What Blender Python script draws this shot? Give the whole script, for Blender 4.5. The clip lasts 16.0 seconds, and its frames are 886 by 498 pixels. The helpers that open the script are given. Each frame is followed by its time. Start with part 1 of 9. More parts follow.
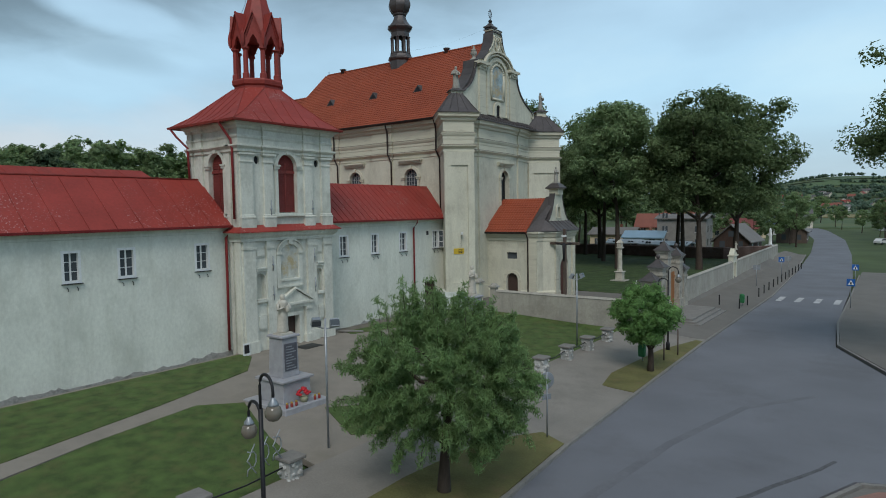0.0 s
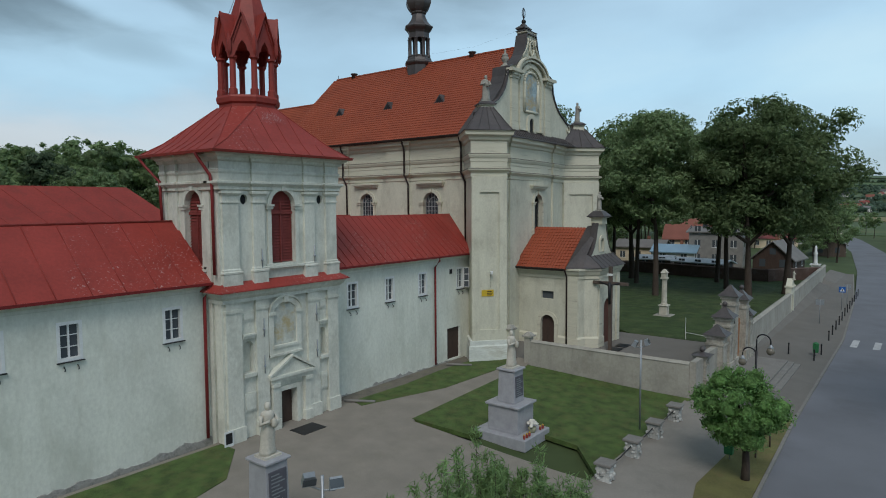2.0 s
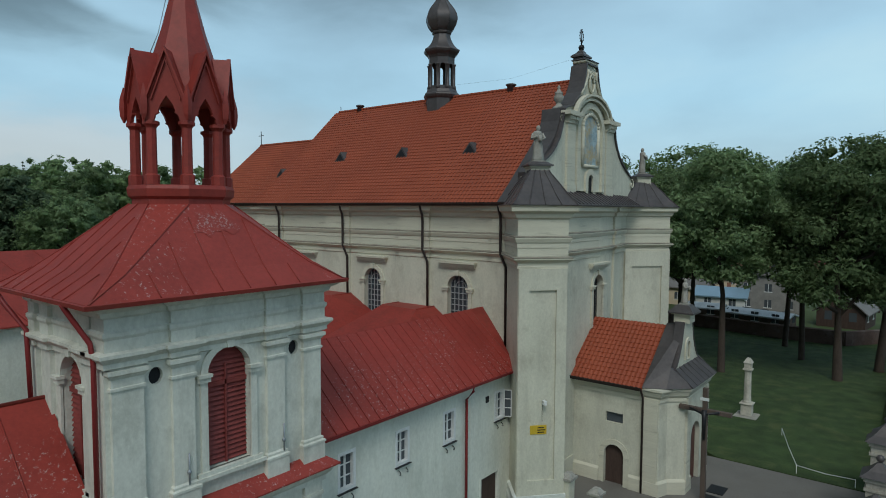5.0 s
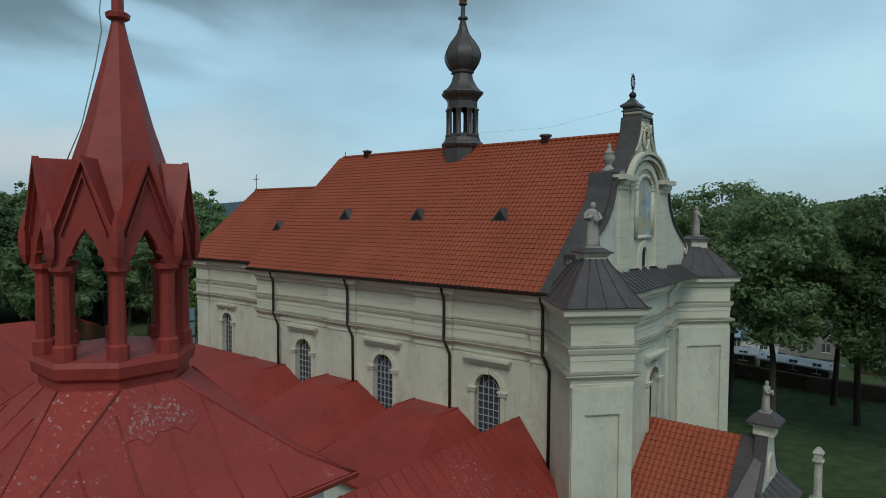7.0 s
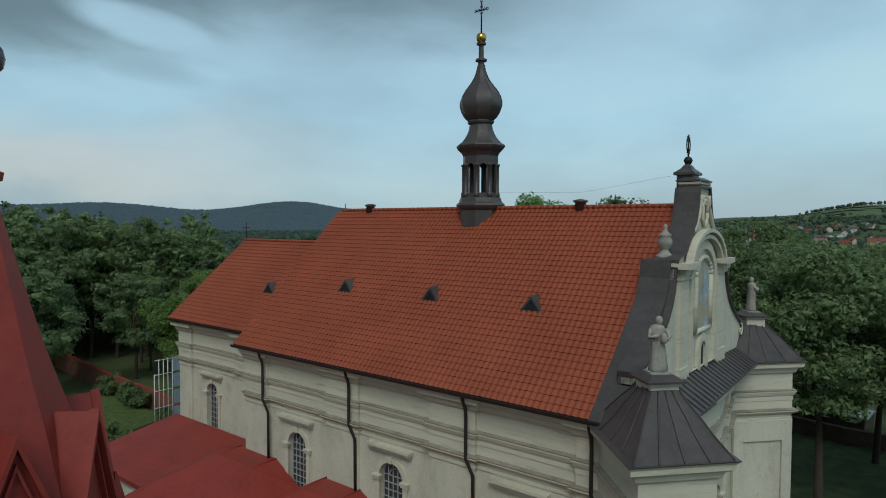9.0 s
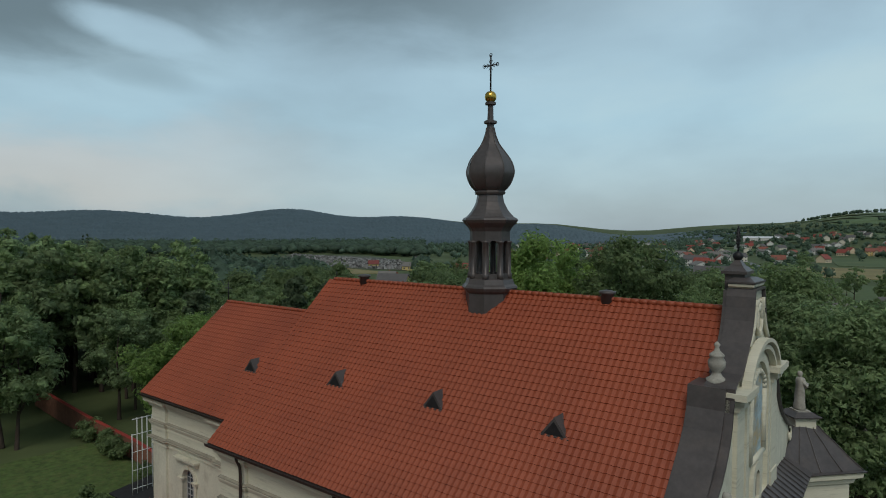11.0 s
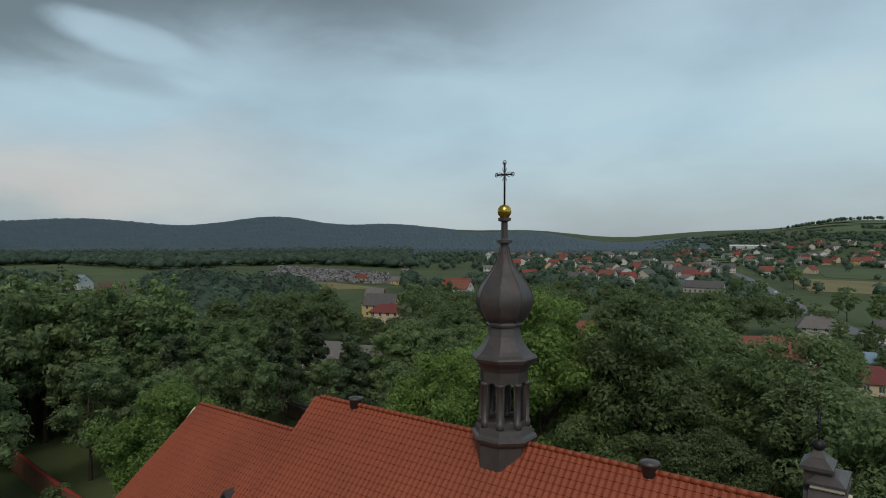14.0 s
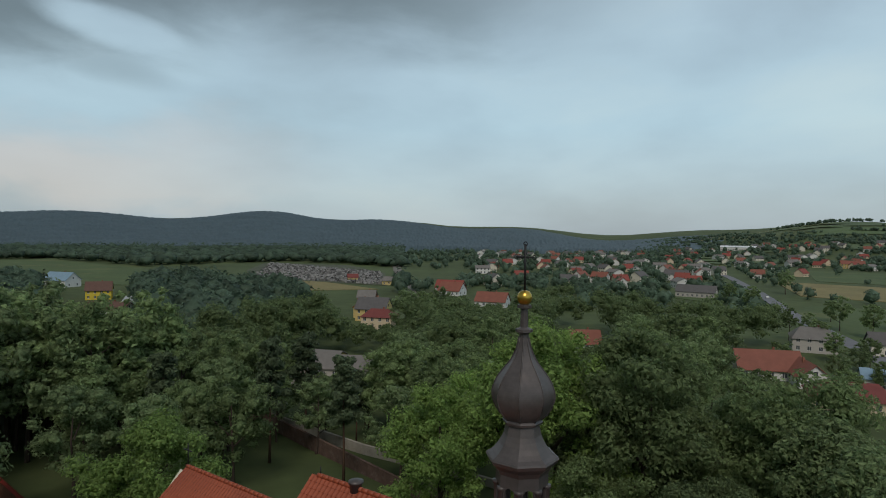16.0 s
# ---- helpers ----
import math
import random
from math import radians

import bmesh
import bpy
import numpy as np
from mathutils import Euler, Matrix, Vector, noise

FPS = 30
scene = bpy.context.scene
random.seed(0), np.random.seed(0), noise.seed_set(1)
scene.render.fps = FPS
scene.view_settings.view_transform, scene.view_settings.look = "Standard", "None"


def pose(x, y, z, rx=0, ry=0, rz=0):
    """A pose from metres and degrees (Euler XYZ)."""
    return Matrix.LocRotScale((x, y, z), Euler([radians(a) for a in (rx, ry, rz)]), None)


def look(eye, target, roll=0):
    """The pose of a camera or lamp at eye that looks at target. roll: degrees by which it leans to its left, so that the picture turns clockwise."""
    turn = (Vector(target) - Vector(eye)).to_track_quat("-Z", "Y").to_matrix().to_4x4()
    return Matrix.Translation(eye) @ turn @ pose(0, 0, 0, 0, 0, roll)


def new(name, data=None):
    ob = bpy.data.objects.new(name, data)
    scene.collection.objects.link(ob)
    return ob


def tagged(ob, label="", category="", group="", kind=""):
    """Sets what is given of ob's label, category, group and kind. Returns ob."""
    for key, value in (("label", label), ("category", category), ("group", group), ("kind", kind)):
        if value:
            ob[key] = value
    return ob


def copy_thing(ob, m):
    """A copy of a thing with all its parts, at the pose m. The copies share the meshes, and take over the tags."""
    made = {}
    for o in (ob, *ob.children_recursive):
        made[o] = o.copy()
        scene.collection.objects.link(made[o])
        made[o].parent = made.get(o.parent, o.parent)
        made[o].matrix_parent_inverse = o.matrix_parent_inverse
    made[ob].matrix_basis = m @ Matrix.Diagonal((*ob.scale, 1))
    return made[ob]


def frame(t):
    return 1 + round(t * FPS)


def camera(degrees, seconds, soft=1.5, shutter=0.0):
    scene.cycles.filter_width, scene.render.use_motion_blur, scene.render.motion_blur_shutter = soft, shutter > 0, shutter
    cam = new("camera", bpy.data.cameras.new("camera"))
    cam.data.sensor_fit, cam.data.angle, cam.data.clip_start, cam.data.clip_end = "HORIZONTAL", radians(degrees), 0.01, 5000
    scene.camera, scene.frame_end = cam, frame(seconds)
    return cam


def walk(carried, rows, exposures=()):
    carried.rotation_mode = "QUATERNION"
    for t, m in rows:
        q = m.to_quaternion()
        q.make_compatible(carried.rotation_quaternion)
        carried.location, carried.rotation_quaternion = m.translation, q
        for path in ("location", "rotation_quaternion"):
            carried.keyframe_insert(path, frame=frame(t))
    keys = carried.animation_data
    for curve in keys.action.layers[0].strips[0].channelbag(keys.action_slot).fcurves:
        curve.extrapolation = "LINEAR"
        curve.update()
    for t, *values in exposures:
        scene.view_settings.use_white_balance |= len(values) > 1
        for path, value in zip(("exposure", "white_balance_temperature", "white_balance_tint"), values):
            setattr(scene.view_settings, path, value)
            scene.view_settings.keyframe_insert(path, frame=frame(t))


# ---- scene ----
cam = camera(70.3, 16.0, soft=1.0)
METRES, EYE, TILT, LEAN, TURN = 60.0, 9.3, -1.16, 0.35, 36.8
ROWS = [
    (0.0, 0.0, 0.0, 0.0, -0.02, -2.44, 0.56),
    (0.5, -0.003, 0.0334, 0.0128, 0.18, -2.57, 0.46),
    (1.0, -0.0077, 0.0699, 0.027, 0.44, -2.7, 0.26),
    (1.5, -0.0133, 0.1049, 0.04, 0.7, -2.79, 0.1),
    (2.0, -0.0212, 0.1447, 0.054, 0.88, -2.89, -0.0),
    (2.5, -0.0272, 0.1841, 0.0678, 1.02, -2.88, -0.08),
    (3.0, -0.0304, 0.2268, 0.0846, 1.25, -2.91, -0.36),
    (3.5, -0.0326, 0.2648, 0.0992, 1.49, -2.89, -0.48),
    (4.0, -0.0369, 0.3052, 0.1155, 1.64, -2.84, -0.55),
    (6.5, -0.0694, 0.4709, 0.1979, 1.91, -1.67, -0.79),
    (7.0, -0.0754, 0.4999, 0.2162, 1.95, -1.52, -0.73),
    (7.5, -0.0814, 0.5258, 0.2332, 1.91, -1.51, -0.74),
    (8.0, -0.0878, 0.5528, 0.2515, 1.82, -1.39, -0.67),
    (8.5, -0.0929, 0.5762, 0.2687, 1.79, -1.27, -0.66),
    (9.0, -0.0978, 0.5994, 0.2876, 1.75, -1.15, -0.64),
    (9.5, -0.1016, 0.6203, 0.3051, 1.7, -1.01, -0.74),
    (12.0, -0.113, 0.7137, 0.3938, 1.21, -0.29, -0.44),
    (12.5, -0.1172, 0.7278, 0.4101, 1.04, -0.17, -0.45),
    (13.0, -0.1207, 0.7413, 0.4277, 0.71, -0.07, -0.46),
    (13.5, -0.1231, 0.7531, 0.4441, 0.5, -0.02, -0.45),
    (14.0, -0.1247, 0.7661, 0.4614, 0.31, -0.02, -0.43),
    (14.5, -0.1268, 0.7776, 0.4769, 0.1, -0.07, -0.53),
    (15.0, -0.1308, 0.7896, 0.4939, -0.14, -0.18, -0.71),
    (15.5, -0.1359, 0.8004, 0.5094, -0.33, -0.29, -0.87),
    (16.0, -0.1415, 0.811, 0.5259, -0.48, -0.42, -1.08),
]
walk(cam, [(t, pose(0, 0, EYE, TILT, LEAN, TURN) @ pose(METRES * x, METRES * y, METRES * z, 90 + pitch, roll, yaw)) for t, x, y, z, yaw, pitch, roll in ROWS],
     exposures=[(0.0, 0.29, 6220, 10), (2.0, 0.22, 6220, 10), (4.0, 0.12, 6060, 5), (7.0, 0.08, 6120, 4), (9.0, 0.01, 6260, 4), (12.0, -0.06, 6780, 11), (16.0, 0.01, 6900, 13)])

# ---- world, sun ----
SUN_EL, SUN_AZ = 48.0, 150.0
world = bpy.data.worlds.new("sky")
scene.world = world
world.use_nodes = True
wn = world.node_tree
wn.nodes.clear()


def wnode(kind, **kw):
    n = wn.nodes.new(kind)
    for k, v in kw.items():
        n.inputs[k].default_value = v
    return n


def wramp(stops):
    r = wn.nodes.new("ShaderNodeValToRGB")
    e = r.color_ramp.elements
    while len(e) < len(stops):
        e.new(0.5)
    for el, (p, c) in zip(e, stops):
        el.position, el.color = p, (*c, 1)
    return r


sky_tex = wn.nodes.new("ShaderNodeTexSky")
sky_tex.sky_type = "NISHITA"
sky_tex.sun_disc = False
sky_tex.sun_elevation, sky_tex.sun_rotation = radians(SUN_EL), radians(SUN_AZ)
sky_tex.altitude, sky_tex.dust_density = 250, 2.0
w_co = wn.nodes.new("ShaderNodeTexCoord")
w_map = wnode("ShaderNodeMapping")
w_map.inputs["Scale"].default_value = (1.0, 1.0, 2.6)
w_map.inputs["Location"].default_value = (0.35, 0.1, 0.0)
w_map.inputs["Rotation"].default_value = (0, 0, radians(35))
w_n1 = wnode("ShaderNodeTexNoise", Scale=2.1, Detail=6.0, Roughness=0.5, Distortion=0.15)
w_n2 = wnode("ShaderNodeTexNoise", Scale=4.0, Detail=6.0, Roughness=0.55, Distortion=0.5)
w_sep = wn.nodes.new("ShaderNodeSeparateXYZ")
w_grad = wramp([(0.0, (0.43, 0.54, 0.60)), (0.05, (0.445, 0.585, 0.65)), (0.16, (0.43, 0.635, 0.75)), (0.30, (0.42, 0.60, 0.72)), (0.55, (0.36, 0.46, 0.54)), (1.0, (0.34, 0.41, 0.46))])
w_cl = wramp([(0.30, (0.76, 0.75, 0.75)), (0.45, (0.90, 0.90, 0.91)), (0.56, (1.0, 1.0, 1.0)), (0.72, (1.16, 1.09, 1.03))])


def wmath(op, a, b):
    n = wn.nodes.new("ShaderNodeMath")
    n.operation = op
    for s, x in zip(n.inputs, (a, b)):
        if isinstance(x, (int, float)):
            s.default_value = x
        else:
            wn.links.new(x, s)
    return n.outputs[0]


def wrange(x, lo, hi):
    n = wn.nodes.new("ShaderNodeMapRange")
    n.interpolation_type = "SMOOTHSTEP"
    n.inputs["From Min"].default_value, n.inputs["From Max"].default_value = lo, hi
    wn.links.new(x, n.inputs["Value"])
    return n.outputs["Result"]


wl = wn.links.new
wl(w_co.outputs["Generated"], w_map.inputs["Vector"])
wl(w_map.outputs["Vector"], w_n1.inputs["Vector"])
wl(w_map.outputs["Vector"], w_n2.inputs["Vector"])
wl(w_co.outputs["Generated"], w_sep.inputs["Vector"])
wl(w_sep.outputs["Z"], w_grad.inputs["Fac"])
wl(w_n1.outputs["Fac"], w_cl.inputs["Fac"])
# a heavy cloud bank high in the north-west, torn open in one place; u and v run across and up the sky there
ahead = wmath("MAXIMUM", wmath("ADD", wmath("MULTIPLY", w_sep.outputs["X"], -0.616), wmath("MULTIPLY", w_sep.outputs["Y"], 0.788)), 0.08)
su = wmath("DIVIDE", wmath("ADD", wmath("MULTIPLY", w_sep.outputs["X"], 0.788), wmath("MULTIPLY", w_sep.outputs["Y"], 0.616)), ahead)
sv = wmath("DIVIDE", w_sep.outputs["Z"], ahead)
wob = wmath("SUBTRACT", w_n2.outputs["Fac"], 0.5)
wob1 = wmath("SUBTRACT", w_n1.outputs["Fac"], 0.5)


def ellipse(u0, v0, ru, rv, turn, soft=0.9, rag=1.6):
    """A ragged oval patch of sky, 1 inside and 0 outside."""
    c, s_ = math.cos(radians(turn)), math.sin(radians(turn))
    du, dv = wmath("SUBTRACT", su, u0), wmath("SUBTRACT", sv, v0)
    a = wmath("DIVIDE", wmath("ADD", wmath("MULTIPLY", du, c), wmath("MULTIPLY", dv, s_)), ru)
    b = wmath("DIVIDE", wmath("SUBTRACT", wmath("MULTIPLY", dv, c), wmath("MULTIPLY", du, s_)), rv)
    d = wmath("ADD", wmath("MULTIPLY", a, a), wmath("MULTIPLY", b, b))
    d = wmath("ADD", d, wmath("MULTIPLY", wob, rag))
    return wmath("SUBTRACT", 1.0, wrange(d, 1.0 - soft, 1.0 + soft))


low = wmath("ADD", wmath("ADD", sv, wmath("MULTIPLY", wob, 0.16)), wmath("MULTIPLY", wob1, 0.1))
bank = wmath("MULTIPLY", wrange(wmath("ADD", low, wmath("MULTIPLY", su, -0.04)), 0.23, 0.39), wrange(wmath("MULTIPLY", su, -1.0), -0.45, 0.15))
bank = wmath("MAXIMUM", bank, wmath("MULTIPLY", ellipse(-0.53, 0.268, 0.12, 0.03, -16, 1.0, 1.2), 0.42))
gap = ellipse(-0.49, 0.31, 0.12, 0.026, -17, 0.9, 3.2)
bank = wmath("MULTIPLY", bank, wmath("SUBTRACT", 1.0, wmath("MULTIPLY", gap, 0.95)))
glow = wmath("MULTIPLY", wrange(wmath("MULTIPLY", su, -1.0), 0.05, 0.6), wmath("MULTIPLY", wrange(low, 0.02, 0.07), wmath("SUBTRACT", 1.0, wrange(low, 0.1, 0.19))))
w_mul = wn.nodes.new("ShaderNodeMix")
w_mul.data_type, w_mul.blend_type = "RGBA", "MULTIPLY"
w_mul.inputs["Factor"].default_value = 1.0
w_bank = wn.nodes.new("ShaderNodeMix")
w_bank.data_type = "RGBA"
w_bank.inputs["B"].default_value = (0.125, 0.178, 0.2, 1)
w_mix = wn.nodes.new("ShaderNodeMix")
w_mix.data_type = "RGBA"
w_mix.inputs["Factor"].default_value = 0.9
w_scale = wn.nodes.new("ShaderNodeMix")
w_scale.data_type, w_scale.blend_type = "RGBA", "MULTIPLY"
w_scale.inputs["Factor"].default_value = 1.0
w_scale.inputs["B"].default_value = (0.11, 0.11, 0.11, 1)
w_bg = wn.nodes.new("ShaderNodeBackground")
w_out = wn.nodes.new("ShaderNodeOutputWorld")
wl(w_grad.outputs["Color"], w_mul.inputs["A"])
wl(w_cl.outputs["Color"], w_mul.inputs["B"])
w_glow = wn.nodes.new("ShaderNodeMix")
w_glow.data_type = "RGBA"
w_glow.inputs["B"].default_value = (0.66, 0.62, 0.585, 1)
wl(wmath("MULTIPLY", glow, 0.5), w_glow.inputs["Factor"])
wl(w_mul.outputs["Result"], w_glow.inputs["A"])
wl(w_glow.outputs["Result"], w_bank.inputs["A"])
wl(wmath("MULTIPLY", bank, 0.9), w_bank.inputs["Factor"])
wl(sky_tex.outputs["Color"], w_scale.inputs["A"])
wl(w_scale.outputs["Result"], w_mix.inputs["A"])
wl(w_bank.outputs["Result"], w_mix.inputs["B"])
wl(w_mix.outputs["Result"], w_bg.inputs["Color"])
wl(w_bg.outputs["Background"], w_out.inputs["Surface"])
w_bg.inputs["Strength"].default_value = 1.0

sun_data = bpy.data.lights.new("sun", "SUN")
sun_data.energy, sun_data.angle, sun_data.color = 1.3, radians(25), (1.0, 0.95, 0.88)
sun = new("sun", sun_data)
sun.matrix_basis = look((0, 0, 60), (60 * math.sin(radians(SUN_AZ + 180)), 60 * math.cos(radians(SUN_AZ + 180)), 60 - 60 * math.tan(radians(SUN_EL))))


# ---- materials ----
MATS = {}


def material(name, base, var=0.12, scale=1.0, rough=0.8, metal=0.0, bump=0.15, bscale=8.0, stain=None, stain_amt=0.0, stain_scale=0.6, stretch=(1, 1, 1), rand=0.0, spec=0.35, lo=0.52, hi=0.68, clump=0.0, streak=None, streak_amt=0.5):
    """A surface with two scales of tone, an optional stain colour in patches, and fine relief."""
    if name in MATS:
        return MATS[name]
    m = bpy.data.materials.new(name)
    m.use_nodes = True
    nt = m.node_tree
    b = nt.nodes["Principled BSDF"]
    b.inputs["Roughness"].default_value, b.inputs["Metallic"].default_value = rough, metal
    b.inputs["Specular IOR Level"].default_value = spec
    co = nt.nodes.new("ShaderNodeTexCoord")
    mp = nt.nodes.new("ShaderNodeMapping")
    mp.inputs["Scale"].default_value = stretch
    nt.links.new(co.outputs["Object"], mp.inputs["Vector"])
    big = nt.nodes.new("ShaderNodeTexNoise")
    big.inputs["Scale"].default_value, big.inputs["Detail"].default_value = scale, 5.0
    small = nt.nodes.new("ShaderNodeTexNoise")
    small.inputs["Scale"].default_value, small.inputs["Detail"].default_value = bscale, 6.0
    small.inputs["Roughness"].default_value = 0.65
    for n in (big, small):
        nt.links.new(mp.outputs["Vector"], n.inputs["Vector"])
    add = nt.nodes.new("ShaderNodeMath")
    add.operation = "ADD"
    nt.links.new(big.outputs["Fac"], add.inputs[0])
    nt.links.new(small.outputs["Fac"], add.inputs[1])
    ramp = nt.nodes.new("ShaderNodeMapRange")
    ramp.inputs["From Min"].default_value, ramp.inputs["From Max"].default_value = 0.7, 1.3
    ramp.inputs["To Min"].default_value, ramp.inputs["To Max"].default_value = 1 - var, 1 + var
    nt.links.new(add.outputs[0], ramp.inputs["Value"])
    mul = nt.nodes.new("ShaderNodeMix")
    mul.data_type, mul.blend_type = "RGBA", "MULTIPLY"
    mul.inputs["Factor"].default_value = 1.0
    mul.inputs["A"].default_value = (*base, 1)
    nt.links.new(ramp.outputs["Result"], mul.inputs["B"])
    colour = mul.outputs["Result"]
    if stain:
        sn = nt.nodes.new("ShaderNodeTexNoise")
        sn.inputs["Scale"].default_value, sn.inputs["Detail"].default_value, sn.inputs["Roughness"].default_value = stain_scale, 8.0, 0.7
        nt.links.new(mp.outputs["Vector"], sn.inputs["Vector"])
        sr = nt.nodes.new("ShaderNodeMapRange")
        sr.inputs["From Min"].default_value, sr.inputs["From Max"].default_value = lo, hi
        sr.inputs["To Max"].default_value = stain_amt
        nt.links.new(sn.outputs["Fac"], sr.inputs["Value"])
        amount = sr.outputs["Result"]
        if clump:
            cn = nt.nodes.new("ShaderNodeTexNoise")
            cn.inputs["Scale"].default_value, cn.inputs["Detail"].default_value = clump, 3.0
            nt.links.new(mp.outputs["Vector"], cn.inputs["Vector"])
            cr = nt.nodes.new("ShaderNodeMapRange")
            cr.inputs["From Min"].default_value, cr.inputs["From Max"].default_value = 0.46, 0.6
            nt.links.new(cn.outputs["Fac"], cr.inputs["Value"])
            cm = nt.nodes.new("ShaderNodeMath")
            cm.operation = "MULTIPLY"
            nt.links.new(amount, cm.inputs[0])
            nt.links.new(cr.outputs["Result"], cm.inputs[1])
            amount = cm.outputs[0]
        mx = nt.nodes.new("ShaderNodeMix")
        mx.data_type = "RGBA"
        mx.inputs["B"].default_value = (*stain, 1)
        nt.links.new(amount, mx.inputs["Factor"])
        nt.links.new(colour, mx.inputs["A"])
        colour = mx.outputs["Result"]
    if streak:
        sm = nt.nodes.new("ShaderNodeMapping")
        sm.inputs["Scale"].default_value = (1.5, 1.5, 0.3)
        nt.links.new(co.outputs["Object"], sm.inputs["Vector"])
        kn = nt.nodes.new("ShaderNodeTexNoise")
        kn.inputs["Scale"].default_value, kn.inputs["Detail"].default_value, kn.inputs["Roughness"].default_value = 1.0, 7.0, 0.68
        nt.links.new(sm.outputs["Vector"], kn.inputs["Vector"])
        kr = nt.nodes.new("ShaderNodeMapRange")
        kr.inputs["From Min"].default_value, kr.inputs["From Max"].default_value = 0.5, 0.72
        kr.inputs["To Max"].default_value = streak_amt
        nt.links.new(kn.outputs["Fac"], kr.inputs["Value"])
        kx = nt.nodes.new("ShaderNodeMix")
        kx.data_type = "RGBA"
        kx.inputs["B"].default_value = (*streak, 1)
        nt.links.new(kr.outputs["Result"], kx.inputs["Factor"])
        nt.links.new(colour, kx.inputs["A"])
        colour = kx.outputs["Result"]
    if rand:
        oi = nt.nodes.new("ShaderNodeObjectInfo")
        rr = nt.nodes.new("ShaderNodeMapRange")
        rr.inputs["To Min"].default_value, rr.inputs["To Max"].default_value = 1 - rand, 1 + rand
        nt.links.new(oi.outputs["Random"], rr.inputs["Value"])
        m2 = nt.nodes.new("ShaderNodeMix")
        m2.data_type, m2.blend_type = "RGBA", "MULTIPLY"
        m2.inputs["Factor"].default_value = 1.0
        nt.links.new(colour, m2.inputs["A"])
        nt.links.new(rr.outputs["Result"], m2.inputs["B"])
        colour = m2.outputs["Result"]
    nt.links.new(colour, b.inputs["Base Color"])
    if bump:
        bp = nt.nodes.new("ShaderNodeBump")
        bp.inputs["Strength"].default_value, bp.inputs["Distance"].default_value = bump, 0.04
        nt.links.new(small.outputs["Fac"], bp.inputs["Height"])
        nt.links.new(bp.outputs["Normal"], b.inputs["Normal"])
    MATS[name] = m
    return m


def leaf_material(name, base, back=0.5, spread=0.24, grain=2.6, depth=0.5):
    """Foliage: tone by clump and by spray, fine relief, light through the leaves."""
    m = bpy.data.materials.new(name)
    m.use_nodes = True
    nt = m.node_tree
    b = nt.nodes["Principled BSDF"]
    b.inputs["Roughness"].default_value = 0.6
    b.inputs["Specular IOR Level"].default_value = 0.25
    geo = nt.nodes.new("ShaderNodeNewGeometry")
    oi = nt.nodes.new("ShaderNodeObjectInfo")
    a = nt.nodes.new("ShaderNodeMapRange")
    a.inputs["To Min"].default_value, a.inputs["To Max"].default_value = 1 - spread, 1 + spread
    nt.links.new(geo.outputs["Random Per Island"], a.inputs["Value"])
    c = nt.nodes.new("ShaderNodeMapRange")
    c.inputs["To Min"].default_value, c.inputs["To Max"].default_value = 0.75, 1.25
    nt.links.new(oi.outputs["Random"], c.inputs["Value"])
    mu = nt.nodes.new("ShaderNodeMath")
    mu.operation = "MULTIPLY"
    nt.links.new(a.outputs["Result"], mu.inputs[0])
    nt.links.new(c.outputs["Result"], mu.inputs[1])
    mix = nt.nodes.new("ShaderNodeMix")
    mix.data_type, mix.blend_type = "RGBA", "MULTIPLY"
    mix.inputs["Factor"].default_value = 1.0
    mix.inputs["A"].default_value = (*base, 1)
    nt.links.new(mu.outputs[0], mix.inputs["B"])
    if grain:
        co = nt.nodes.new("ShaderNodeTexCoord")
        fine = nt.nodes.new("ShaderNodeTexNoise")
        fine.inputs["Scale"].default_value, fine.inputs["Detail"].default_value, fine.inputs["Roughness"].default_value = grain, 5.0, 0.75
        nt.links.new(co.outputs["Object"], fine.inputs["Vector"])
        fr = nt.nodes.new("ShaderNodeMapRange")
        fr.inputs["From Min"].default_value, fr.inputs["From Max"].default_value = 0.3, 0.7
        fr.inputs["To Min"].default_value, fr.inputs["To Max"].default_value = 1 - depth, 1 + depth
        nt.links.new(fine.outputs["Fac"], fr.inputs["Value"])
        mg = nt.nodes.new("ShaderNodeMix")
        mg.data_type, mg.blend_type = "RGBA", "MULTIPLY"
        mg.inputs["Factor"].default_value = 1.0
        nt.links.new(mix.outputs["Result"], mg.inputs["A"])
        nt.links.new(fr.outputs["Result"], mg.inputs["B"])
        mix = mg
        if grain > 0.5:
            bp = nt.nodes.new("ShaderNodeBump")
            bp.inputs["Strength"].default_value, bp.inputs["Distance"].default_value = 0.9, 0.5 / grain
            nt.links.new(fine.outputs["Fac"], bp.inputs["Height"])
            nt.links.new(bp.outputs["Normal"], b.inputs["Normal"])
    nt.links.new(mix.outputs["Result"], b.inputs["Base Color"])
    tr = nt.nodes.new("ShaderNodeBsdfTranslucent")
    nt.links.new(mix.outputs["Result"], tr.inputs["Color"])
    sh = nt.nodes.new("ShaderNodeMixShader")
    sh.inputs["Fac"].default_value = back
    nt.links.new(b.outputs["BSDF"], sh.inputs[1])
    nt.links.new(tr.outputs["BSDF"], sh.inputs[2])
    nt.links.new(sh.outputs["Shader"], nt.nodes["Material Output"].inputs["Surface"])
    MATS[name] = m
    return m


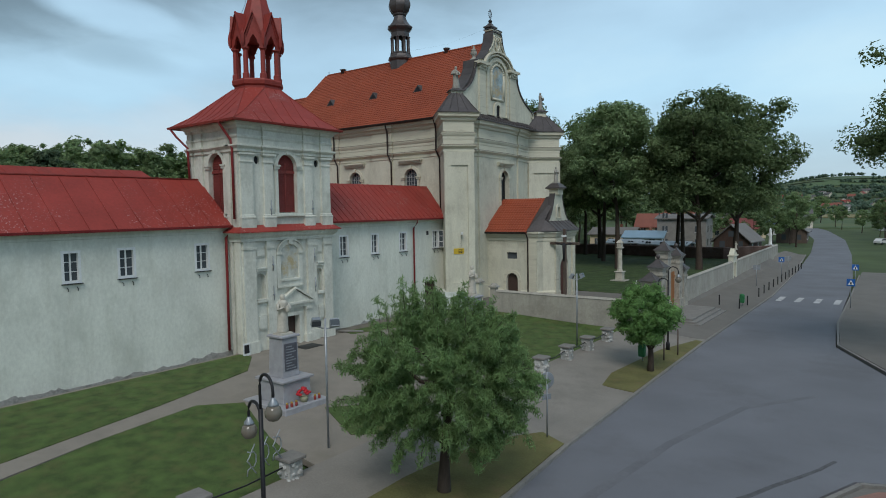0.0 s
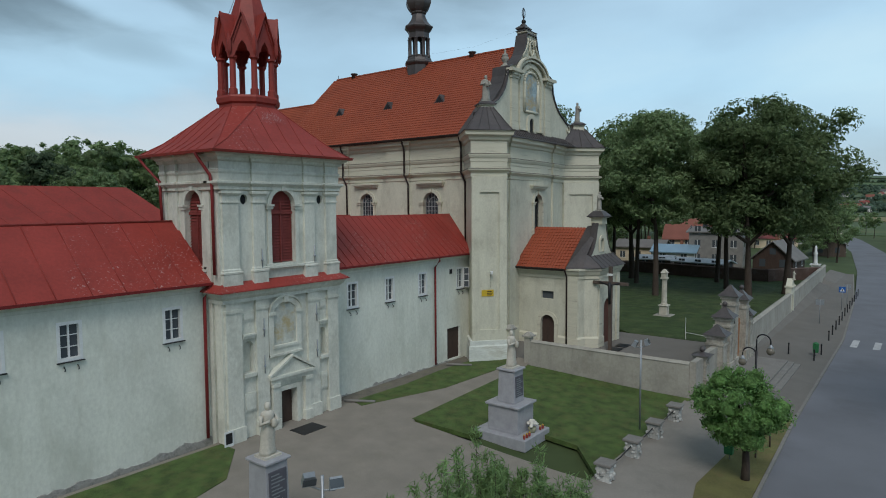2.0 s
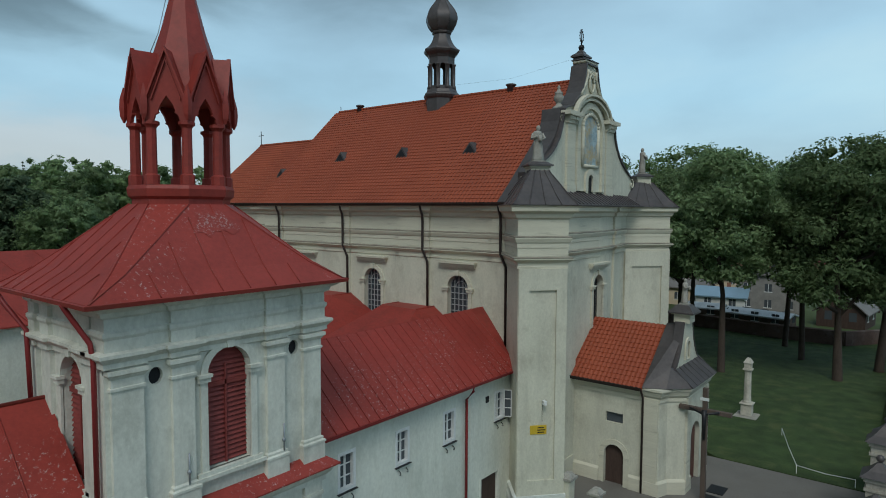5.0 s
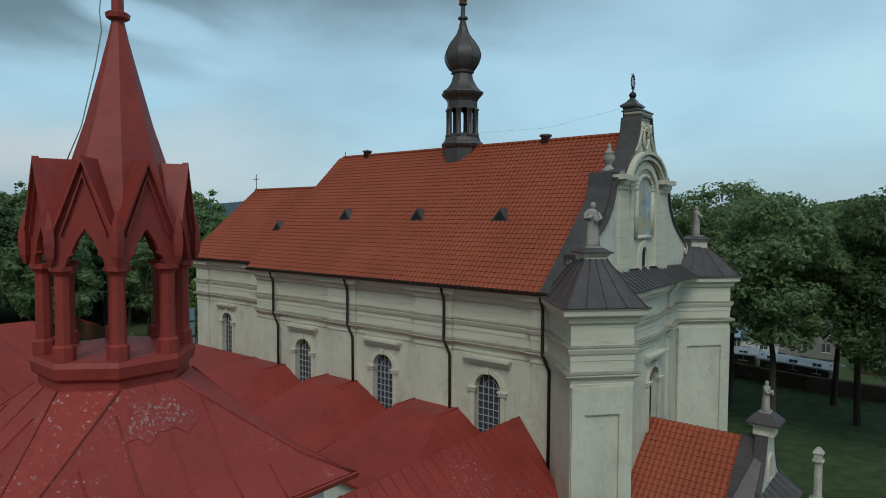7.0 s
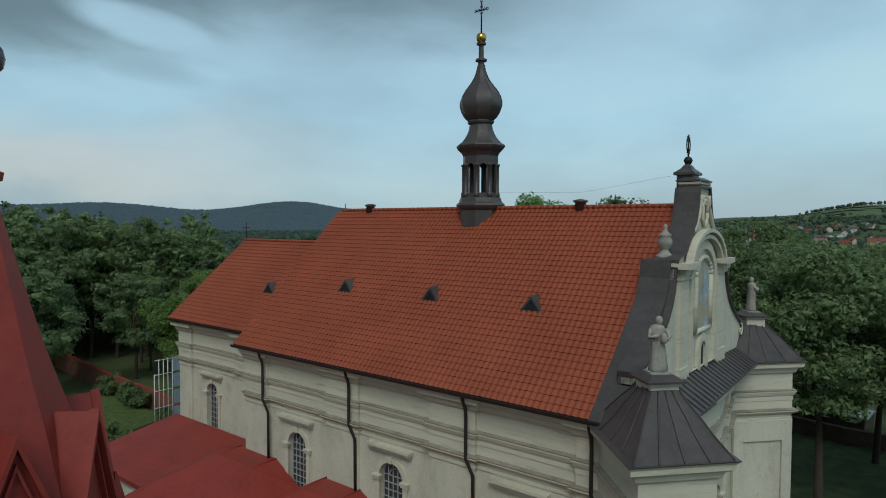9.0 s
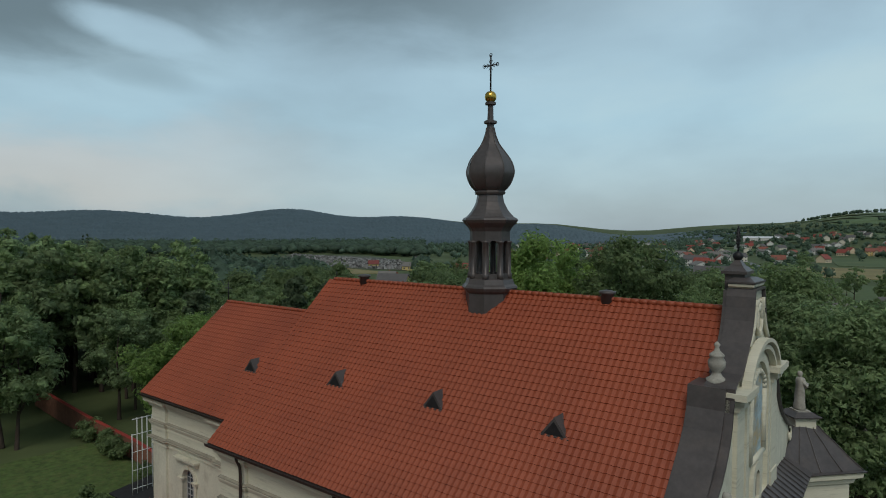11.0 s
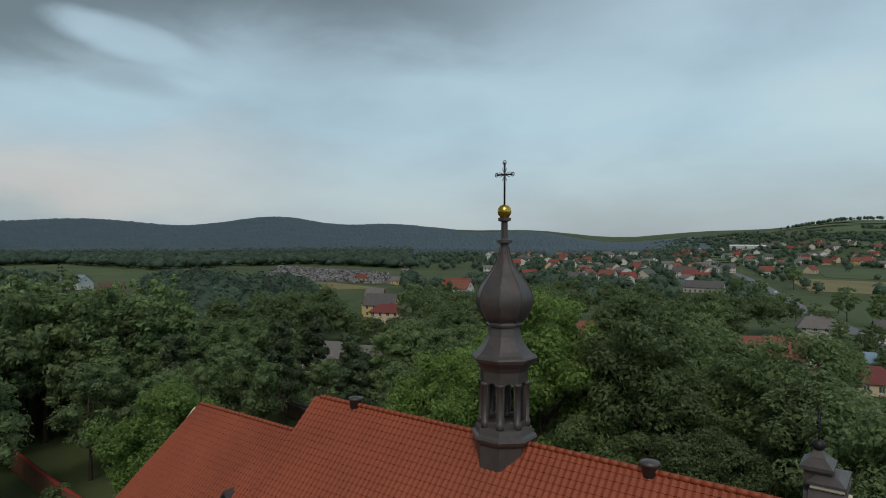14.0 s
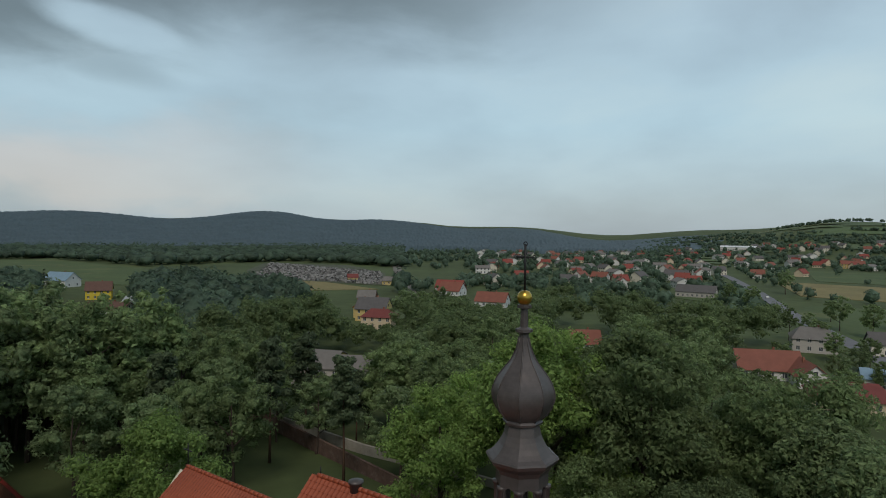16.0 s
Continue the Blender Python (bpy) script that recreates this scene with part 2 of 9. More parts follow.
def glass_material(name, tint=(0.03, 0.035, 0.04), rough=0.08):
    m = bpy.data.materials.new(name)
    m.use_nodes = True
    b = m.node_tree.nodes["Principled BSDF"]
    b.inputs["Base Color"].default_value = (*tint, 1)
    b.inputs["Roughness"].default_value = rough
    b.inputs["Specular IOR Level"].default_value = 0.5
    MATS[name] = m
    return m


PLASTER = material("cream_plaster", (0.575, 0.56, 0.455), 0.13, 0.5, 0.9, bump=0.12, bscale=9, stain=(0.35, 0.32, 0.245), stain_amt=0.7, stain_scale=0.8, stretch=(1, 1, 0.75), lo=0.52, hi=0.74, streak=(0.36, 0.35, 0.285), streak_amt=0.4)
TRIM = material("plaster_moulding", (0.575, 0.55, 0.44), 0.10, 0.8, 0.9, bump=0.1, bscale=9, stain=(0.24, 0.22, 0.17), stain_amt=0.7, stain_scale=1.2, stretch=(0.35, 0.35, 4.0), lo=0.56, hi=0.74)
WHITEWASH = material("whitewash", (0.655, 0.665, 0.59), 0.14, 0.4, 0.92, bump=0.14, bscale=6, stain=(0.47, 0.49, 0.42), stain_amt=0.6, stain_scale=0.55, stretch=(1, 1, 0.7), lo=0.5, hi=0.7, streak=(0.47, 0.47, 0.385), streak_amt=0.42)
TOWERWALL = material("tower_plaster", (0.61, 0.61, 0.535), 0.14, 0.6, 0.92, bump=0.12, bscale=7, stain=(0.37, 0.37, 0.31), stain_amt=0.75, stain_scale=0.9, stretch=(1, 1, 0.7), lo=0.5, hi=0.72, streak=(0.37, 0.37, 0.315), streak_amt=0.45)
REDROOF = material("red_painted_sheet", (0.262, 0.037, 0.027), 0.2, 0.5, 0.55, bump=0.06, bscale=5, stain=(0.18, 0.034, 0.025), stain_amt=0.7, stain_scale=0.9)
FLAKED = material("flaked_red_sheet", (0.272, 0.038, 0.028), 0.18, 0.6, 0.55, bump=0.06, bscale=6, stain=(0.46, 0.37, 0.35), stain_amt=0.85, stain_scale=7.5, lo=0.58, hi=0.64, clump=0.28)
TILE = material("orange_roof_tile", (0.285, 0.064, 0.028), 0.16, 0.35, 0.5, bump=0.05, bscale=9, stain=(0.225, 0.045, 0.022), stain_amt=0.5, stain_scale=0.25, rand=0.05)
LEAD = material("dark_sheet_metal", (0.085, 0.075, 0.074), 0.22, 0.8, 0.42, 0.2, bump=0.06, bscale=4, stain=(0.12, 0.10, 0.09), stain_amt=0.5, stain_scale=0.9)
GUTTER = material("brown_gutter", (0.035, 0.025, 0.022), 0.15, 1.5, 0.5, 0.2, bump=0.02)
REDPIPE = material("red_pipe", (0.20, 0.022, 0.022), 0.15, 1.5, 0.5, 0.0, bump=0.02)
STONE = material("weathered_stone", (0.34, 0.325, 0.285), 0.22, 1.5, 0.9, bump=0.3, bscale=9, stain=(0.14, 0.14, 0.12), stain_amt=0.7, stain_scale=2.2)
GRANITE = material("grey_granite", (0.33, 0.33, 0.35), 0.16, 3.0, 0.45, bump=0.03, bscale=40)
PLAQUE = material("dark_plaque", (0.10, 0.10, 0.12), 0.15, 3.0, 0.4, bump=0.02)
FIELDSTONE = material("field_stone", (0.40, 0.40, 0.38), 0.25, 2.5, 0.9, bump=0.4, bscale=10, rand=0.25)
ASPHALT = material("asphalt", (0.155, 0.16, 0.178), 0.14, 0.25, 0.85, bump=0.12, bscale=30, stain=(0.115, 0.115, 0.125), stain_amt=0.6, stain_scale=0.15)
PAVING = material("concrete_paving", (0.158, 0.147, 0.132), 0.14, 0.5, 0.9, bump=0.2, bscale=14, stain=(0.15, 0.138, 0.12), stain_amt=0.6, stain_scale=0.35)
PLAZA = material("pale_paving", (0.232, 0.213, 0.187), 0.14, 0.5, 0.9, bump=0.2, bscale=14, stain=(0.17, 0.157, 0.135), stain_amt=0.6, stain_scale=0.35)
PATH = material("gravel_path", (0.235, 0.21, 0.177), 0.14, 0.8, 0.95, bump=0.3, bscale=22, stain=(0.20, 0.18, 0.14), stain_amt=0.5, stain_scale=0.6)
KERB = material("kerb_stone", (0.21, 0.20, 0.185), 0.15, 1.5, 0.9, bump=0.2, bscale=12)
GRASS = material("grass_ground", (0.068, 0.108, 0.028), 0.5, 1.4, 0.95, bump=0.9, bscale=30, stain=(0.125, 0.122, 0.045), stain_amt=0.6, stain_scale=1.1, lo=0.48, hi=0.68)
# churchyard grass, the shade of its trees mixed into the base colour
SHADEGRASS = material("shade_tinted_grass", (0.044, 0.072, 0.022), 0.45, 0.8, 0.95, bump=0.9, bscale=26, stain=(0.085, 0.095, 0.035), stain_amt=0.7, stain_scale=0.4)
VERGE = material("dry_grass", (0.13, 0.125, 0.045), 0.3, 0.8, 0.95, bump=0.6, bscale=14, stain=(0.17, 0.13, 0.06), stain_amt=0.7, stain_scale=0.9)
LAND = material("far_land", (0.060, 0.085, 0.030), 0.35, 0.012, 0.95, bump=0.0, bscale=0.12, stain=(0.10, 0.115, 0.045), stain_amt=0.5, stain_scale=0.006)
WALLWASH = material("wall_render", (0.345, 0.328, 0.285), 0.16, 0.7, 0.92, bump=0.2, bscale=6, stain=(0.26, 0.24, 0.20), stain_amt=0.75, stain_scale=0.8, streak=(0.20, 0.19, 0.16), streak_amt=0.45)
DARKBRICK = material("dark_churchyard_brick", (0.105, 0.068, 0.055), 0.35, 0.8, 0.9, bump=0.4, bscale=9, stain=(0.16, 0.13, 0.115), stain_amt=0.7, stain_scale=0.7)
BRICKM = material("old_brick", (0.22, 0.10, 0.065), 0.25, 1.5, 0.9, bump=0.3, bscale=12, rand=0.2)
IRON = material("dark_iron", (0.03, 0.03, 0.032), 0.2, 3.0, 0.5, 0.5, bump=0.05)
STEEL = material("galvanised_steel", (0.32, 0.34, 0.36), 0.12, 3.0, 0.45, 0.6, bump=0.02)
WOODM = material("dark_door_wood", (0.060, 0.038, 0.030), 0.25, 3.0, 0.7, bump=0.2, bscale=14, stretch=(1, 1, 0.2))
CROSSWOOD = material("weathered_cross_wood", (0.10, 0.075, 0.060), 0.25, 3.0, 0.8, bump=0.3, bscale=14, stretch=(1, 1, 0.2))
LOUVRE = material("red_louvre", (0.21, 0.042, 0.036), 0.2, 2.0, 0.6, bump=0.1, bscale=9)
WHITEPAINT = material("white_paint", (0.68, 0.69, 0.68), 0.08, 2.0, 0.6, bump=0.02)
BARK = material("bark", (0.060, 0.045, 0.035), 0.3, 2.0, 0.95, bump=0.6, bscale=9, stretch=(1, 1, 0.3))
GOLD = material("gilt", (0.62, 0.40, 0.08), 0.1, 4.0, 0.28, 1.0, bump=0.0)
# tint lifted to grey-blue, a sky reflection put into the pane colour
GLASS = glass_material("window_glass", (0.07, 0.08, 0.09), 0.12)
CHURCHGLASS = glass_material("leaded_glass", (0.05, 0.06, 0.07), 0.2)


# ---- mesh tools ----
class Shape:
    """Gathers vertices and faces for one mesh."""

    def __init__(self):
        self.v, self.f, self.smooth = [], [], []
        self.m = None

    def add(self, verts, faces, smooth=False):
        o = len(self.v)
        if self.m is not None:
            verts = [self.m @ Vector(p) for p in verts]
        self.v.extend(tuple(p) for p in verts)
        self.f.extend(tuple(o + i for i in f) for f in faces)
        self.smooth.extend([smooth] * len(faces))
        return self

    def box(self, x0, x1, y0, y1, z0, z1):
        x0, x1, y0, y1, z0, z1 = min(x0, x1), max(x0, x1), min(y0, y1), max(y0, y1), min(z0, z1), max(z0, z1)
        v = [(x0, y0, z0), (x1, y0, z0), (x1, y1, z0), (x0, y1, z0), (x0, y0, z1), (x1, y0, z1), (x1, y1, z1), (x0, y1, z1)]
        return self.add(v, [(0, 3, 2, 1), (4, 5, 6, 7), (0, 1, 5, 4), (1, 2, 6, 5), (2, 3, 7, 6), (3, 0, 4, 7)])

    def prism(self, poly, z0, z1, top=1.0):
        """A plan polygon raised from z0 to z1; top scales the upper face about its centre."""
        n = len(poly)
        cx, cy = sum(p[0] for p in poly) / n, sum(p[1] for p in poly) / n
        v = [(x, y, z0) for x, y in poly] + [(cx + (x - cx) * top, cy + (y - cy) * top, z1) for x, y in poly]
        f = [tuple(reversed(range(n))), tuple(range(n, 2 * n))] + [(i, (i + 1) % n, n + (i + 1) % n, n + i) for i in range(n)]
        return self.add(v, f)

    def extrude(self, loop, vec):
        """A closed loop of points in space pushed along vec."""
        n, w = len(loop), Vector(vec)
        v = [Vector(p) for p in loop] + [Vector(p) + w for p in loop]
        f = [tuple(reversed(range(n))), tuple(range(n, 2 * n))] + [(i, (i + 1) % n, n + (i + 1) % n, n + i) for i in range(n)]
        return self.add(v, f)

    def lathe(self, prof, cx=0, cy=0, seg=16, turn=0.0, smooth=True, sx=1.0, sy=1.0):
        v, f = [], []
        for r, z in prof:
            for i in range(seg):
                a = turn + 2 * math.pi * i / seg
                v.append((cx + r * math.cos(a) * sx, cy + r * math.sin(a) * sy, z))
        for k in range(len(prof) - 1):
            for i in range(seg):
                j = (i + 1) % seg
                f.append((k * seg + i, k * seg + j, (k + 1) * seg + j, (k + 1) * seg + i))
        f.append(tuple(reversed(range(seg))))
        f.append(tuple((len(prof) - 1) * seg + i for i in range(seg)))
        return self.add(v, f, smooth)

    def tube(self, path, r, seg=8, taper=None):
        """A round bar along a path; taper gives the radius at the far end."""
        pts = [Vector(p) for p in path]
        v, f = [], []
        up = Vector((0, 0, 1))
        for k, p in enumerate(pts):
            d = (pts[min(k + 1, len(pts) - 1)] - pts[max(k - 1, 0)]).normalized()
            a = d.cross(up if abs(d.z) < 0.95 else Vector((1, 0, 0))).normalized()
            b = d.cross(a)
            rr = r if taper is None else r + (taper - r) * k / (len(pts) - 1)
            for i in range(seg):
                t = 2 * math.pi * i / seg
                v.append(p + (a * math.cos(t) + b * math.sin(t)) * rr)
        for k in range(len(pts) - 1):
            for i in range(seg):
                j = (i + 1) % seg
                f.append((k * seg + i, k * seg + j, (k + 1) * seg + j, (k + 1) * seg + i))
        f.append(tuple(range(seg)))
        f.append(tuple(reversed([(len(pts) - 1) * seg + i for i in range(seg)])))
        return self.add(v, f, True)

    def sweep(self, prof, path, closed=False):
        """A moulding: profile of (out, z) carried along a plan path, mitred; out is to the right of the way."""
        n, m = len(path), len(prof)
        v, f = [], []
        for k in range(n):
            p = Vector(path[k])
            ds = []
            if closed or k > 0:
                ds.append((p - Vector(path[k - 1])).normalized())
            if closed or k < n - 1:
                ds.append((Vector(path[(k + 1) % n]) - p).normalized())
            ns = [Vector((d.y, -d.x)) for d in ds]
            nn = sum(ns, Vector((0, 0))) / len(ns)
            nn = nn / max(nn.length_squared, 0.2)
            for o, z in prof:
                v.append((p.x + nn.x * o, p.y + nn.y * o, z))
        last = n if closed else n - 1
        for k in range(last):
            a, b = k * m, ((k + 1) % n) * m
            for i in range(m - 1):
                f.append((a + i, b + i, b + i + 1, a + i + 1))
        if not closed:
            f.append(tuple(range(m)))
            f.append(tuple(reversed([(n - 1) * m + i for i in range(m)])))
        return self.add(v, f)

    def slab(self, outer, holes, frame_m, thick):
        """A flat wall: an outline and holes in (u, z), laid out by frame_m (u, z, depth), thick backwards."""
        from mathutils.geometry import tessellate_polygon
        loops = [[Vector((u, z, 0)) for u, z in lp] for lp in (outer, *holes)]
        flat = [p for lp in loops for p in lp]
        n = len(flat)
        tris = tessellate_polygon(loops)
        v = [frame_m @ p for p in flat] + [frame_m @ (p + Vector((0, 0, -thick))) for p in flat]
        f = [tuple(t) for t in tris] + [tuple(n + i for i in reversed(t)) for t in tris]
        o = 0
        for lp in loops:
            k = len(lp)
            f += [(o + i, o + (i + 1) % k, n + o + (i + 1) % k, n + o + i) for i in range(k)]
            o += k
        return self.add(v, f)

    def mesh(self, name, mat, bevel=0.0):
        me = bpy.data.meshes.new(name)
        me.from_pydata(self.v, [], self.f)
        me.polygons.foreach_set("use_smooth", self.smooth)
        bm = bmesh.new()
        bm.from_mesh(me)
        bmesh.ops.recalc_face_normals(bm, faces=bm.faces)
        if bevel:
            es = [e for e in bm.edges if len(e.link_faces) == 2 and e.calc_face_angle(0) > 0.6]
            bmesh.ops.bevel(bm, geom=es, offset=bevel, segments=1, affect="EDGES", clamp_overlap=True)
        bm.to_mesh(me)
        bm.free()
        me.materials.append(mat)
        return me


def part(name, shape, mat, parent=None, label="", bevel=0.0, m=None):
    """One mesh object under a thing or a part (or a thing of its own, with no parent)."""
    ob = new(name, shape if isinstance(shape, bpy.types.Mesh) else shape.mesh(name, mat, bevel))
    if parent is not None:
        ob.parent = parent
        if parent.type == "MESH" and m is None:
            pass
    if m is not None:
        ob.matrix_basis = m
    if label:
        tagged(ob, label)
    return ob


def thing(name, label, category, m=None, group="", kind=""):
    e = new(name)
    e.empty_display_size = 0.5
    if m is not None:
        e.matrix_basis = m
    return tagged(e, label, category, group, kind)


def arch(u0, u1, z0, spring, rise=None, n=10):
    """An arched outline in (u, z)."""
    c, r = (u0 + u1) / 2, (u1 - u0) / 2
    h = r if rise is None else rise
    return [(u0, z0), (u1, z0)] + [(c + r * math.cos(math.pi * i / n), spring + h * math.sin(math.pi * i / n)) for i in range(n + 1)]


def face_m(origin, u_dir):
    """A frame for slabs: u along u_dir, z up, depth towards the right of u (outwards)."""
    u = Vector((*u_dir, 0)).normalized()
    w = Vector((0, 0, 1))
    n = u.cross(w)
    m = Matrix((u, w, n)).transposed().to_4x4()
    m.translation = Vector(origin)
    return m


def smooth01(t):
    t = max(0.0, min(1.0, t))
    return t * t * (3 - 2 * t)


# ---- ground ----
def hills(x, y):
    """Height of the far land."""
    dx, dy = x + 36, y - 34
    d = math.hypot(dx, dy)
    a = math.degrees(math.atan2(-dx, dy))
    z = 0.0
    if d > 300:
        left = 66 * smooth01((a - 22) / 24) + 28 * math.exp(-((a - 51) / 6.0) ** 2) + 8 * math.sin(a * 0.5) + 16 * math.exp(-((a - 70) / 8.0) ** 2)
        left += 45 * math.exp(-((a - 30) / 8.0) ** 2) * 0.5
        z += left * smooth01((d - 1300) / 1300)
        right = 64 * smooth01((23 - a) / 19) + 12 * math.exp(-((a - 4) / 6.0) ** 2)
        z += right * smooth01((d - 900) / 1100)
        z += 30 * smooth01((d - 2900) / 900)
        z += 5 * noise.noise(Vector((x * 0.004, y * 0.004, 0))) * smooth01((d - 700) / 800)
    return z


def ground_z(x, y):
    lawn = 0.12 - 0.72 * smooth01((x + 33) / 15.5)
    street = -0.62 - 0.33 * smooth01((x + 17.5) / 5)
    z = lawn if x < -17.5 else street
    if y > 46 and x < -18 - 0.0275 * max(0.0, y - 64):
        z = z + (0.28 - z) * smooth01((y - 47) / 2)
    d = math.hypot(x + 30, y - 45)
    z = z + (-0.9 - z) * smooth01((d - 75) / 60) if d > 75 else z
    return z + hills(x, y)


def ground_sheet():
    s = Shape()
    rings = [0.0]
    r = 2.2
    while r < 100:
        rings.append(r)
        r += 2.2
    while r < 4400:
        rings.append(r)
        r *= 1.07
    seg = 180
    cx, cy = -30.0, 45.0
    def sheet_z(x, y):
        sunk = smooth01((x + 90) / 8) * smooth01((44 - x) / 8) * smooth01((y + 50) / 8) * smooth01((146 - y) / 8)
        return ground_z(x, y) - 0.02 - 0.3 * sunk

    v = [(cx, cy, sheet_z(cx, cy))]
    for r in rings[1:]:
        for i in range(seg):
            a = 2 * math.pi * i / seg
            x, y = cx + r * math.cos(a), cy + r * math.sin(a)
            v.append((x, y, sheet_z(x, y)))
    f = [(0, 1 + i, 1 + (i + 1) % seg) for i in range(seg)]
    for k in range(len(rings) - 2):
        for i in range(seg):
            j = (i + 1) % seg
            f.append((1 + k * seg + i, 1 + k * seg + j, 1 + (k + 1) * seg + j, 1 + (k + 1) * seg + i))
    s.add(v, f, True)
    return s


def drape(name, poly, dz, mat, label, cut=1.5, kind="structure", zf=None, category=""):
    """A surface laid on the ground over a plan polygon, with turned-down edges."""
    bm = bmesh.new()
    bm.faces.new([bm.verts.new((x, y, 0)) for x, y in poly])
    xs, ys = [p[0] for p in poly], [p[1] for p in poly]
    for ax, (lo, hi) in enumerate(((min(xs), max(xs)), (min(ys), max(ys)))):
        step = max(cut, (hi - lo) / 60)
        t = lo + step
        while t < hi:
            co, no = [0, 0, 0], [0, 0, 0]
            co[ax], no[ax] = t, 1
            bmesh.ops.bisect_plane(bm, geom=bm.verts[:] + bm.edges[:] + bm.faces[:], plane_co=co, plane_no=no)
            t += step
    fn = zf or ground_z
    for v in bm.verts:
        v.co.z = fn(v.co.x, v.co.y) + dz
    edge = [e for e in bm.edges if len(e.link_faces) == 1]
    r = bmesh.ops.extrude_edge_only(bm, edges=edge)
    for g in r["geom"]:
        if isinstance(g, bmesh.types.BMVert):
            g.co.z -= 0.25
    bmesh.ops.recalc_face_normals(bm, faces=bm.faces)
    me = bpy.data.meshes.new(name)
    bm.to_mesh(me)
    bm.free()
    me.materials.append(mat)
    return tagged(new(name, me), label, category or name.replace("_", " "), kind=kind)


def ribbon(pts, w0, w1=None):
    """A plan polygon along a line of points."""
    w1 = w0 if w1 is None else w1
    l, r = [], []
    for k, p in enumerate(pts):
        a, b = Vector(pts[max(k - 1, 0)]), Vector(pts[min(k + 1, len(pts) - 1)])
        d = (b - a).normalized()
        w = (w0 + (w1 - w0) * k / (len(pts) - 1)) / 2
        l.append((p[0] - d.y * w, p[1] + d.x * w))
        r.append((p[0] + d.y * w, p[1] - d.x * w))
    return r + l[::-1]


tagged(part("ground", ground_sheet(), LAND), "wide rolling land with fields and wooded hills", "ground", kind="structure")

# ---- street, lawns, paths ----
road_l = [(-10.6, -60), (-10.9, 0), (-11.2, 18.7), (-11.6, 24.6), (-12.2, 48.5), (-12.3, 77), (-13.6, 104), (-16.6, 147), (-22.4, 205), (-33, 270), (-48, 330)]
road_r = [(-39, 335), (-25, 270), (-15, 205), (-9.6, 147), (-6.6, 104), (-5.6, 83), (-5.0, 62), (-4.2, 52), (-1.1, 44.9), (6, 41.5), (60, 40), (60, 30.5), (4, 29.5), (-1.5, 27), (-3.6, 22), (-3.8, 0), (-3.8, -60)]
drape("road", road_l[::-1] + [(p[0], p[1]) for p in road_r[::-1]], 0.02, ASPHALT, "grey worn asphalt street with a side turning", cut=4, category="road")
drape("pavement", [(-18.35, -40), (-11.4, -40), (-11.35, 18.7), (-11.75, 24.6), (-12.35, 49.5), (-18.35, 49.5)], 0.10, PLAZA, "pale concrete paving between lawn and street", cut=2.5)
drape("pavement", [(-18.35, 49.5), (-12.37, 49.5), (-12.45, 77), (-13.75, 104), (-16.7, 140), (-20.2, 140), (-19.5, 119), (-18.35, 64)], 0.10, PAVING, "grey concrete block pavement beside the street", cut=2.5)
drape("pavement", [(-5.25, 83), (-4.85, 62), (-4.0, 52.6), (-0.9, 45.6), (6, 42.0), (40, 41), (40, 110), (-5.9, 110)], 0.12, PAVING, "grey paved forecourt across the street", cut=4)
drape("pavement", [(-3.3, -40), (-3.35, 21.5), (-1.2, 26.3), (4, 28.8), (40, 29.5), (40, -40)], 0.12, PAVING, "pale paved corner with a reddish edge", cut=4)
SOIL = material("bare_soil", (0.15, 0.135, 0.11), 0.35, 1.2, 0.95, bump=0.5, bscale=12, stain=(0.10, 0.105, 0.05), stain_amt=0.6, stain_scale=1.2)
LAWN_W = -34.6
drape("lawn", [(LAWN_W, -40), (-29.0, -40), (-27.5, 8.6), (-29.0, 15.7), (-30.8, 22.0), (-33.4, 24.2), (LAWN_W, 24.2)], 0.06, GRASS, "short mown grass along the monastery wall", cut=1.5)
drape("lawn", [(-26.6, -40), (-18.3, -40), (-18.3, 15.6), (-22.2, 16.8), (-26.4, 18.6), (-27.7, 16.8), (-26.9, 11.7), (-25.9, 8.0)], 0.06, GRASS, "short mown grass with dry patches", cut=1.5)
drape("lawn", [(-34.3, 33.3), (-33.25, 32.95), (-31.45, 39), (-31.15, 46.5), (-31.5, 48.0), (-33.0, 48.0), (-34.3, 46.2), (-34.4, 42), (-34.1, 38)], 0.06, GRASS, "narrow grass strip below the whitewashed wing", cut=1.2)
drape("lawn", [(-29.4, 33.2), (-25.6, 33.6), (-24.4, 36.6), (-20.6, 36.4), (-18.3, 33.6), (-18.1, 47.7), (-30.4, 47.5), (-30.0, 45.0)], 0.06, GRASS, "square lawn round the second monument", cut=1.5)
drape("lawn", [(-23.0, 20.8), (-19.6, 19.2), (-18.2, 20.5), (-18.2, 23), (-20.5, 24.4)], 0.06, GRASS, "small dry lawn beside the monument", cut=1.0)
drape("path", [(-34.95, -40), (-34.95, 33.4), (-33.3, 33.0), (-31.5, 39), (-31.25, 46.5), (-31.6, 48.7), (-30.3, 48.7), (-29.9, 46.5), (-29.9, 45), (-29.2, 33.0), (-17.5, 33.0), (-17.5, 16.0), (-22.2, 16.6), (-26.5, 18.3), (-27.8, 16.8), (-27.0, 11.7), (-26.1, 8.0), (-26.7, -40)], 0.03, PATH, "pale trodden gravel path and forecourt", cut=2)
drape("bare_ground", [(-35.6, 33.0), (-34.2, 33.0), (-34.0, 38), (-34.3, 42), (-34.1, 46.3), (-35.6, 46.8)], 0.045, SOIL, "bare trodden soil at the foot of the wing", cut=1.0)
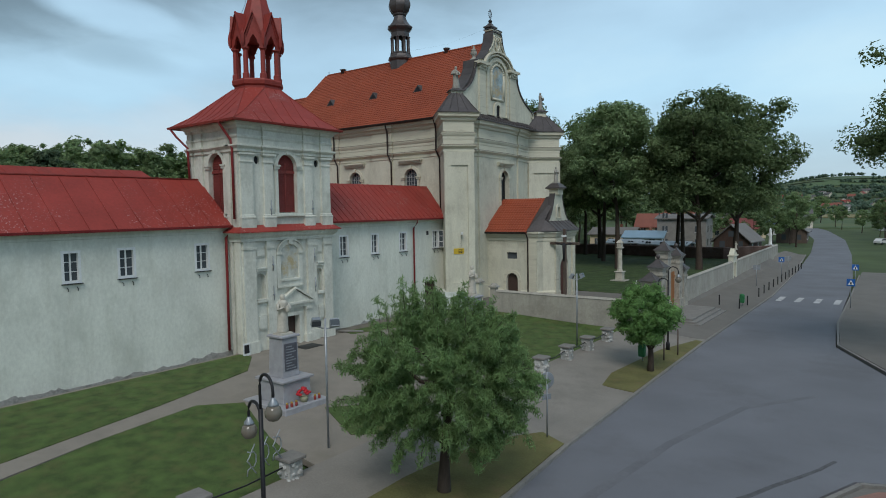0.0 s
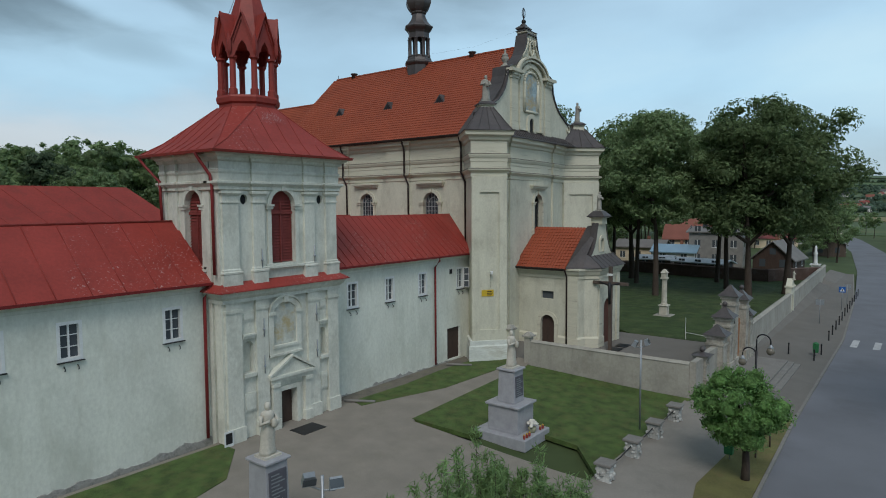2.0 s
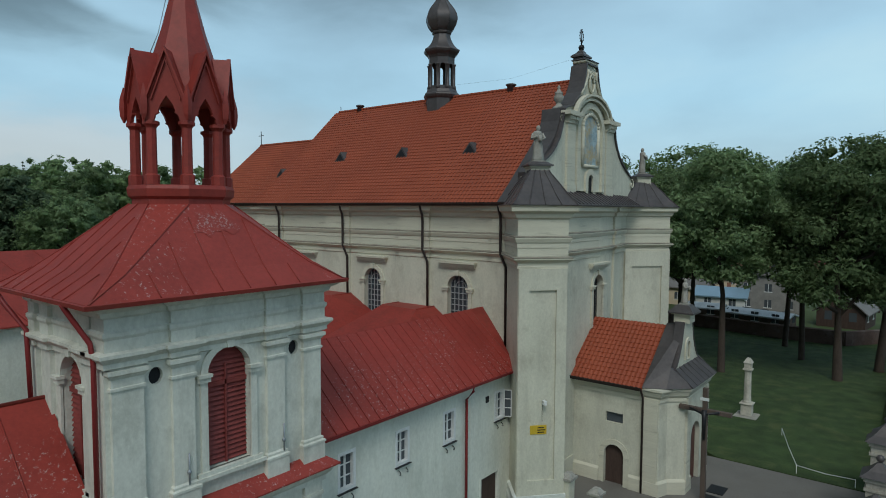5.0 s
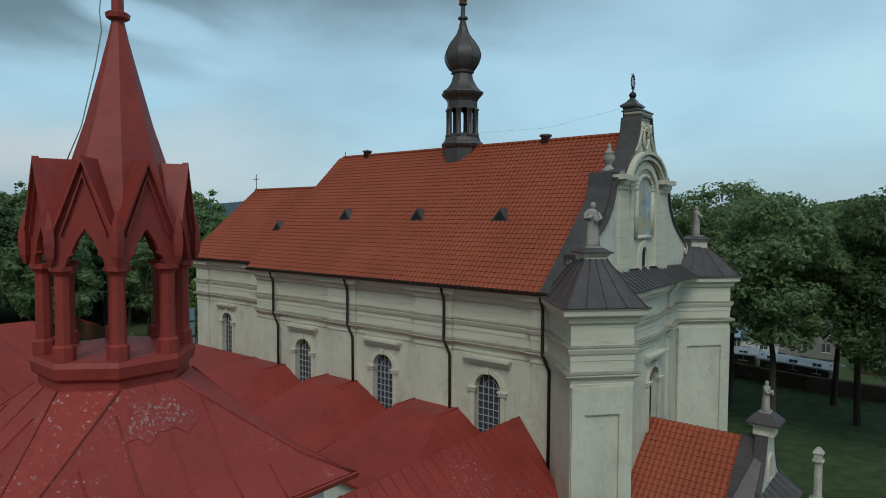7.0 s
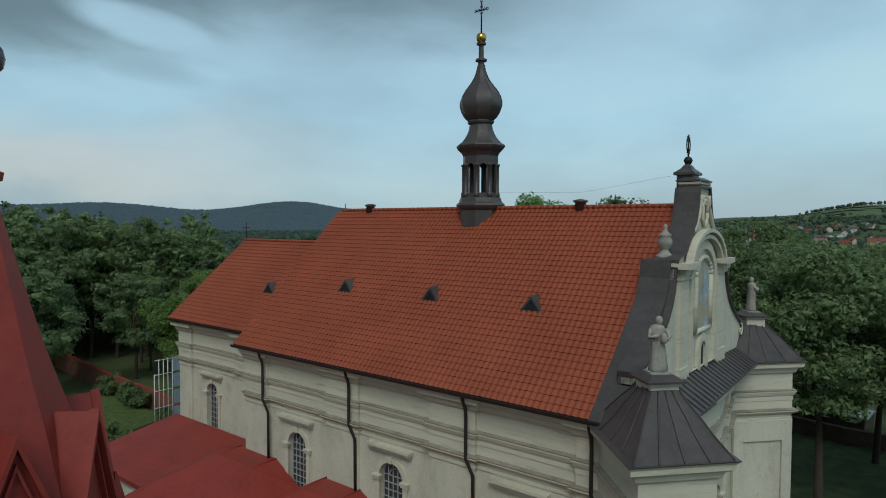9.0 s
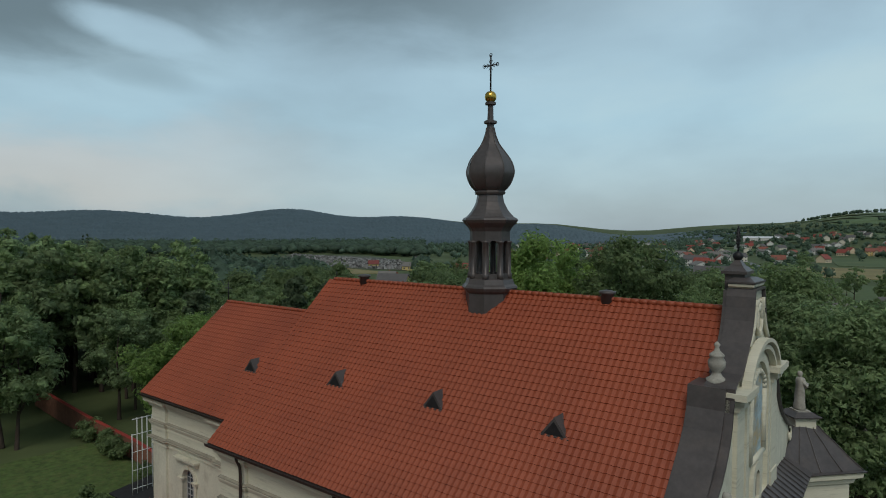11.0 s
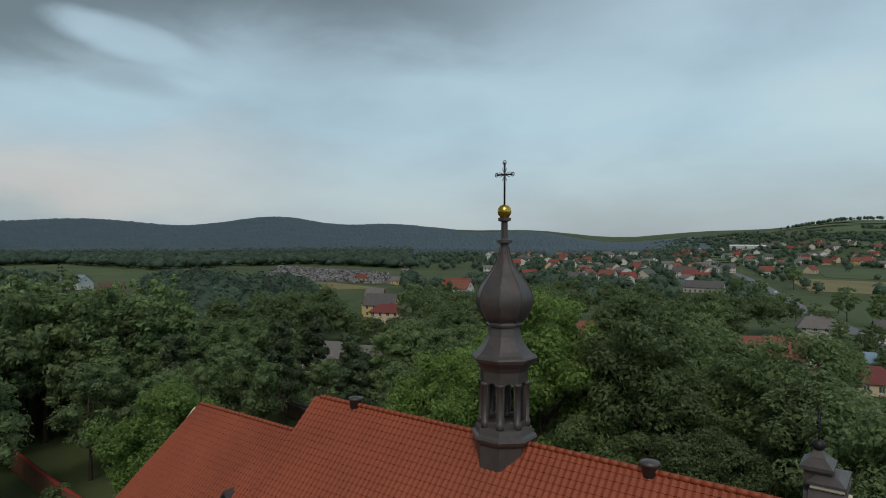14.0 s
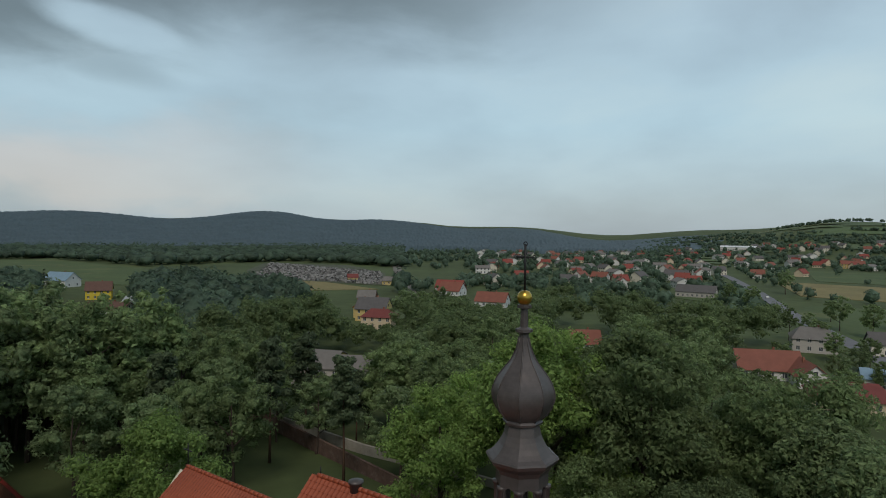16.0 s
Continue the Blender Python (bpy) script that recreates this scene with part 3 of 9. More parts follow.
drape("verge", [(-11.45, 19), (-11.8, 24.2), (-13.2, 24.9), (-14.6, 22.5), (-15.0, 17.5), (-14.8, 10), (-11.2, 10)], 0.14, VERGE, "dry grass verge round the willow", cut=1.0)
drape("verge", [(-12.0, 33.2), (-12.35, 48.6), (-12.9, 48.8), (-14.0, 44), (-14.4, 36), (-13.9, 33.4)], 0.14, VERGE, "dry grass verge round the clipped tree", cut=1.0)
drape("churchyard_lawn", [(-80, 66.5), (-33, 66.5), (-28, 62.8), (-19.0, 62.8), (-20.4, 122), (-80, 122)], 0.04, SHADEGRASS, "shaded green lawn of the churchyard", cut=3)
drape("churchyard_path", [(-34.5, 48.6), (-18.4, 48.6), (-18.6, 62.6), (-34.5, 62.6)], 0.05, PAVING, "grey paved path before the church door", cut=3)


def kerb(pts):
    s = Shape()
    for a, b in zip(pts, pts[1:]):
        a, b = Vector(a), Vector(b)
        n = max(1, int((b - a).length / 1.0))
        d = (b - a) / n
        side = Vector((d.y, -d.x)).normalized() * 0.08
        for i in range(n):
            p, q = a + d * (i + 0.01), a + d * (i + 0.99)
            zp, zq = ground_z(*p), ground_z(*q)
            lo = [(p.x - side.x, p.y - side.y, zp - 0.1), (p.x + side.x, p.y + side.y, zp - 0.1), (q.x + side.x, q.y + side.y, zq - 0.1), (q.x - side.x, q.y - side.y, zq - 0.1)]
            hi = [(x, y, z + 0.25) for x, y, z in lo]
            s.add(lo + hi, [(0, 3, 2, 1), (4, 5, 6, 7), (0, 1, 5, 4), (1, 2, 6, 5), (2, 3, 7, 6), (3, 0, 4, 7)])
    return tagged(part("kerb", s, KERB), "grey kerb stones along the street", "kerb", kind="structure")


kerb([(-11.05, 0), (-11.25, 18.7), (-11.66, 24.6), (-12.27, 48.5), (-12.37, 77), (-13.67, 104), (-16.65, 140)])
kerb([(-5.9, 105), (-5.32, 83), (-4.92, 62), (-4.1, 52.4), (-1.0, 45.3), (6, 41.75), (40, 40.8)])
kerb([(-3.45, -20), (-3.45, 21.5), (-1.3, 26.6), (4, 29.1), (40, 29.8)])

# ---- church ----
church = thing("church", "cream plastered baroque church with an orange tiled roof", "church")
ENT = [(0.0, 14.45), (0.06, 14.5), (0.06, 14.62), (0.03, 14.64), (0.03, 14.78), (0.12, 14.86), (0.29, 15.0), (0.29, 15.1), (0.05, 15.14), (0.05, 15.62), (0.08, 15.64), (0.08, 15.9), (0.13, 15.93), (0.22, 16.14), (0.22, 16.24), (0.04, 16.28), (0.04, 17.2), (0.18, 17.3), (0.24, 17.5), (0.48, 17.65), (0.5, 17.85), (0.6, 17.95), (0.0, 18.02)]


def mirror_y(pts):
    return [(x - SETBACK * (smooth01((57.5 - y) / 6.5) if x > -36.6 else 0), 115 - y) for x, y in reversed(pts)]


def window_in(parent, fm, u0, u1, z0, spring, depth, nx, ny, bar_mat, glass_mat, name="window", bar=0.02):
    """An arched window set back in its opening: glass, and a lattice of bars."""
    g = Shape()
    g.slab(arch(u0 - 0.03, u1 + 0.03, z0, spring), [], fm @ Matrix.Translation((0, 0, -depth)), 0.03)
    win = part(name, g, glass_mat, parent)
    b = Shape()
    r = (u1 - u0) / 2
    top = spring + r
    fr = fm @ Matrix.Translation((0, 0, -depth + 0.03))
    b.m = fr
    for i in range(nx + 1):
        u = u0 + (u1 - u0) * i / nx
        h = spring + math.sqrt(max(0.0, r * r - (u - (u0 + u1) / 2) ** 2))
        b.box(u - bar, u + bar, z0, h, 0, 0.05)
    for k in range(ny):
        z = z0 + (spring - z0) * k / (ny - 1)
        b.box(u0, u1, z - bar, z + bar, 0.003, 0.053)
    c = (u0 + u1) / 2
    for rr in (0.5, 0.97):
        pts = [(c + r * rr * math.cos(math.pi * i / 12), spring + r * rr * math.sin(math.pi * i / 12)) for i in range(13)]
        for p, q in zip(pts, pts[1:]):
            d = (Vector(q) - Vector(p)).normalized() * bar
            b.add([(p[0] - d.y, p[1] + d.x, 0), (p[0] + d.y, p[1] - d.x, 0), (q[0] + d.y, q[1] - d.x, 0), (q[0] - d.y, q[1] + d.x, 0),
                   (p[0] - d.y, p[1] + d.x, 0.05), (p[0] + d.y, p[1] - d.x, 0.05), (q[0] + d.y, q[1] - d.x, 0.05), (q[0] - d.y, q[1] + d.x, 0.05)],
                  [(0, 3, 2, 1), (4, 5, 6, 7), (0, 1, 5, 4), (1, 2, 6, 5), (2, 3, 7, 6), (3, 0, 4, 7)])
    part("lattice", b, bar_mat, win)
    return win


def surround(parent, fm, u0, u1, z0, spring, mat, w=0.28, out=0.1, hood=None):
    """A moulded frame round an arched opening, with imposts, keystone and a hood above."""
    s = Shape()
    s.slab(arch(u0 - w, u1 + w, z0, spring), [[p for p in arch(u0, u1, z0 + 0.001, spring)]], fm @ Matrix.Translation((0, 0, out)), out + 0.02)
    s.m = fm
    c, r = (u0 + u1) / 2, (u1 - u0) / 2
    for u in (u0 - w * 0.55, u1 + w * 0.55):
        s.box(u - w * 0.85, u + w * 0.85, spring - 0.22, spring, -0.02, out + 0.08)
        s.box(u - w * 1.0, u + w * 1.0, spring - 0.06, spring + 0.04, -0.02, out + 0.14)
    s.extrude([(c - 0.1, spring + r - 0.02, out + 0.08), (c + 0.1, spring + r - 0.02, out + 0.08), (c + 0.16, spring + r + w + 0.04, out + 0.08), (c - 0.16, spring + r + w + 0.04, out + 0.08)], (0, 0, -out - 0.1))
    if hood:
        hw, hz = hood
        for k, (d, dz) in enumerate(((0.1, 0.0), (0.2, 0.12), (0.32, 0.26))):
            s.box(c - hw - d * 0.5, c + hw + d * 0.5, hz + dz, hz + dz + 0.14, -0.02, out + d)
    return part("window_surround", s, mat, parent)


LATTICE = material("lattice_paint", (0.36, 0.37, 0.37), 0.15, 2.0, 0.6, bump=0.02)
NAVE_WINS = (-56.15, -48.5, -40.7)
PILS = ((-61.2, -58.9), (-53.35, -50.85), (-45.75, -43.1), (-37.9, -36.4))
nave_south = Shape()
fm_s = face_m((0, 49.2, 0), (1, 0))
nave_south.slab([(-61.2, 0), (-36.4, 0), (-36.4, 18), (-61.2, 18)], [arch(c - 0.84, c + 0.84, 9.85, 12.6) for c in NAVE_WINS], fm_s, 0.9)
part("nave_wall", nave_south, PLASTER, church)
nave_rest = Shape()
nave_rest.slab([(-61.2, 0), (-36.4, 0), (-36.4, 18), (-61.2, 18)], [], face_m((0, 65.8, 0), (1, 0)) @ Matrix.Translation((0, 0, 0)), 0.9)
nave_rest.slab([(49.25, 0), (65.75, 0), (65.75, 18), (57.5, 26.4), (49.25, 18)], [], face_m((-60.4, 0, 0), (0, 1)), 0.7)
part("nave_wall", nave_rest, PLASTER, church)
for a, b in PILS:
    p = Shape().box(a, b, 49.02, 49.3, 0, 14.6)
    p.box(a - 0.06, b + 0.06, 48.96, 49.3, 0, 1.0)
    part("pilaster", p, PLASTER, church)


def broken(x0, x1, y, pils, d):
    pts = [(x0, y - (d if pils and abs(pils[0][0] - x0) < 0.01 else 0))]
    for a, b in pils:
        if a > x0 + 0.01:
            pts += [(a, y), (a, y - d)]
        if b < x1 - 0.01:
            pts += [(b, y - d), (b, y)]
    pts.append((x1, y - (d if pils and abs(pils[-1][1] - x1) < 0.01 else 0)))
    return pts


pA, pB, pC, pD = (-34.12, 45.9), (-32.25, 48.0), (-34.75, 50.8), (-36.62, 48.7)
SETBACK = 0.9
south_path = broken(-61.2, -36.4, 49.2, PILS, 0.18)
facade_half = [(-34.8, 51.6), (-34.8, 52.4), (-34.62, 52.4), (-34.62, 54.0), (-34.8, 54.0), (-34.8, 57.5)]
ent_path = south_path[:-1] + [(-36.95, 49.02), pA, pB, pC] + facade_half
ent_path = ent_path + mirror_y(ent_path[:-1])
LEDGES = ([(0.295, 15.06), (0.31, 15.11), (0.03, 15.17), (0.03, 15.15)], [(0.225, 16.2), (0.24, 16.25), (0.02, 16.31), (0.02, 16.29)])
LEDGE = material("weathered_ledge", (0.27, 0.25, 0.20), 0.3, 1.2, 0.9, bump=0.2, bscale=9)
ent = part("entablature", Shape().sweep(ENT, ent_path), TRIM, church, "moulded plaster cornice")
part("cornice_sheet", Shape().sweep([(-0.3, 18.05), (0.61, 17.955), (0.63, 18.0), (-0.3, 18.1)], ent_path), LEAD, ent, "dark sheet metal over the cornice")
for prof in LEDGES:
    part("ledge", Shape().sweep(prof, ent_path), LEDGE, ent, "dirt-stained plaster ledge")
for c in NAVE_WINS:
    window_in(church, fm_s, c - 0.84, c + 0.84, 9.85, 12.6, 0.35, 5, 8, LATTICE, CHURCHGLASS, bar=0.02)
    surround(church, fm_s, c - 0.84, c + 0.84, 9.85, 12.6, TRIM, hood=(1.35, 13.95))

# facade with its window
fm_f = face_m((-34.8, 0, 0), (0, 1))
fac = Shape().slab([(50.2, 0), (58.3, 0), (58.3, 18), (50.2, 18)], [arch(56.75, 58.25, 9.6, 12.5)], fm_f, 1.2)
bend = [(-34.8 - SETBACK * smooth01((y - 57.5) / 6.5), y) for y in (58.3 + 0.65 * k for k in range(11))]
fac.prism([(-36.6, 58.3)] + bend + [(-36.6, 64.8)], 0, 18)
part("facade_wall", fac, PLASTER, church)
window_in(church, fm_f, 56.75, 58.25, 9.6, 12.5, 0.45, 5, 9, IRON, CHURCHGLASS)
surround(church, fm_f, 56.75, 58.25, 9.6, 12.5, TRIM, hood=(1.3, 13.7))
for pil in ([(-34.9, 52.4), (-34.62, 52.4), (-34.62, 54.0), (-34.9, 54.0)], [(-36.0, 61.0), (-35.12, 61.0), (-35.41, 62.6), (-36.0, 62.6)]):
    shaft = part("pilaster", Shape().prism(pil, 0, 14.6), PLASTER, church)
    cx, cy = sum(p[0] for p in pil) / 4, sum(p[1] for p in pil) / 4
    part("pilaster_base", Shape().prism([(x + (0.07 if x > cx else 0), y + (0.06 if y > cy else -0.06)) for x, y in pil], 0, 1.6), PLASTER, shaft)


PLINTHWASH = material("plinth_wash", (0.62, 0.645, 0.60), 0.16, 0.9, 0.92, bump=0.14, bscale=7, stain=(0.42, 0.41, 0.34), stain_amt=0.8, stain_scale=0.9, stretch=(0.5, 0.5, 1.6))


def pylon(pts):
    """A corner pylon turned on the diagonal, with a recessed panel on its outer face."""
    s = Shape().prism(pts, 0, 17.9)
    body = part("pylon", s, PLASTER, church)
    a, b = Vector(pts[0]), Vector(pts[1])
    L = (b - a).length
    fm = face_m((a.x, a.y, 0), ((b - a).x, (b - a).y))
    f = Shape().slab([(0.02, 0.02), (L - 0.02, 0.02), (L - 0.02, 14.5), (0.02, 14.5)], [[(0.62, 2.6), (L - 0.62, 2.6), (L - 0.62, 13.3), (0.62, 13.3)]], fm @ Matrix.Translation((0, 0, 0.13)), 0.16)
    part("panel_frame", f, PLASTER, body)
    pl = Shape().sweep([(0.0, 0.0), (0.24, 0.0), (0.22, 1.3), (0.17, 1.4), (0.16, 1.75), (0.0, 1.82)], [tuple(p) for p in pts], closed=True)
    part("plinth", pl, PLINTHWASH, body, "pale repainted plinth")
    # sheet metal roof with a flared eave
    c = sum((Vector(p) for p in pts), Vector((0, 0))) / 4
    v, fcs = [], []
    rows = [(1.30, 17.98), (1.24, 18.1), (0.98, 18.6), (0.72, 19.2), (0.5, 19.65), (0.38, 19.95)]
    for k, z in rows:
        for p in pts:
            q = c + (Vector(p) - c) * k
            v.append((q.x, q.y, z))
    for k in range(len(rows) - 1):
        for i in range(4):
            fcs.append((4 * k + i, 4 * k + (i + 1) % 4, 4 * k + 4 + (i + 1) % 4, 4 * k + 4 + i))
    fcs.append((0, 3, 2, 1))
    fcs.append((20, 21, 22, 23))
    rf = part("pylon_roof", Shape().add(v, fcs), LEAD, church, "dark seamed sheet metal roof")
    for i in range(4):
        p, q = Vector(pts[i]), Vector(pts[(i + 1) % 4])
        for j in range(4):
            t = j / 4
            line = []
            for k, z in rows:
                w = c + (p + (q - p) * t - c) * k
                line.append((w.x, w.y, z + 0.03))
            part("seam", Shape().tube(line, 0.03, 4), LEAD, rf)
    ped = Shape().box(-0.55, 0.55, -0.55, 0.55, 0, 0.5)
    ped.prism([(-0.62, -0.62), (0.62, -0.62), (0.62, 0.62), (-0.62, 0.62)], 0.5, 0.6)
    ang = math.degrees(math.atan2((b - a).y, (b - a).x))
    pd = part("pedestal", ped, TRIM, church, m=pose(c.x, c.y, 19.6 if c.y < 57 else 19.8, 0, 0, ang))
    part("pedestal_cap", Shape().prism([(-0.74, -0.74), (0.74, -0.74), (0.74, 0.74), (-0.74, 0.74)], 0.6, 0.68).prism([(-0.7, -0.7), (0.7, -0.7), (0.7, 0.7), (-0.7, 0.7)], 0.68, 0.86, 0.6), LEAD, pd, "dark sheet metal cap")
    return c, ang


def pylon_panel(a, b):
    L = (Vector(b) - Vector(a)).length
    fm = face_m((*a, 0), Vector(b) - Vector(a)) @ Matrix.Translation((0, 0, 0.13))
    return Shape().slab([(0.02, 0.02), (L - 0.02, 0.02), (L - 0.02, 14.5), (0.02, 14.5)], [[(0.62, 2.6), (L - 0.62, 2.6), (L - 0.62, 13.3), (0.62, 13.3)]], fm, 0.16)


fm_l = face_m((*pA, 0), (pB[0] - pA[0], pB[1] - pA[1]))
lamp = Shape()
lamp.m = fm_l
lamp.tube([(1.5, 7.05, 0.0), (1.5, 7.05, 0.22)], 0.035, 6).box(1.42, 1.58, 6.98, 7.2, 0.18, 0.5)
wall_lamp = thing("wall_lamp", "small white floodlight fixed to the corner pylon", "lamp")
part("housing", lamp, WHITEPAINT, wall_lamp)
wire = Shape()
wire.m = fm_l
part("cable", wire.tube([(1.5, 7.0, 0.02), (1.48, 6.4, 0.02), (1.5, 5.9, 0.02)], 0.012, 4), IRON, wall_lamp)
buttress = thing("offering_ledge", "low plastered stub with a weathered stone cap beside the pylon", "wall stub")
part("shaft", Shape().box(-32.35, -31.85, 47.95, 48.6, -0.2, 2.5), PLASTER, buttress)
part("cap", Shape().prism([(-32.45, 47.85), (-31.72, 47.85), (-31.72, 48.72), (-32.45, 48.72)], 2.5, 2.64).prism([(-32.4, 47.9), (-31.78, 47.9), (-31.78, 48.66), (-32.4, 48.66)], 2.64, 2.88, 0.5), STONE, buttress, "weathered stone cap")
part("panel_frame", pylon_panel((pC[0] - SETBACK, 115 - pC[1]), (pB[0] - SETBACK, 115 - pB[1])), PLASTER, church)
PYLONS = [pylon([pA, pB, pC, pD]), pylon([(p[0] - SETBACK, 115 - p[1]) for p in (pB, pA, pD, pC)])]

# lead apron between the pylons and below the gable
ap = Shape().extrude([(-33.9, 49.6, 17.98), (-33.9, 49.6, 18.06), (-35.6, 49.6, 19.15), (-36.4, 49.6, 19.15), (-36.4, 49.6, 17.98)], (-0.6, 15.8, 0))
apron = part("apron_roof", ap, LEAD, church, "dark seamed sheet metal apron")
for i in range(24):
    y = 50.9 + i * 0.57
    x = -33.9 - 0.6 * (y - 49.6) / 15.8
    part("seam", Shape().tube([(x, y, 18.1), (x - 1.68, y, 19.17)], 0.03, 4), LEAD, apron)

# the curved gable
half = [(7.9, 18.2), (7.9, 19.5), (7.8, 19.95), (7.5, 20.2), (7.0, 20.4), (6.3, 20.8), (5.6, 21.2), (5.0, 21.7), (4.5, 22.3), (4.15, 23.0), (4.0, 23.9), (3.8, 23.95), (3.8, 24.25), (3.5, 24.4), (2.75, 24.55), (2.45, 24.85), (2.0, 25.25), (1.6, 25.6), (1.32, 26.0), (1.1, 26.45), (0.95, 26.95), (0.86, 27.4), (0.8, 27.65)]
fm_g = face_m((-35.6, 0, 0), (0, 1))
core = [(57.5 + a, z) for a, z in half[10:]] + [(57.5 - a, z) for a, z in reversed(half[10:])]
core = [(61.45, 18.2)] + core + [(53.55, 18.2)]
gable = part("gable", Shape().slab(core, [], fm_g, 0.8), PLASTER, church)
for sg in (-1, 1):
    wl_ = [(57.5 + sg * 3.9, 18.2)] + [(57.5 + sg * a, z) for a, z in half[:11]]
    part("gable_wing", Shape().slab(wl_ if sg > 0 else wl_[::-1], [], fm_g, 0.75), PLASTER, gable)


def capping(line, x0, x1, up=0.1):
    """One strip of sheet metal bent over an edge that runs in the plane of the gable."""
    s, v, f = Shape(), [], []
    for k, p in enumerate(line):
        a, b = Vector(line[max(k - 1, 0)]), Vector(line[min(k + 1, len(line) - 1)])
        n = Vector(((b - a).y, -(b - a).x)).normalized() * up
        if n.y < -0.02:
            n = -n
        v += [(x0, p[0], p[1]), (x0, p[0] + n.x, p[1] + n.y), (x1, p[0] + n.x, p[1] + n.y), (x1, p[0], p[1])]
    for k in range(len(line) - 1):
        for i in range(4):
            f.append((4 * k + i, 4 * k + (i + 1) % 4, 4 * k + 4 + (i + 1) % 4, 4 * k + 4 + i))
    m = 4 * (len(line) - 1)
    return s.add(v, f + [(0, 1, 2, 3), (m + 3, m + 2, m + 1, m)])


for sg in (-1, 1):
    part("gable_cap", capping([(57.5 + sg * a, z) for a, z in half[:11]], -35.45, -36.5), LEAD, gable, "dark sheet metal capping")
part("gable_cap", capping(core[1:-1], -35.45, -36.55), LEAD, gable, "dark sheet metal capping")
for sg in (-1, 1):
    edge = [(2.6, 17.9), (2.6, 24.3), (4.05, 24.3), (4.15, 23.5), (4.5, 22.78), (5.0, 22.2), (5.6, 21.62), (6.4, 20.86), (7.2, 20.1), (7.9, 19.44), (8.6, 18.78), (9.25, 18.2), (9.25, 17.9)]
    ol = [(57.5 + sg * a, z) for a, z in edge]
    vs = Shape().slab(ol if sg < 0 else ol[::-1], [], face_m((-35.75, 0, 0), (0, 1)), 1.35)
    part("verge_sheet", vs, LEAD, church, "dark sheet metal covering the back of the gable")
for c in (-3.0, 3.0):
    gd = Shape()
    gd.m = fm_g
    y = 57.5 + c
    gd.box(y - 0.55, y + 0.55, 18.3, 23.5, 0, 0.16)
    gp = part("gable_pilaster", gd, TRIM, gable)
    gd = Shape()
    gd.m = fm_g
    gd.box(y - 0.62, y + 0.62, 18.3, 19.4, 0, 0.22)
    part("pilaster_base", gd, TRIM, gp)
    gd = Shape()
    gd.m = fm_g
    gd.extrude([(y - 0.65, 23.4, 0), (y - 0.65, 23.4, 0.26), (y - 0.65, 23.6, 0.3), (y - 0.65, 23.62, 0.4), (y - 0.65, 23.85, 0.42), (y - 0.65, 23.85, 0.55), (y - 0.65, 24.15, 0.55), (y - 0.65, 24.15, 0)], (1.3, 0, 0))
    part("capital", gd, TRIM, gp)
    gd = Shape()
    gd.m = fm_g
    gd.box(y - 0.98, y + 0.98, 23.9, 24.155, -0.3, 0.56)
    part("cornice", gd, TRIM, gp)
ga = Shape()
ga.slab(arch(55.35, 59.65, 19.0, 23.0, 2.1, 16), [arch(55.75, 59.25, 19.001, 23.0, 1.7, 16)], fm_g @ Matrix.Translation((0, 0, 0.18)), 0.2)
part("gable_arch", ga, TRIM, gable)
for r0, dz in ((2.55, 0.0), (2.75, 0.12)):
    hood = [(57.5 + r0 * math.cos(math.pi * i / 16), 23.5 + (r0 - 0.55) * 0.86 * math.sin(math.pi * i / 16) + dz) for i in range(17)]
    part("hood_mould", capping(hood, -35.5, -35.25 + dz, 0.17), TRIM, gable)
cart = Shape()
cart.tube([(-35.5, 57.5 + 0.36 * math.cos(2 * math.pi * i / 16), 26.45 + 0.62 * math.sin(2 * math.pi * i / 16)) for i in range(17)], 0.09, 6)
part("cartouche", cart, TRIM, gable)
for sgn in (-1, 1):
    part("scroll", Shape().tube([(-35.5, 57.5 + sgn * (0.62 + 1.05 * (i / 8) ** 2), 27.3 - 1.75 * i / 8) for i in range(9)], 0.1, 6), TRIM, gable)
    part("scroll", Shape().tube([(-35.5, 57.5 + sgn * (0.12 + 0.2 * math.sin(i * 0.8)), 27.25 - 0.09 * i) for i in range(6)], 0.06, 6), TRIM, gable)
part("top_cornice", Shape().sweep([(0.0, 27.55), (0.08, 27.6), (0.1, 27.7), (0.28, 27.82), (0.3, 27.92), (0.0, 27.96)], [(-36.5, 56.86), (-35.8, 56.86), (-35.8, 58.14), (-36.5, 58.14)]), TRIM, gable)
part("top_cornice_sheet", Shape().prism([(-36.62, 56.52), (-35.46, 56.52), (-35.46, 58.48), (-36.62, 58.48)], 27.95, 28.02).prism([(-36.58, 56.56), (-35.5, 56.56), (-35.5, 58.44), (-36.58, 58.44)], 28.02, 28.16, 0.6), LEAD, gable, "dark sheet metal over the cornice")
MURAL = material("faded_mural", (0.33, 0.42, 0.45), 0.4, 1.6, 0.8, bump=0.05, bscale=5, stain=(0.50, 0.38, 0.20), stain_amt=0.9, stain_scale=0.9, lo=0.45, hi=0.6, streak=(0.16, 0.15, 0.11), streak_amt=0.55)
mur = Shape().slab(arch(56.3, 58.7, 20.75, 23.4, 0.9, 12), [], fm_g @ Matrix.Translation((0, 0, 0.06)), 0.08)
mural = part("mural", mur, MURAL, gable, "faded blue and ochre wall painting")
mf = Shape()
mo = arch(56.3, 58.7, 20.75, 23.4, 0.9, 12)
for p, q in zip(mo, mo[1:] + mo[:1]):
    mf.tube([(-35.52, p[0], p[1]), (-35.52, q[0], q[1])], 0.13, 6)
part("frame", mf, TRIM, mural)
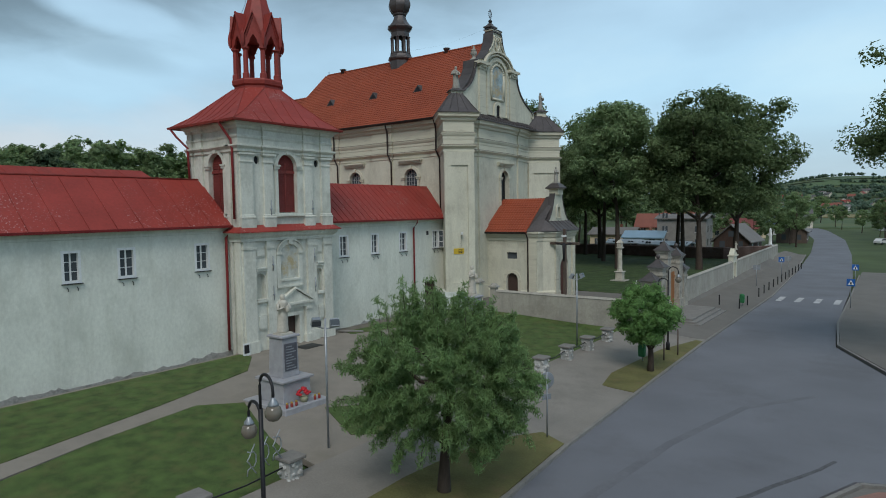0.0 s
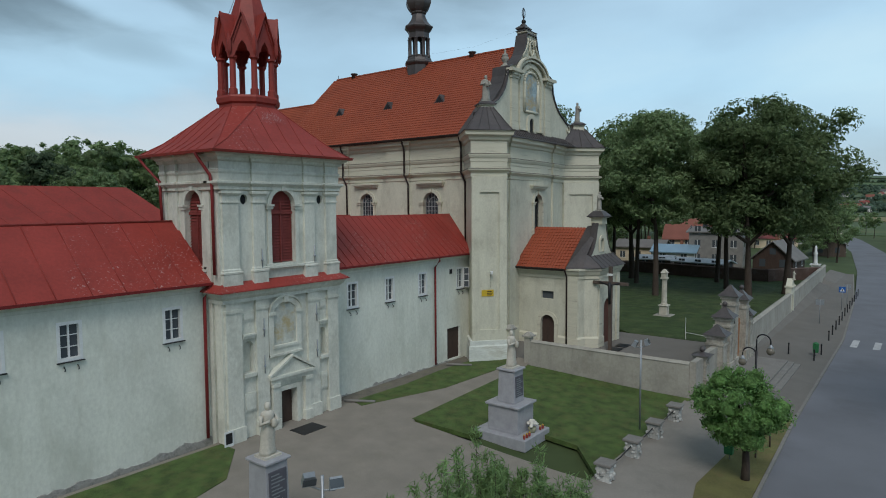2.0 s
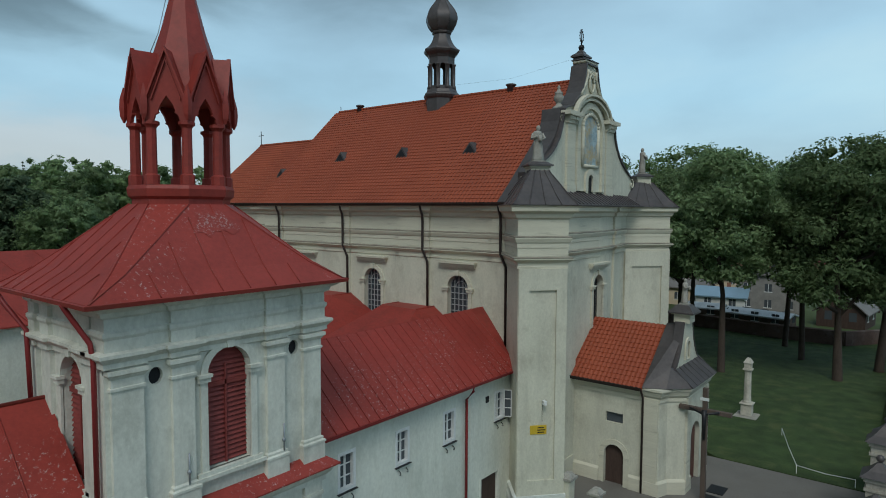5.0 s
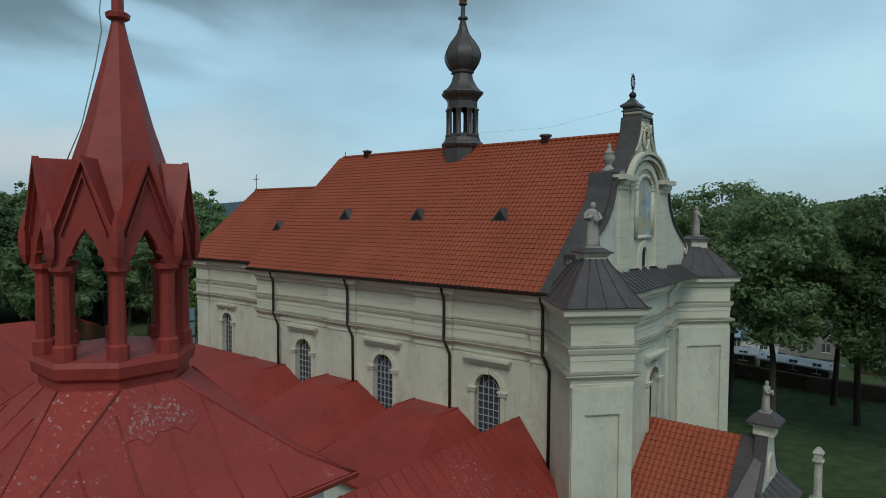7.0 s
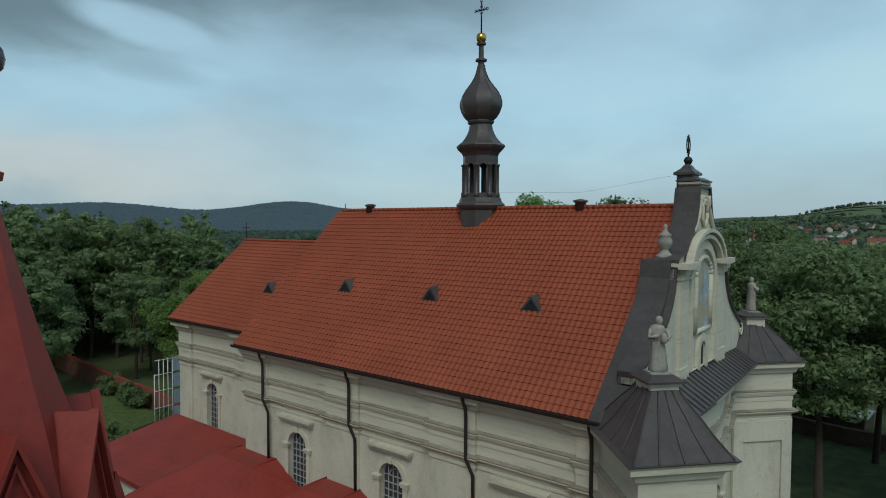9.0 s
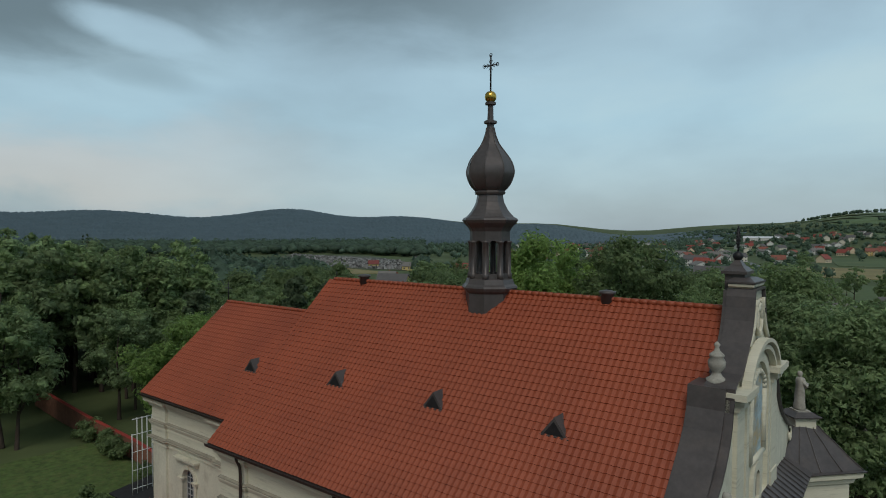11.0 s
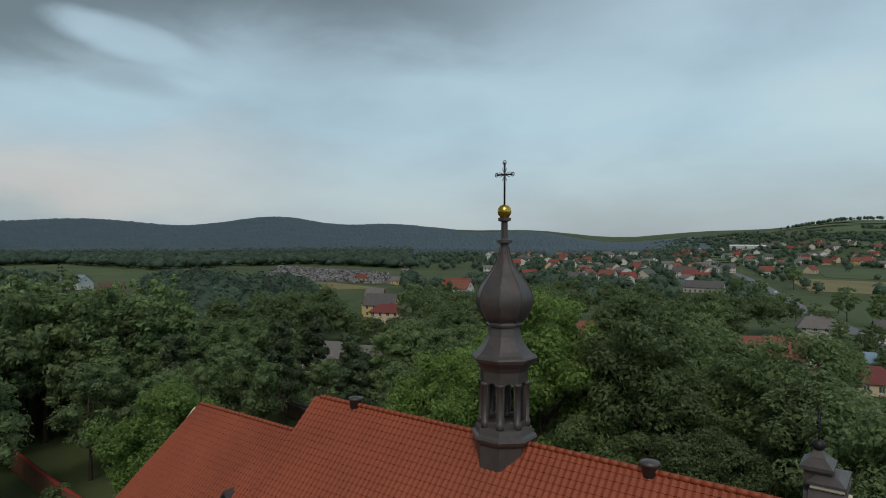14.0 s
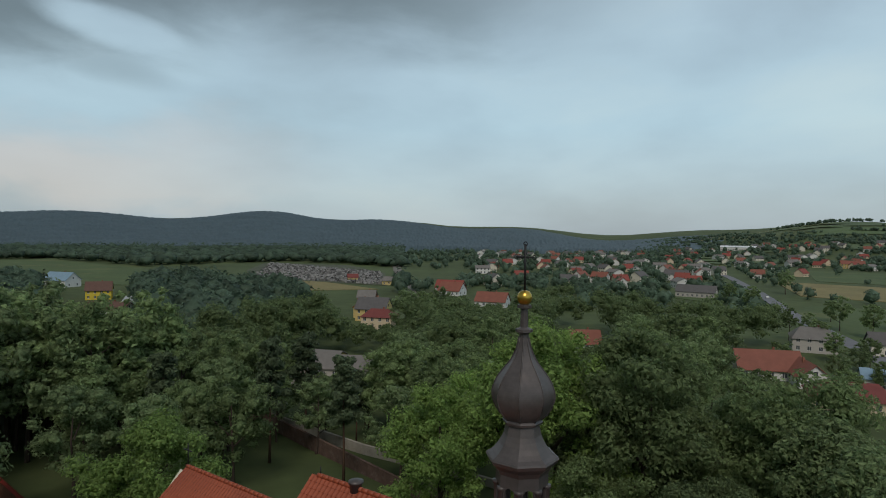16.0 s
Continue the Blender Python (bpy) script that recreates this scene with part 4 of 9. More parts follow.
# flat black plate: the niche's inner shade is painted, nothing is recessed
nd = Shape().slab(arch(57.12, 57.88, 18.95, 19.8), [], fm_g @ Matrix.Translation((0, 0, 0.03)), 0.02)
part("niche_opening", nd, material("dark_void", (0.02, 0.02, 0.022), 0.2, 2, 0.9, bump=0), gable)
ns = Shape().slab(arch(56.72, 58.28, 18.6, 19.8), [arch(57.12, 57.88, 18.601, 19.8)], fm_g @ Matrix.Translation((0, 0, 0.16)), 0.2)
part("niche_surround", ns, TRIM, gable)
for sg in (-1, 1):
    curl = [(-35.5, 57.5 + sg * (7.45 + r * math.cos(t)), 19.75 + r * math.sin(t)) for t, r in ((1.6 - 0.5 * i, 0.42 - 0.026 * i) for i in range(15))]
    part("scroll", Shape().tube(curl, 0.055, 5), TRIM, gable)
GX = -36.45
back = Shape()
for sg in (-1, 1):
    pts = [(57.5 + sg * a, z) for a, z in half[14:]]
    loop = pts + [(57.5, 27.65), (57.5, 24.55)]
    back.slab(loop if sg > 0 else loop[::-1], [], face_m((-36.3, 0, 0), (0, 1)), 0.4)
part("gable_back", back, LEAD, gable, "dark sheet metal on the back of the gable")
cup = Shape().box(GX - 0.28, GX + 0.48, 57.0, 58.0, 27.55, 28.35)
cup.prism([(GX - 0.4, 56.86), (GX + 0.6, 56.86), (GX + 0.6, 58.14), (GX - 0.4, 58.14)], 28.3, 28.42)
cup.prism([(GX - 0.38, 56.88), (GX + 0.58, 56.88), (GX + 0.58, 58.12), (GX - 0.38, 58.12)], 28.42, 28.66, 0.45)
cup.prism([(GX - 0.14, 57.2), (GX + 0.34, 57.2), (GX + 0.34, 57.8), (GX - 0.14, 57.8)], 28.66, 28.9, 0.3)
part("gable_cupola", cup, LEAD, gable)
GX += 0.1
fin = Shape().lathe([(0.05, 28.82), (0.16, 28.88), (0.22, 29.02), (0.16, 29.16), (0.05, 29.22)], GX, 57.5, 12)
fin.tube([(GX, 57.5, 29.18), (GX, 57.5, 30.25)], 0.035, 6)
for i in range(14):
    a, b2 = 2 * math.pi * i / 14, 2 * math.pi * (i + 1) / 14
    fin.tube([(GX, 57.5 + 0.25 * math.cos(a), 29.78 + 0.38 * math.sin(a)), (GX, 57.5 + 0.25 * math.cos(b2), 29.78 + 0.38 * math.sin(b2))], 0.03, 5)
    fin.tube([(GX, 57.5 + 0.25 * math.cos(a), 29.78 + 0.38 * math.sin(a)), (GX, 57.5 + 0.36 * math.cos(a), 29.78 + 0.53 * math.sin(a))], 0.02, 4)
part("finial", fin, IRON, gable, "dark wrought iron radiant finial")

# chancel
chan = Shape()
fm_c = face_m((0, 52.0, 0), (1, 0))
chan.slab([(-74.4, 0), (-60.5, 0), (-60.5, 18), (-74.4, 18)], [arch(-70.6, -69.1, 10.0, 12.85)], fm_c, 0.9)
chan.slab([(52.05, 0), (62.95, 0), (62.95, 18), (57.5, 24.0), (52.05, 18)], [], face_m((-73.7, 0, 0), (0, 1)), 0.7)
chan.slab([(-74.4, 0), (-60.5, 0), (-60.5, 18), (-74.4, 18)], [], face_m((0, 63.9, 0), (1, 0)), 0.9)
part("chancel_wall", chan, PLASTER, church)
window_in(church, fm_c, -70.6, -69.1, 10.0, 12.85, 0.35, 4, 8, LATTICE, CHURCHGLASS, bar=0.02)
surround(church, fm_c, -70.6, -69.1, 10.0, 12.85, TRIM, hood=(1.2, 13.95))
CP = ((-74.4, -72.6), (-66.2, -61.0))
for a, b in CP:
    part("pilaster", Shape().box(a, b, 51.82, 52.1, 0, 14.6), PLASTER, church)
cpath = [(-74.4, 63.0), (-74.4, 51.82)] + broken(-74.4, -61.0, 52.0, CP, 0.18)[1:]
ent = part("entablature", Shape().sweep(ENT, cpath), TRIM, church, "moulded plaster cornice")
for prof in LEDGES:
    part("ledge", Shape().sweep(prof, cpath), LEDGE, ent, "dirt-stained plaster ledge")


# ---- tiled roofs: rolled tiles in stepped courses ----
def tiled_slope(x0, x1, eave, ridge, x0r=None, x1r=None, pitch=0.30, course=0.37, skip=None):
    """A slope between eave and ridge (across, z), from x0 to x1 (x0r, x1r at the ridge); skip leaves out tiles (columns, rows)."""
    x0r, x1r = x0 if x0r is None else x0r, x1 if x1r is None else x1r
    (ya, za), (yb, zb) = eave, ridge
    L = math.hypot(yb - ya, zb - za)
    rows = max(2, round(L / course))
    ny, nz = -(zb - za) / L * (1 if yb > ya else -1), abs(yb - ya) / L
    n = max(4, round(abs(x1 - x0) / pitch))
    cols = n * 4

    def at(c, r, e):
        t, h = (r + e) / rows, (0.012 if e else 0.046) + 0.05 * (1, 0.45, 0.0, 0.45)[c % 4]
        a, b = x0 + (x0r - x0) * t, x1 + (x1r - x1) * t
        return (a + (b - a) * c / cols, ya + (yb - ya) * t + ny * h, za + (zb - za) * t + nz * h)

    s, v, f = Shape(), [], []
    for r in range(rows):
        for e in (0, 1):
            v += [at(c, r, e) for c in range(cols + 1)]
    w = cols + 1
    for r in range(2 * rows - 1):
        for c in range(cols):
            if skip and skip[0] <= c // 4 < skip[1] and skip[2] <= r // 2 < skip[3] and r % 2 == 0:
                continue
            f.append((r * w + c, r * w + c + 1, (r + 1) * w + c + 1, (r + 1) * w + c))
    return s.add(v, f), at


def slope_deck(x0, x1, eave, ridge, x0r, x1r, thick=0.14):
    (ya, za), (yb, zb) = eave, ridge
    a = [(x0, ya, za - 0.01), (x1, ya, za - 0.01), (x1r, yb, zb - 0.01), (x0r, yb, zb - 0.01)]
    return Shape().extrude(a, (0, 0, -thick))


def church_slope(x0, x1, eave, ridge, x0r, x1r, skip=None):
    deck = part("roof", slope_deck(x0, x1, eave, ridge, x0r, x1r), TILE, church, "orange roof deck")
    field, at = tiled_slope(x0, x1, eave, ridge, x0r, x1r, skip=skip)
    tagged(part("tile_field", field, TILE, deck, "rolled orange roof tiles"), kind="stuff")
    if skip:
        o = Vector(at(skip[0] * 4, skip[2], 0))
        tile = Shape()
        pts = [Vector(at(skip[0] * 4 + c, skip[2], e)) - o for e in (0, 1) for c in range(5)]
        tile.add(pts, [(c, c + 1, c + 6, c + 5) for c in range(4)])
        me = tile.mesh("tile", TILE)
        for c in range(skip[0], skip[1]):
            for r in range(skip[2], skip[3]):
                p = at(c * 4, r, 0)
                part("tile", me, TILE, deck, m=pose(*p))


church_slope(-61.6, -36.35, (48.45, 18.12), (57.5, 26.75), -61.6, -36.35, skip=(44, 64, 12, 27))
church_slope(-61.6, -36.35, (66.55, 18.12), (57.5, 26.75), -61.6, -36.35)
church_slope(-75.1, -61.3, (51.3, 18.2), (57.5, 24.35), -73.6, -61.3)
church_slope(-75.1, -61.3, (63.7, 18.2), (57.5, 24.35), -73.6, -61.3)
gend = Shape().add([(-75.1, 51.3, 18.2), (-75.1, 63.7, 18.2), (-73.6, 57.5, 24.35), (-74.9, 51.4, 18.05), (-74.9, 63.6, 18.05)], [(0, 1, 2), (0, 3, 4, 1)])
part("roof", gend, TILE, church)
for a, b, z in ((-61.2, -36.5, 26.8), (-73.6, -61.3, 24.4)):
    n = int((b - a) / 0.4)
    cap = Shape().tube([(0, 0, 0), (0.43, 0, 0.012)], 0.13, 8).mesh("ridge_tile", TILE)
    for i in range(n):
        part("ridge_tile", cap, TILE, church, m=pose(a + (b - a) * i / n, 57.5, z))


def dormer(x, y, z):
    """A small triangular roof vent facing the eave."""
    s = Shape()
    slope = 8.63 / 9.05
    w, h, d = 0.64, 0.8, 1.0
    s.add([(x - w, y, z), (x + w, y, z), (x, y + 0.05, z + h), (x, y + h / slope + 0.05, z + h + 0.03), (x - w, y + 0.06, z + 0.02), (x + w, y + 0.06, z + 0.02)], [(0, 1, 2), (0, 2, 3, 4), (1, 5, 3, 2), (0, 4, 5, 1)])
    s.box(x - w - 0.05, x + w + 0.05, y - 0.04, y + 0.05, z - 0.05, z + 0.03)
    dm = part("roof_vent", s, LEAD, church)
    v = Shape().add([(x - w * 0.7, y - 0.012, z + 0.08), (x + w * 0.7, y - 0.012, z + 0.08), (x, y + 0.02, z + h * 0.8)], [(0, 1, 2)])
    part("vent_opening", v, IRON, dm)


for x in (-55.2, -48.4, -42.0):
    dormer(x, 52.08, 21.6)
dormer(-65.3, 53.75, 20.68)
for x in (-58.4, -42.1):
    part("ridge_vent", Shape().lathe([(0.3, 26.6), (0.3, 27.05), (0.4, 27.08), (0.4, 27.18), (0.1, 27.25)], x, 57.5, 12), LEAD, church)


def gutter(x0, x1, y, z, mat=GUTTER, parent=None):
    s = Shape()
    prof = [(math.cos(math.pi + math.pi * i / 6) * 0.14, math.sin(math.pi + math.pi * i / 6) * 0.2) for i in range(7)]
    inner = [(a * 0.75, b * 0.75 + 0.005) for a, b in reversed(prof)]
    s.extrude([(x0, y + a, z + b) for a, b in prof + inner], (x1 - x0, 0, 0))
    return part("gutter", s, mat, parent)


gutter(-61.6, -36.4, 48.33, 18.16, parent=church)
gutter(-75.0, -61.6, 51.2, 18.2, parent=church)
for x, yy, zb, out in ((-37.15, 49.2, 8.9, 0.3), (-43.4, 49.2, 10.9, 0.3), (-51.25, 49.2, 10.9, 0.3), (-58.95, 49.2, 10.9, 0.3), (-61.95, 51.95, 12.8, 0.2)):
    d = Shape().tube([(x, yy - 0.72, 18.0), (x, yy - 0.72, 17.8), (x, yy - 0.5, 17.3), (x, yy - 0.47, 16.9), (x, yy - 0.47, 15.0), (x + 0.12, yy - 0.44, 14.75), (x + 0.3, yy - 0.3, 14.2), (x + 0.3, yy - 0.28, zb)], 0.085, 8)
    part("downpipe", d, GUTTER, church)

# roof turret with an onion dome
turret = part("turret", Shape().prism([(-48.85 + 1.3 * math.cos(a), 57.5 + 1.3 * math.sin(a)) for a in [math.pi / 8 + i * math.pi / 4 for i in range(8)]], 24.9, 26.9), LEAD, church, "dark sheet metal ridge turret")
TC = (-48.85, 57.5)
part("turret_cornice", Shape().lathe([(1.3, 26.7), (1.46, 26.85), (1.54, 27.0), (1.5, 27.1), (1.36, 27.2), (1.28, 27.45), (1.15, 27.5)], *TC, 8, math.pi / 8, smooth=False), LEAD, turret)
for i in range(8):
    a = math.pi / 8 + i * math.pi / 4
    cx, cy = TC[0] + 1.04 * math.cos(a), TC[1] + 1.04 * math.sin(a)
    part("turret_post", Shape().lathe([(0.2, 27.45), (0.2, 27.75), (0.14, 27.8), (0.14, 29.35), (0.2, 29.4), (0.2, 29.5)], cx, cy, 6), LEAD, turret)
    b2 = a + math.pi / 4
    p0, p1 = Vector((TC[0] + 1.1 * math.cos(a), TC[1] + 1.1 * math.sin(a))), Vector((TC[0] + 1.1 * math.cos(b2), TC[1] + 1.1 * math.sin(b2)))
    L = (p1 - p0).length
    am = face_m((p0.x, p0.y, 0), (p1 - p0))
    part("turret_arch", Shape().slab([(0, 27.4), (L, 27.4), (L, 30.2), (0, 30.2)], [arch(0.2, L - 0.2, 27.75, 29.3)], am, 0.12), LEAD, turret)
part("turret_canopy", Shape().lathe([(1.1, 30.0), (1.2, 30.2), (1.3, 30.3), (1.46, 30.45), (1.54, 30.6), (1.5, 30.68), (1.31, 30.79), (1.15, 30.95), (1.0, 31.14), (0.88, 31.35), (0.79, 31.55), (0.74, 31.75), (0.7, 31.95), (0.81, 32.0), (0.85, 32.1), (0.78, 32.2)], *TC, 8, math.pi / 8, smooth=False), LEAD, turret)
onion = [(0.739, 32.15), (1.0, 32.4), (1.201, 32.75), (1.305, 33.1), (1.27, 33.45), (1.096, 33.85), (0.809, 34.25), (0.539, 34.6), (0.365, 34.95), (0.244, 35.35), (0.2, 35.75), (0.36, 35.8), (0.36, 35.92), (0.2, 35.98), (0.17, 36.0), (0.15, 36.75), (0.3, 36.8), (0.3, 36.92), (0.1, 36.98)]
fine = []
for k in range(len(onion) - 1):
    p0, p1, p2, p3 = (Vector(onion[min(max(k + j, 0), len(onion) - 1)]) for j in (-1, 0, 1, 2))
    for i in range(4 if k < 10 else 1):
        t = i / 4
        fine.append(tuple(0.5 * (2 * p1 + (p2 - p0) * t + (2 * p0 - 5 * p1 + 4 * p2 - p3) * t * t + (3 * p1 - p0 - 3 * p2 + p3) * t ** 3)))
fine.append(onion[-1])
part("onion_dome", Shape().lathe(fine, *TC, 8, math.pi / 8, smooth=False), LEAD, turret)
for i in range(8):
    a = math.pi / 8 + i * math.pi / 4
    part("seam", Shape().tube([(TC[0] + (r + 0.01) * math.cos(a), TC[1] + (r + 0.01) * math.sin(a), z) for r, z in fine[:40:2]], 0.03, 4), LEAD, turret)
part("ball", Shape().lathe([(0.05, 36.9), (0.2, 36.96), (0.29, 37.08), (0.32, 37.22), (0.29, 37.36), (0.2, 37.48), (0.05, 37.53)], *TC, 14), GOLD, turret, "gilded ball")
cr = Shape().tube([(*TC, 37.5), (*TC, 39.45)], 0.045, 6)
cr.tube([(TC[0] - 0.42, TC[1], 38.9), (TC[0] + 0.42, TC[1], 38.9)], 0.04, 6)
for sx, sz in ((-0.42, 0), (0.42, 0), (0, 0.55)):
    for i in range(8):
        a, b2 = 2 * math.pi * i / 8, 2 * math.pi * (i + 1) / 8
        cr.tube([(TC[0] + sx + 0.09 * math.cos(a), TC[1], 38.9 + sz + 0.09 * math.sin(a)), (TC[0] + sx + 0.09 * math.cos(b2), TC[1], 38.9 + sz + 0.09 * math.sin(b2))], 0.02, 4)
for i in range(8):
    a = math.pi / 8 + i * math.pi / 4
    cr.tube([(TC[0], TC[1], 38.9), (TC[0] + 0.3 * math.cos(a), TC[1], 38.9 + 0.3 * math.sin(a))], 0.015, 4)
part("cross", cr, IRON, turret)
cc = Shape().tube([(-73.5, 57.5, 24.3), (-73.5, 57.5, 25.9)], 0.04, 6)
cc.tube([(-73.95, 57.5, 25.45), (-73.05, 57.5, 25.45)], 0.035, 6)
part("cross", cc, IRON, church)
cm2 = Shape().tube([(-61.0, 57.5, 26.8), (-61.0, 57.5, 27.3)], 0.03, 6)
part("lightning_rod", cm2, IRON, church)

part("cable", Shape().tube([(-47.6, 57.5, 27.75), (-42, 57.5, 27.62), (-37.2, 57.5, 28.3)], 0.004, 4), IRON, church)

# entrance porch
PX0, PX1, PY0, PY1 = -34.9, -29.0, 53.9, 61.1
fm_p = face_m((0, PY0, 0), (1, 0))
pw = Shape().slab([(PX0, 0), (PX1, 0), (PX1, 7.0), (PX0, 7.0)], [arch(-32.45, -31.15, 0.2, 2.25), [(-32.4, 4.3), (-31.25, 4.3), (-31.25, 4.95), (-32.4, 4.95)]], fm_p, 0.5)
porch = part("porch", pw, PLASTER, church, "plastered porch with an orange tiled roof")
FRONT = [(PX1, PY0), (-28.75, 54.6), (-27.9, 55.3), (-27.9, 59.7), (-28.75, 60.4), (PX1, PY1)]
part("porch_wall", Shape().slab([(PX0, 0), (PX1, 0), (PX1, 7.0), (PX0, 7.0)], [], face_m((0, PY1 - 0.5, 0), (1, 0)), 0.5), PLASTER, porch)
pf = Shape()
for a, b in zip(FRONT, FRONT[1:]):
    L = (Vector(b) - Vector(a)).length
    hole = [arch(L / 2 - 0.9, L / 2 + 0.9, 0.25, 3.4)] if L > 3 else []
    pf.slab([(0, 0), (L, 0), (L, 7.0), (0, 7.0)], hole, face_m((*a, 0), Vector(b) - Vector(a)), 0.5)
part("porch_front", pf, PLASTER, porch)
pent = [(0.0, 6.1), (0.08, 6.12), (0.08, 6.35), (0.2, 6.5), (0.3, 6.75), (0.42, 6.85), (0.42, 6.98), (0, 7.02)]
part("porch_cornice", Shape().sweep(pent, [(PX0, PY0)] + FRONT + [(PX0, PY1)]), TRIM, porch)
part("porch_plinth", Shape().sweep([(0.0, 0.0), (0.16, 0.0), (0.14, 1.1), (0.0, 1.25)], [(PX0, PY0), (-32.8, PY0)]), TRIM, porch)
part("porch_plinth", Shape().sweep([(0.0, 0.0), (0.16, 0.0), (0.14, 1.1), (0.0, 1.25)], [(-30.8, PY0)] + FRONT[:3] + [(-27.9, 56.4)]), TRIM, porch)
for y in (55.35, 59.1):
    part("porch_pilaster", Shape().box(-28.0, -27.75, y, y + 0.6, 0.2, 6.3), TRIM, porch)
for y, sg in ((PY0, -1),):
    part("porch_pilaster", Shape().box(-30.0, -29.05, y - 0.12, y + 0.1, 0.2, 6.3), TRIM, porch)
part("side_door", Shape().slab(arch(-32.45, -31.15, 0.2, 2.25), [], fm_p @ Matrix.Translation((0, 0, -0.25)), 0.08), WOODM, porch, "dark brown arched side door")
sr = Shape().slab(arch(-32.78, -30.82, 0.2, 2.25), [arch(-32.45, -31.15, 0.201, 2.25)], fm_p @ Matrix.Translation((0, 0, 0.07)), 0.09)
part("door_surround", sr, TRIM, porch)
part("window_glass", Shape().box(-32.4, -31.25, PY0 + 0.2, PY0 + 0.24, 4.3, 4.95), GLASS, porch)
REDDOOR = material("red_brown_door", (0.11, 0.040, 0.028), 0.2, 2.0, 0.6, bump=0.15, bscale=9)
fd = Shape().slab(arch(56.6, 58.4, 0.25, 3.4), [], face_m((-28.2, 0, 0), (0, 1)), 0.08)
part("front_door", fd, REDDOOR, porch, "red brown arched church door")
PR = 10.25
for e, sg in (((53.35, 6.95), 1), ((61.65, 6.95), -1)):
    dk = part("porch_roof", slope_deck(PX0, -29.9, e, (57.5, PR), PX0, -29.9, 0.12), TILE, porch)
    tagged(part("tile_field", tiled_slope(PX0, -29.9, e, (57.5, PR))[0], TILE, dk, "rolled orange roof tiles"), kind="stuff")
pe = Shape().add([(-29.9, 53.35, 7.02), (-29.9, 57.5, 10.4), (-29.9, 61.65, 7.02), (-28.7, 54.9, 8.1), (-28.7, 57.5, 10.6), (-28.7, 60.1, 8.1), (-28.6, 53.9, 7.04), (-28.6, 61.1, 7.04), (-27.35, 55.1, 7.04), (-27.35, 59.9, 7.04)],
                 [(0, 1, 4, 3), (1, 2, 5, 4), (0, 3, 6), (2, 7, 5), (3, 8, 6), (5, 7, 9), (3, 5, 9, 8)])
part("porch_apron", pe, LEAD, porch, "dark sheet metal apron roof")
ph = [(2.4, 7.9), (1.95, 8.15), (1.5, 8.7), (1.15, 9.4), (0.9, 10.2), (0.75, 10.7)]
ps = [(57.5 + a, z) for a, z in ph] + [(57.5 - a, z) for a, z in reversed(ph)]
part("porch_gable", Shape().slab(ps, [arch(57.2, 57.8, 8.3, 9.1)], face_m((-28.55, 0, 0), (0, 1)), 0.5), PLASTER, porch)
pgf = Shape().slab(arch(56.95, 58.05, 8.25, 9.1), [arch(57.2, 57.8, 8.251, 9.1)], face_m((-28.45, 0, 0), (0, 1)), 0.12)
part("niche_surround", pgf, TRIM, porch)
for sg in (-1, 1):
    part("gable_cap", capping([(57.5 + sg * a, z) for a, z in ph], -28.5, -29.1, 0.07), LEAD, porch)
pd = Shape().box(-29.3, -28.3, 57.0, 58.0, 10.6, 11.2)
pd.box(-29.45, -28.15, 56.85, 58.15, 11.12, 11.2)
pd = part("pedestal", pd, TRIM, porch)
part("pedestal_cap", Shape().prism([(-29.6, 56.7), (-28.0, 56.7), (-28.0, 58.3), (-29.6, 58.3)], 11.2, 11.3).prism([(-29.58, 56.72), (-28.02, 56.72), (-28.02, 58.28), (-29.58, 58.28)], 11.3, 11.72, 0.5), LEAD, pd, "dark sheet metal cap")
for k in range(7):
    y = 55.0 + k * 0.83
    part("seam", Shape().tube([(-28.68, 57.5 + (y - 57.5) * 0.9, 8.12), (-27.38, y, 7.06)], 0.03, 4), LEAD, porch)
part("gutter", Shape().extrude([(PX0, 53.2, 6.99), (PX0, 53.26, 6.8), (PX0, 53.42, 6.8), (PX0, 53.46, 6.99)], (4.9, 0, 0)), GUTTER, porch)
part("downpipe", Shape().tube([(-29.95, 53.3, 6.9), (-29.95, 53.72, 6.3), (-29.95, 53.72, 0.2)], 0.07, 8), GUTTER, porch)
YSIGN = material("yellow_sign", (0.55, 0.38, 0.03), 0.08, 3, 0.5, bump=0)
sgn_m = face_m((pA[0], pA[1], 0), (pB[0] - pA[0], pB[1] - pA[1]))
s = Shape()
s.m = sgn_m
s.box(0.8, 1.75, 5.22, 5.72, -0.02, 0.05)
ys = part("wall_sign", s, YSIGN, church, "yellow notice board with dark lettering")
s = Shape()
s.m = sgn_m
for i in range(3):
    s.box(1.22, 1.6 + 0.08 * (i % 2), 5.3 + i * 0.13, 5.36 + i * 0.13, 0.05, 0.056)
part("lettering_bar", s, IRON, ys)

# ---- monastery wings ----
def seamed_slope(name, quad, mat, parent, n=0, label="", thick=0.1):
    """A sheet metal slope (eave a, eave b, ridge b, ridge a) with standing seams."""
    a, b, c, d = (Vector(p) for p in quad)
    q = part(name, Shape().extrude([a, b, c, d], (0, 0, -thick)), mat, parent, label)
    if n:
        nrm = (b - a).cross(d - a).normalized()
        if nrm.z < 0:
            nrm = -nrm
        for i in range(1, n):
            t = i / n
            part("seam", Shape().tube([a + (b - a) * t + nrm * 0.015, d + (c - d) * t + nrm * 0.015], 0.028, 4), mat, q)
    return q


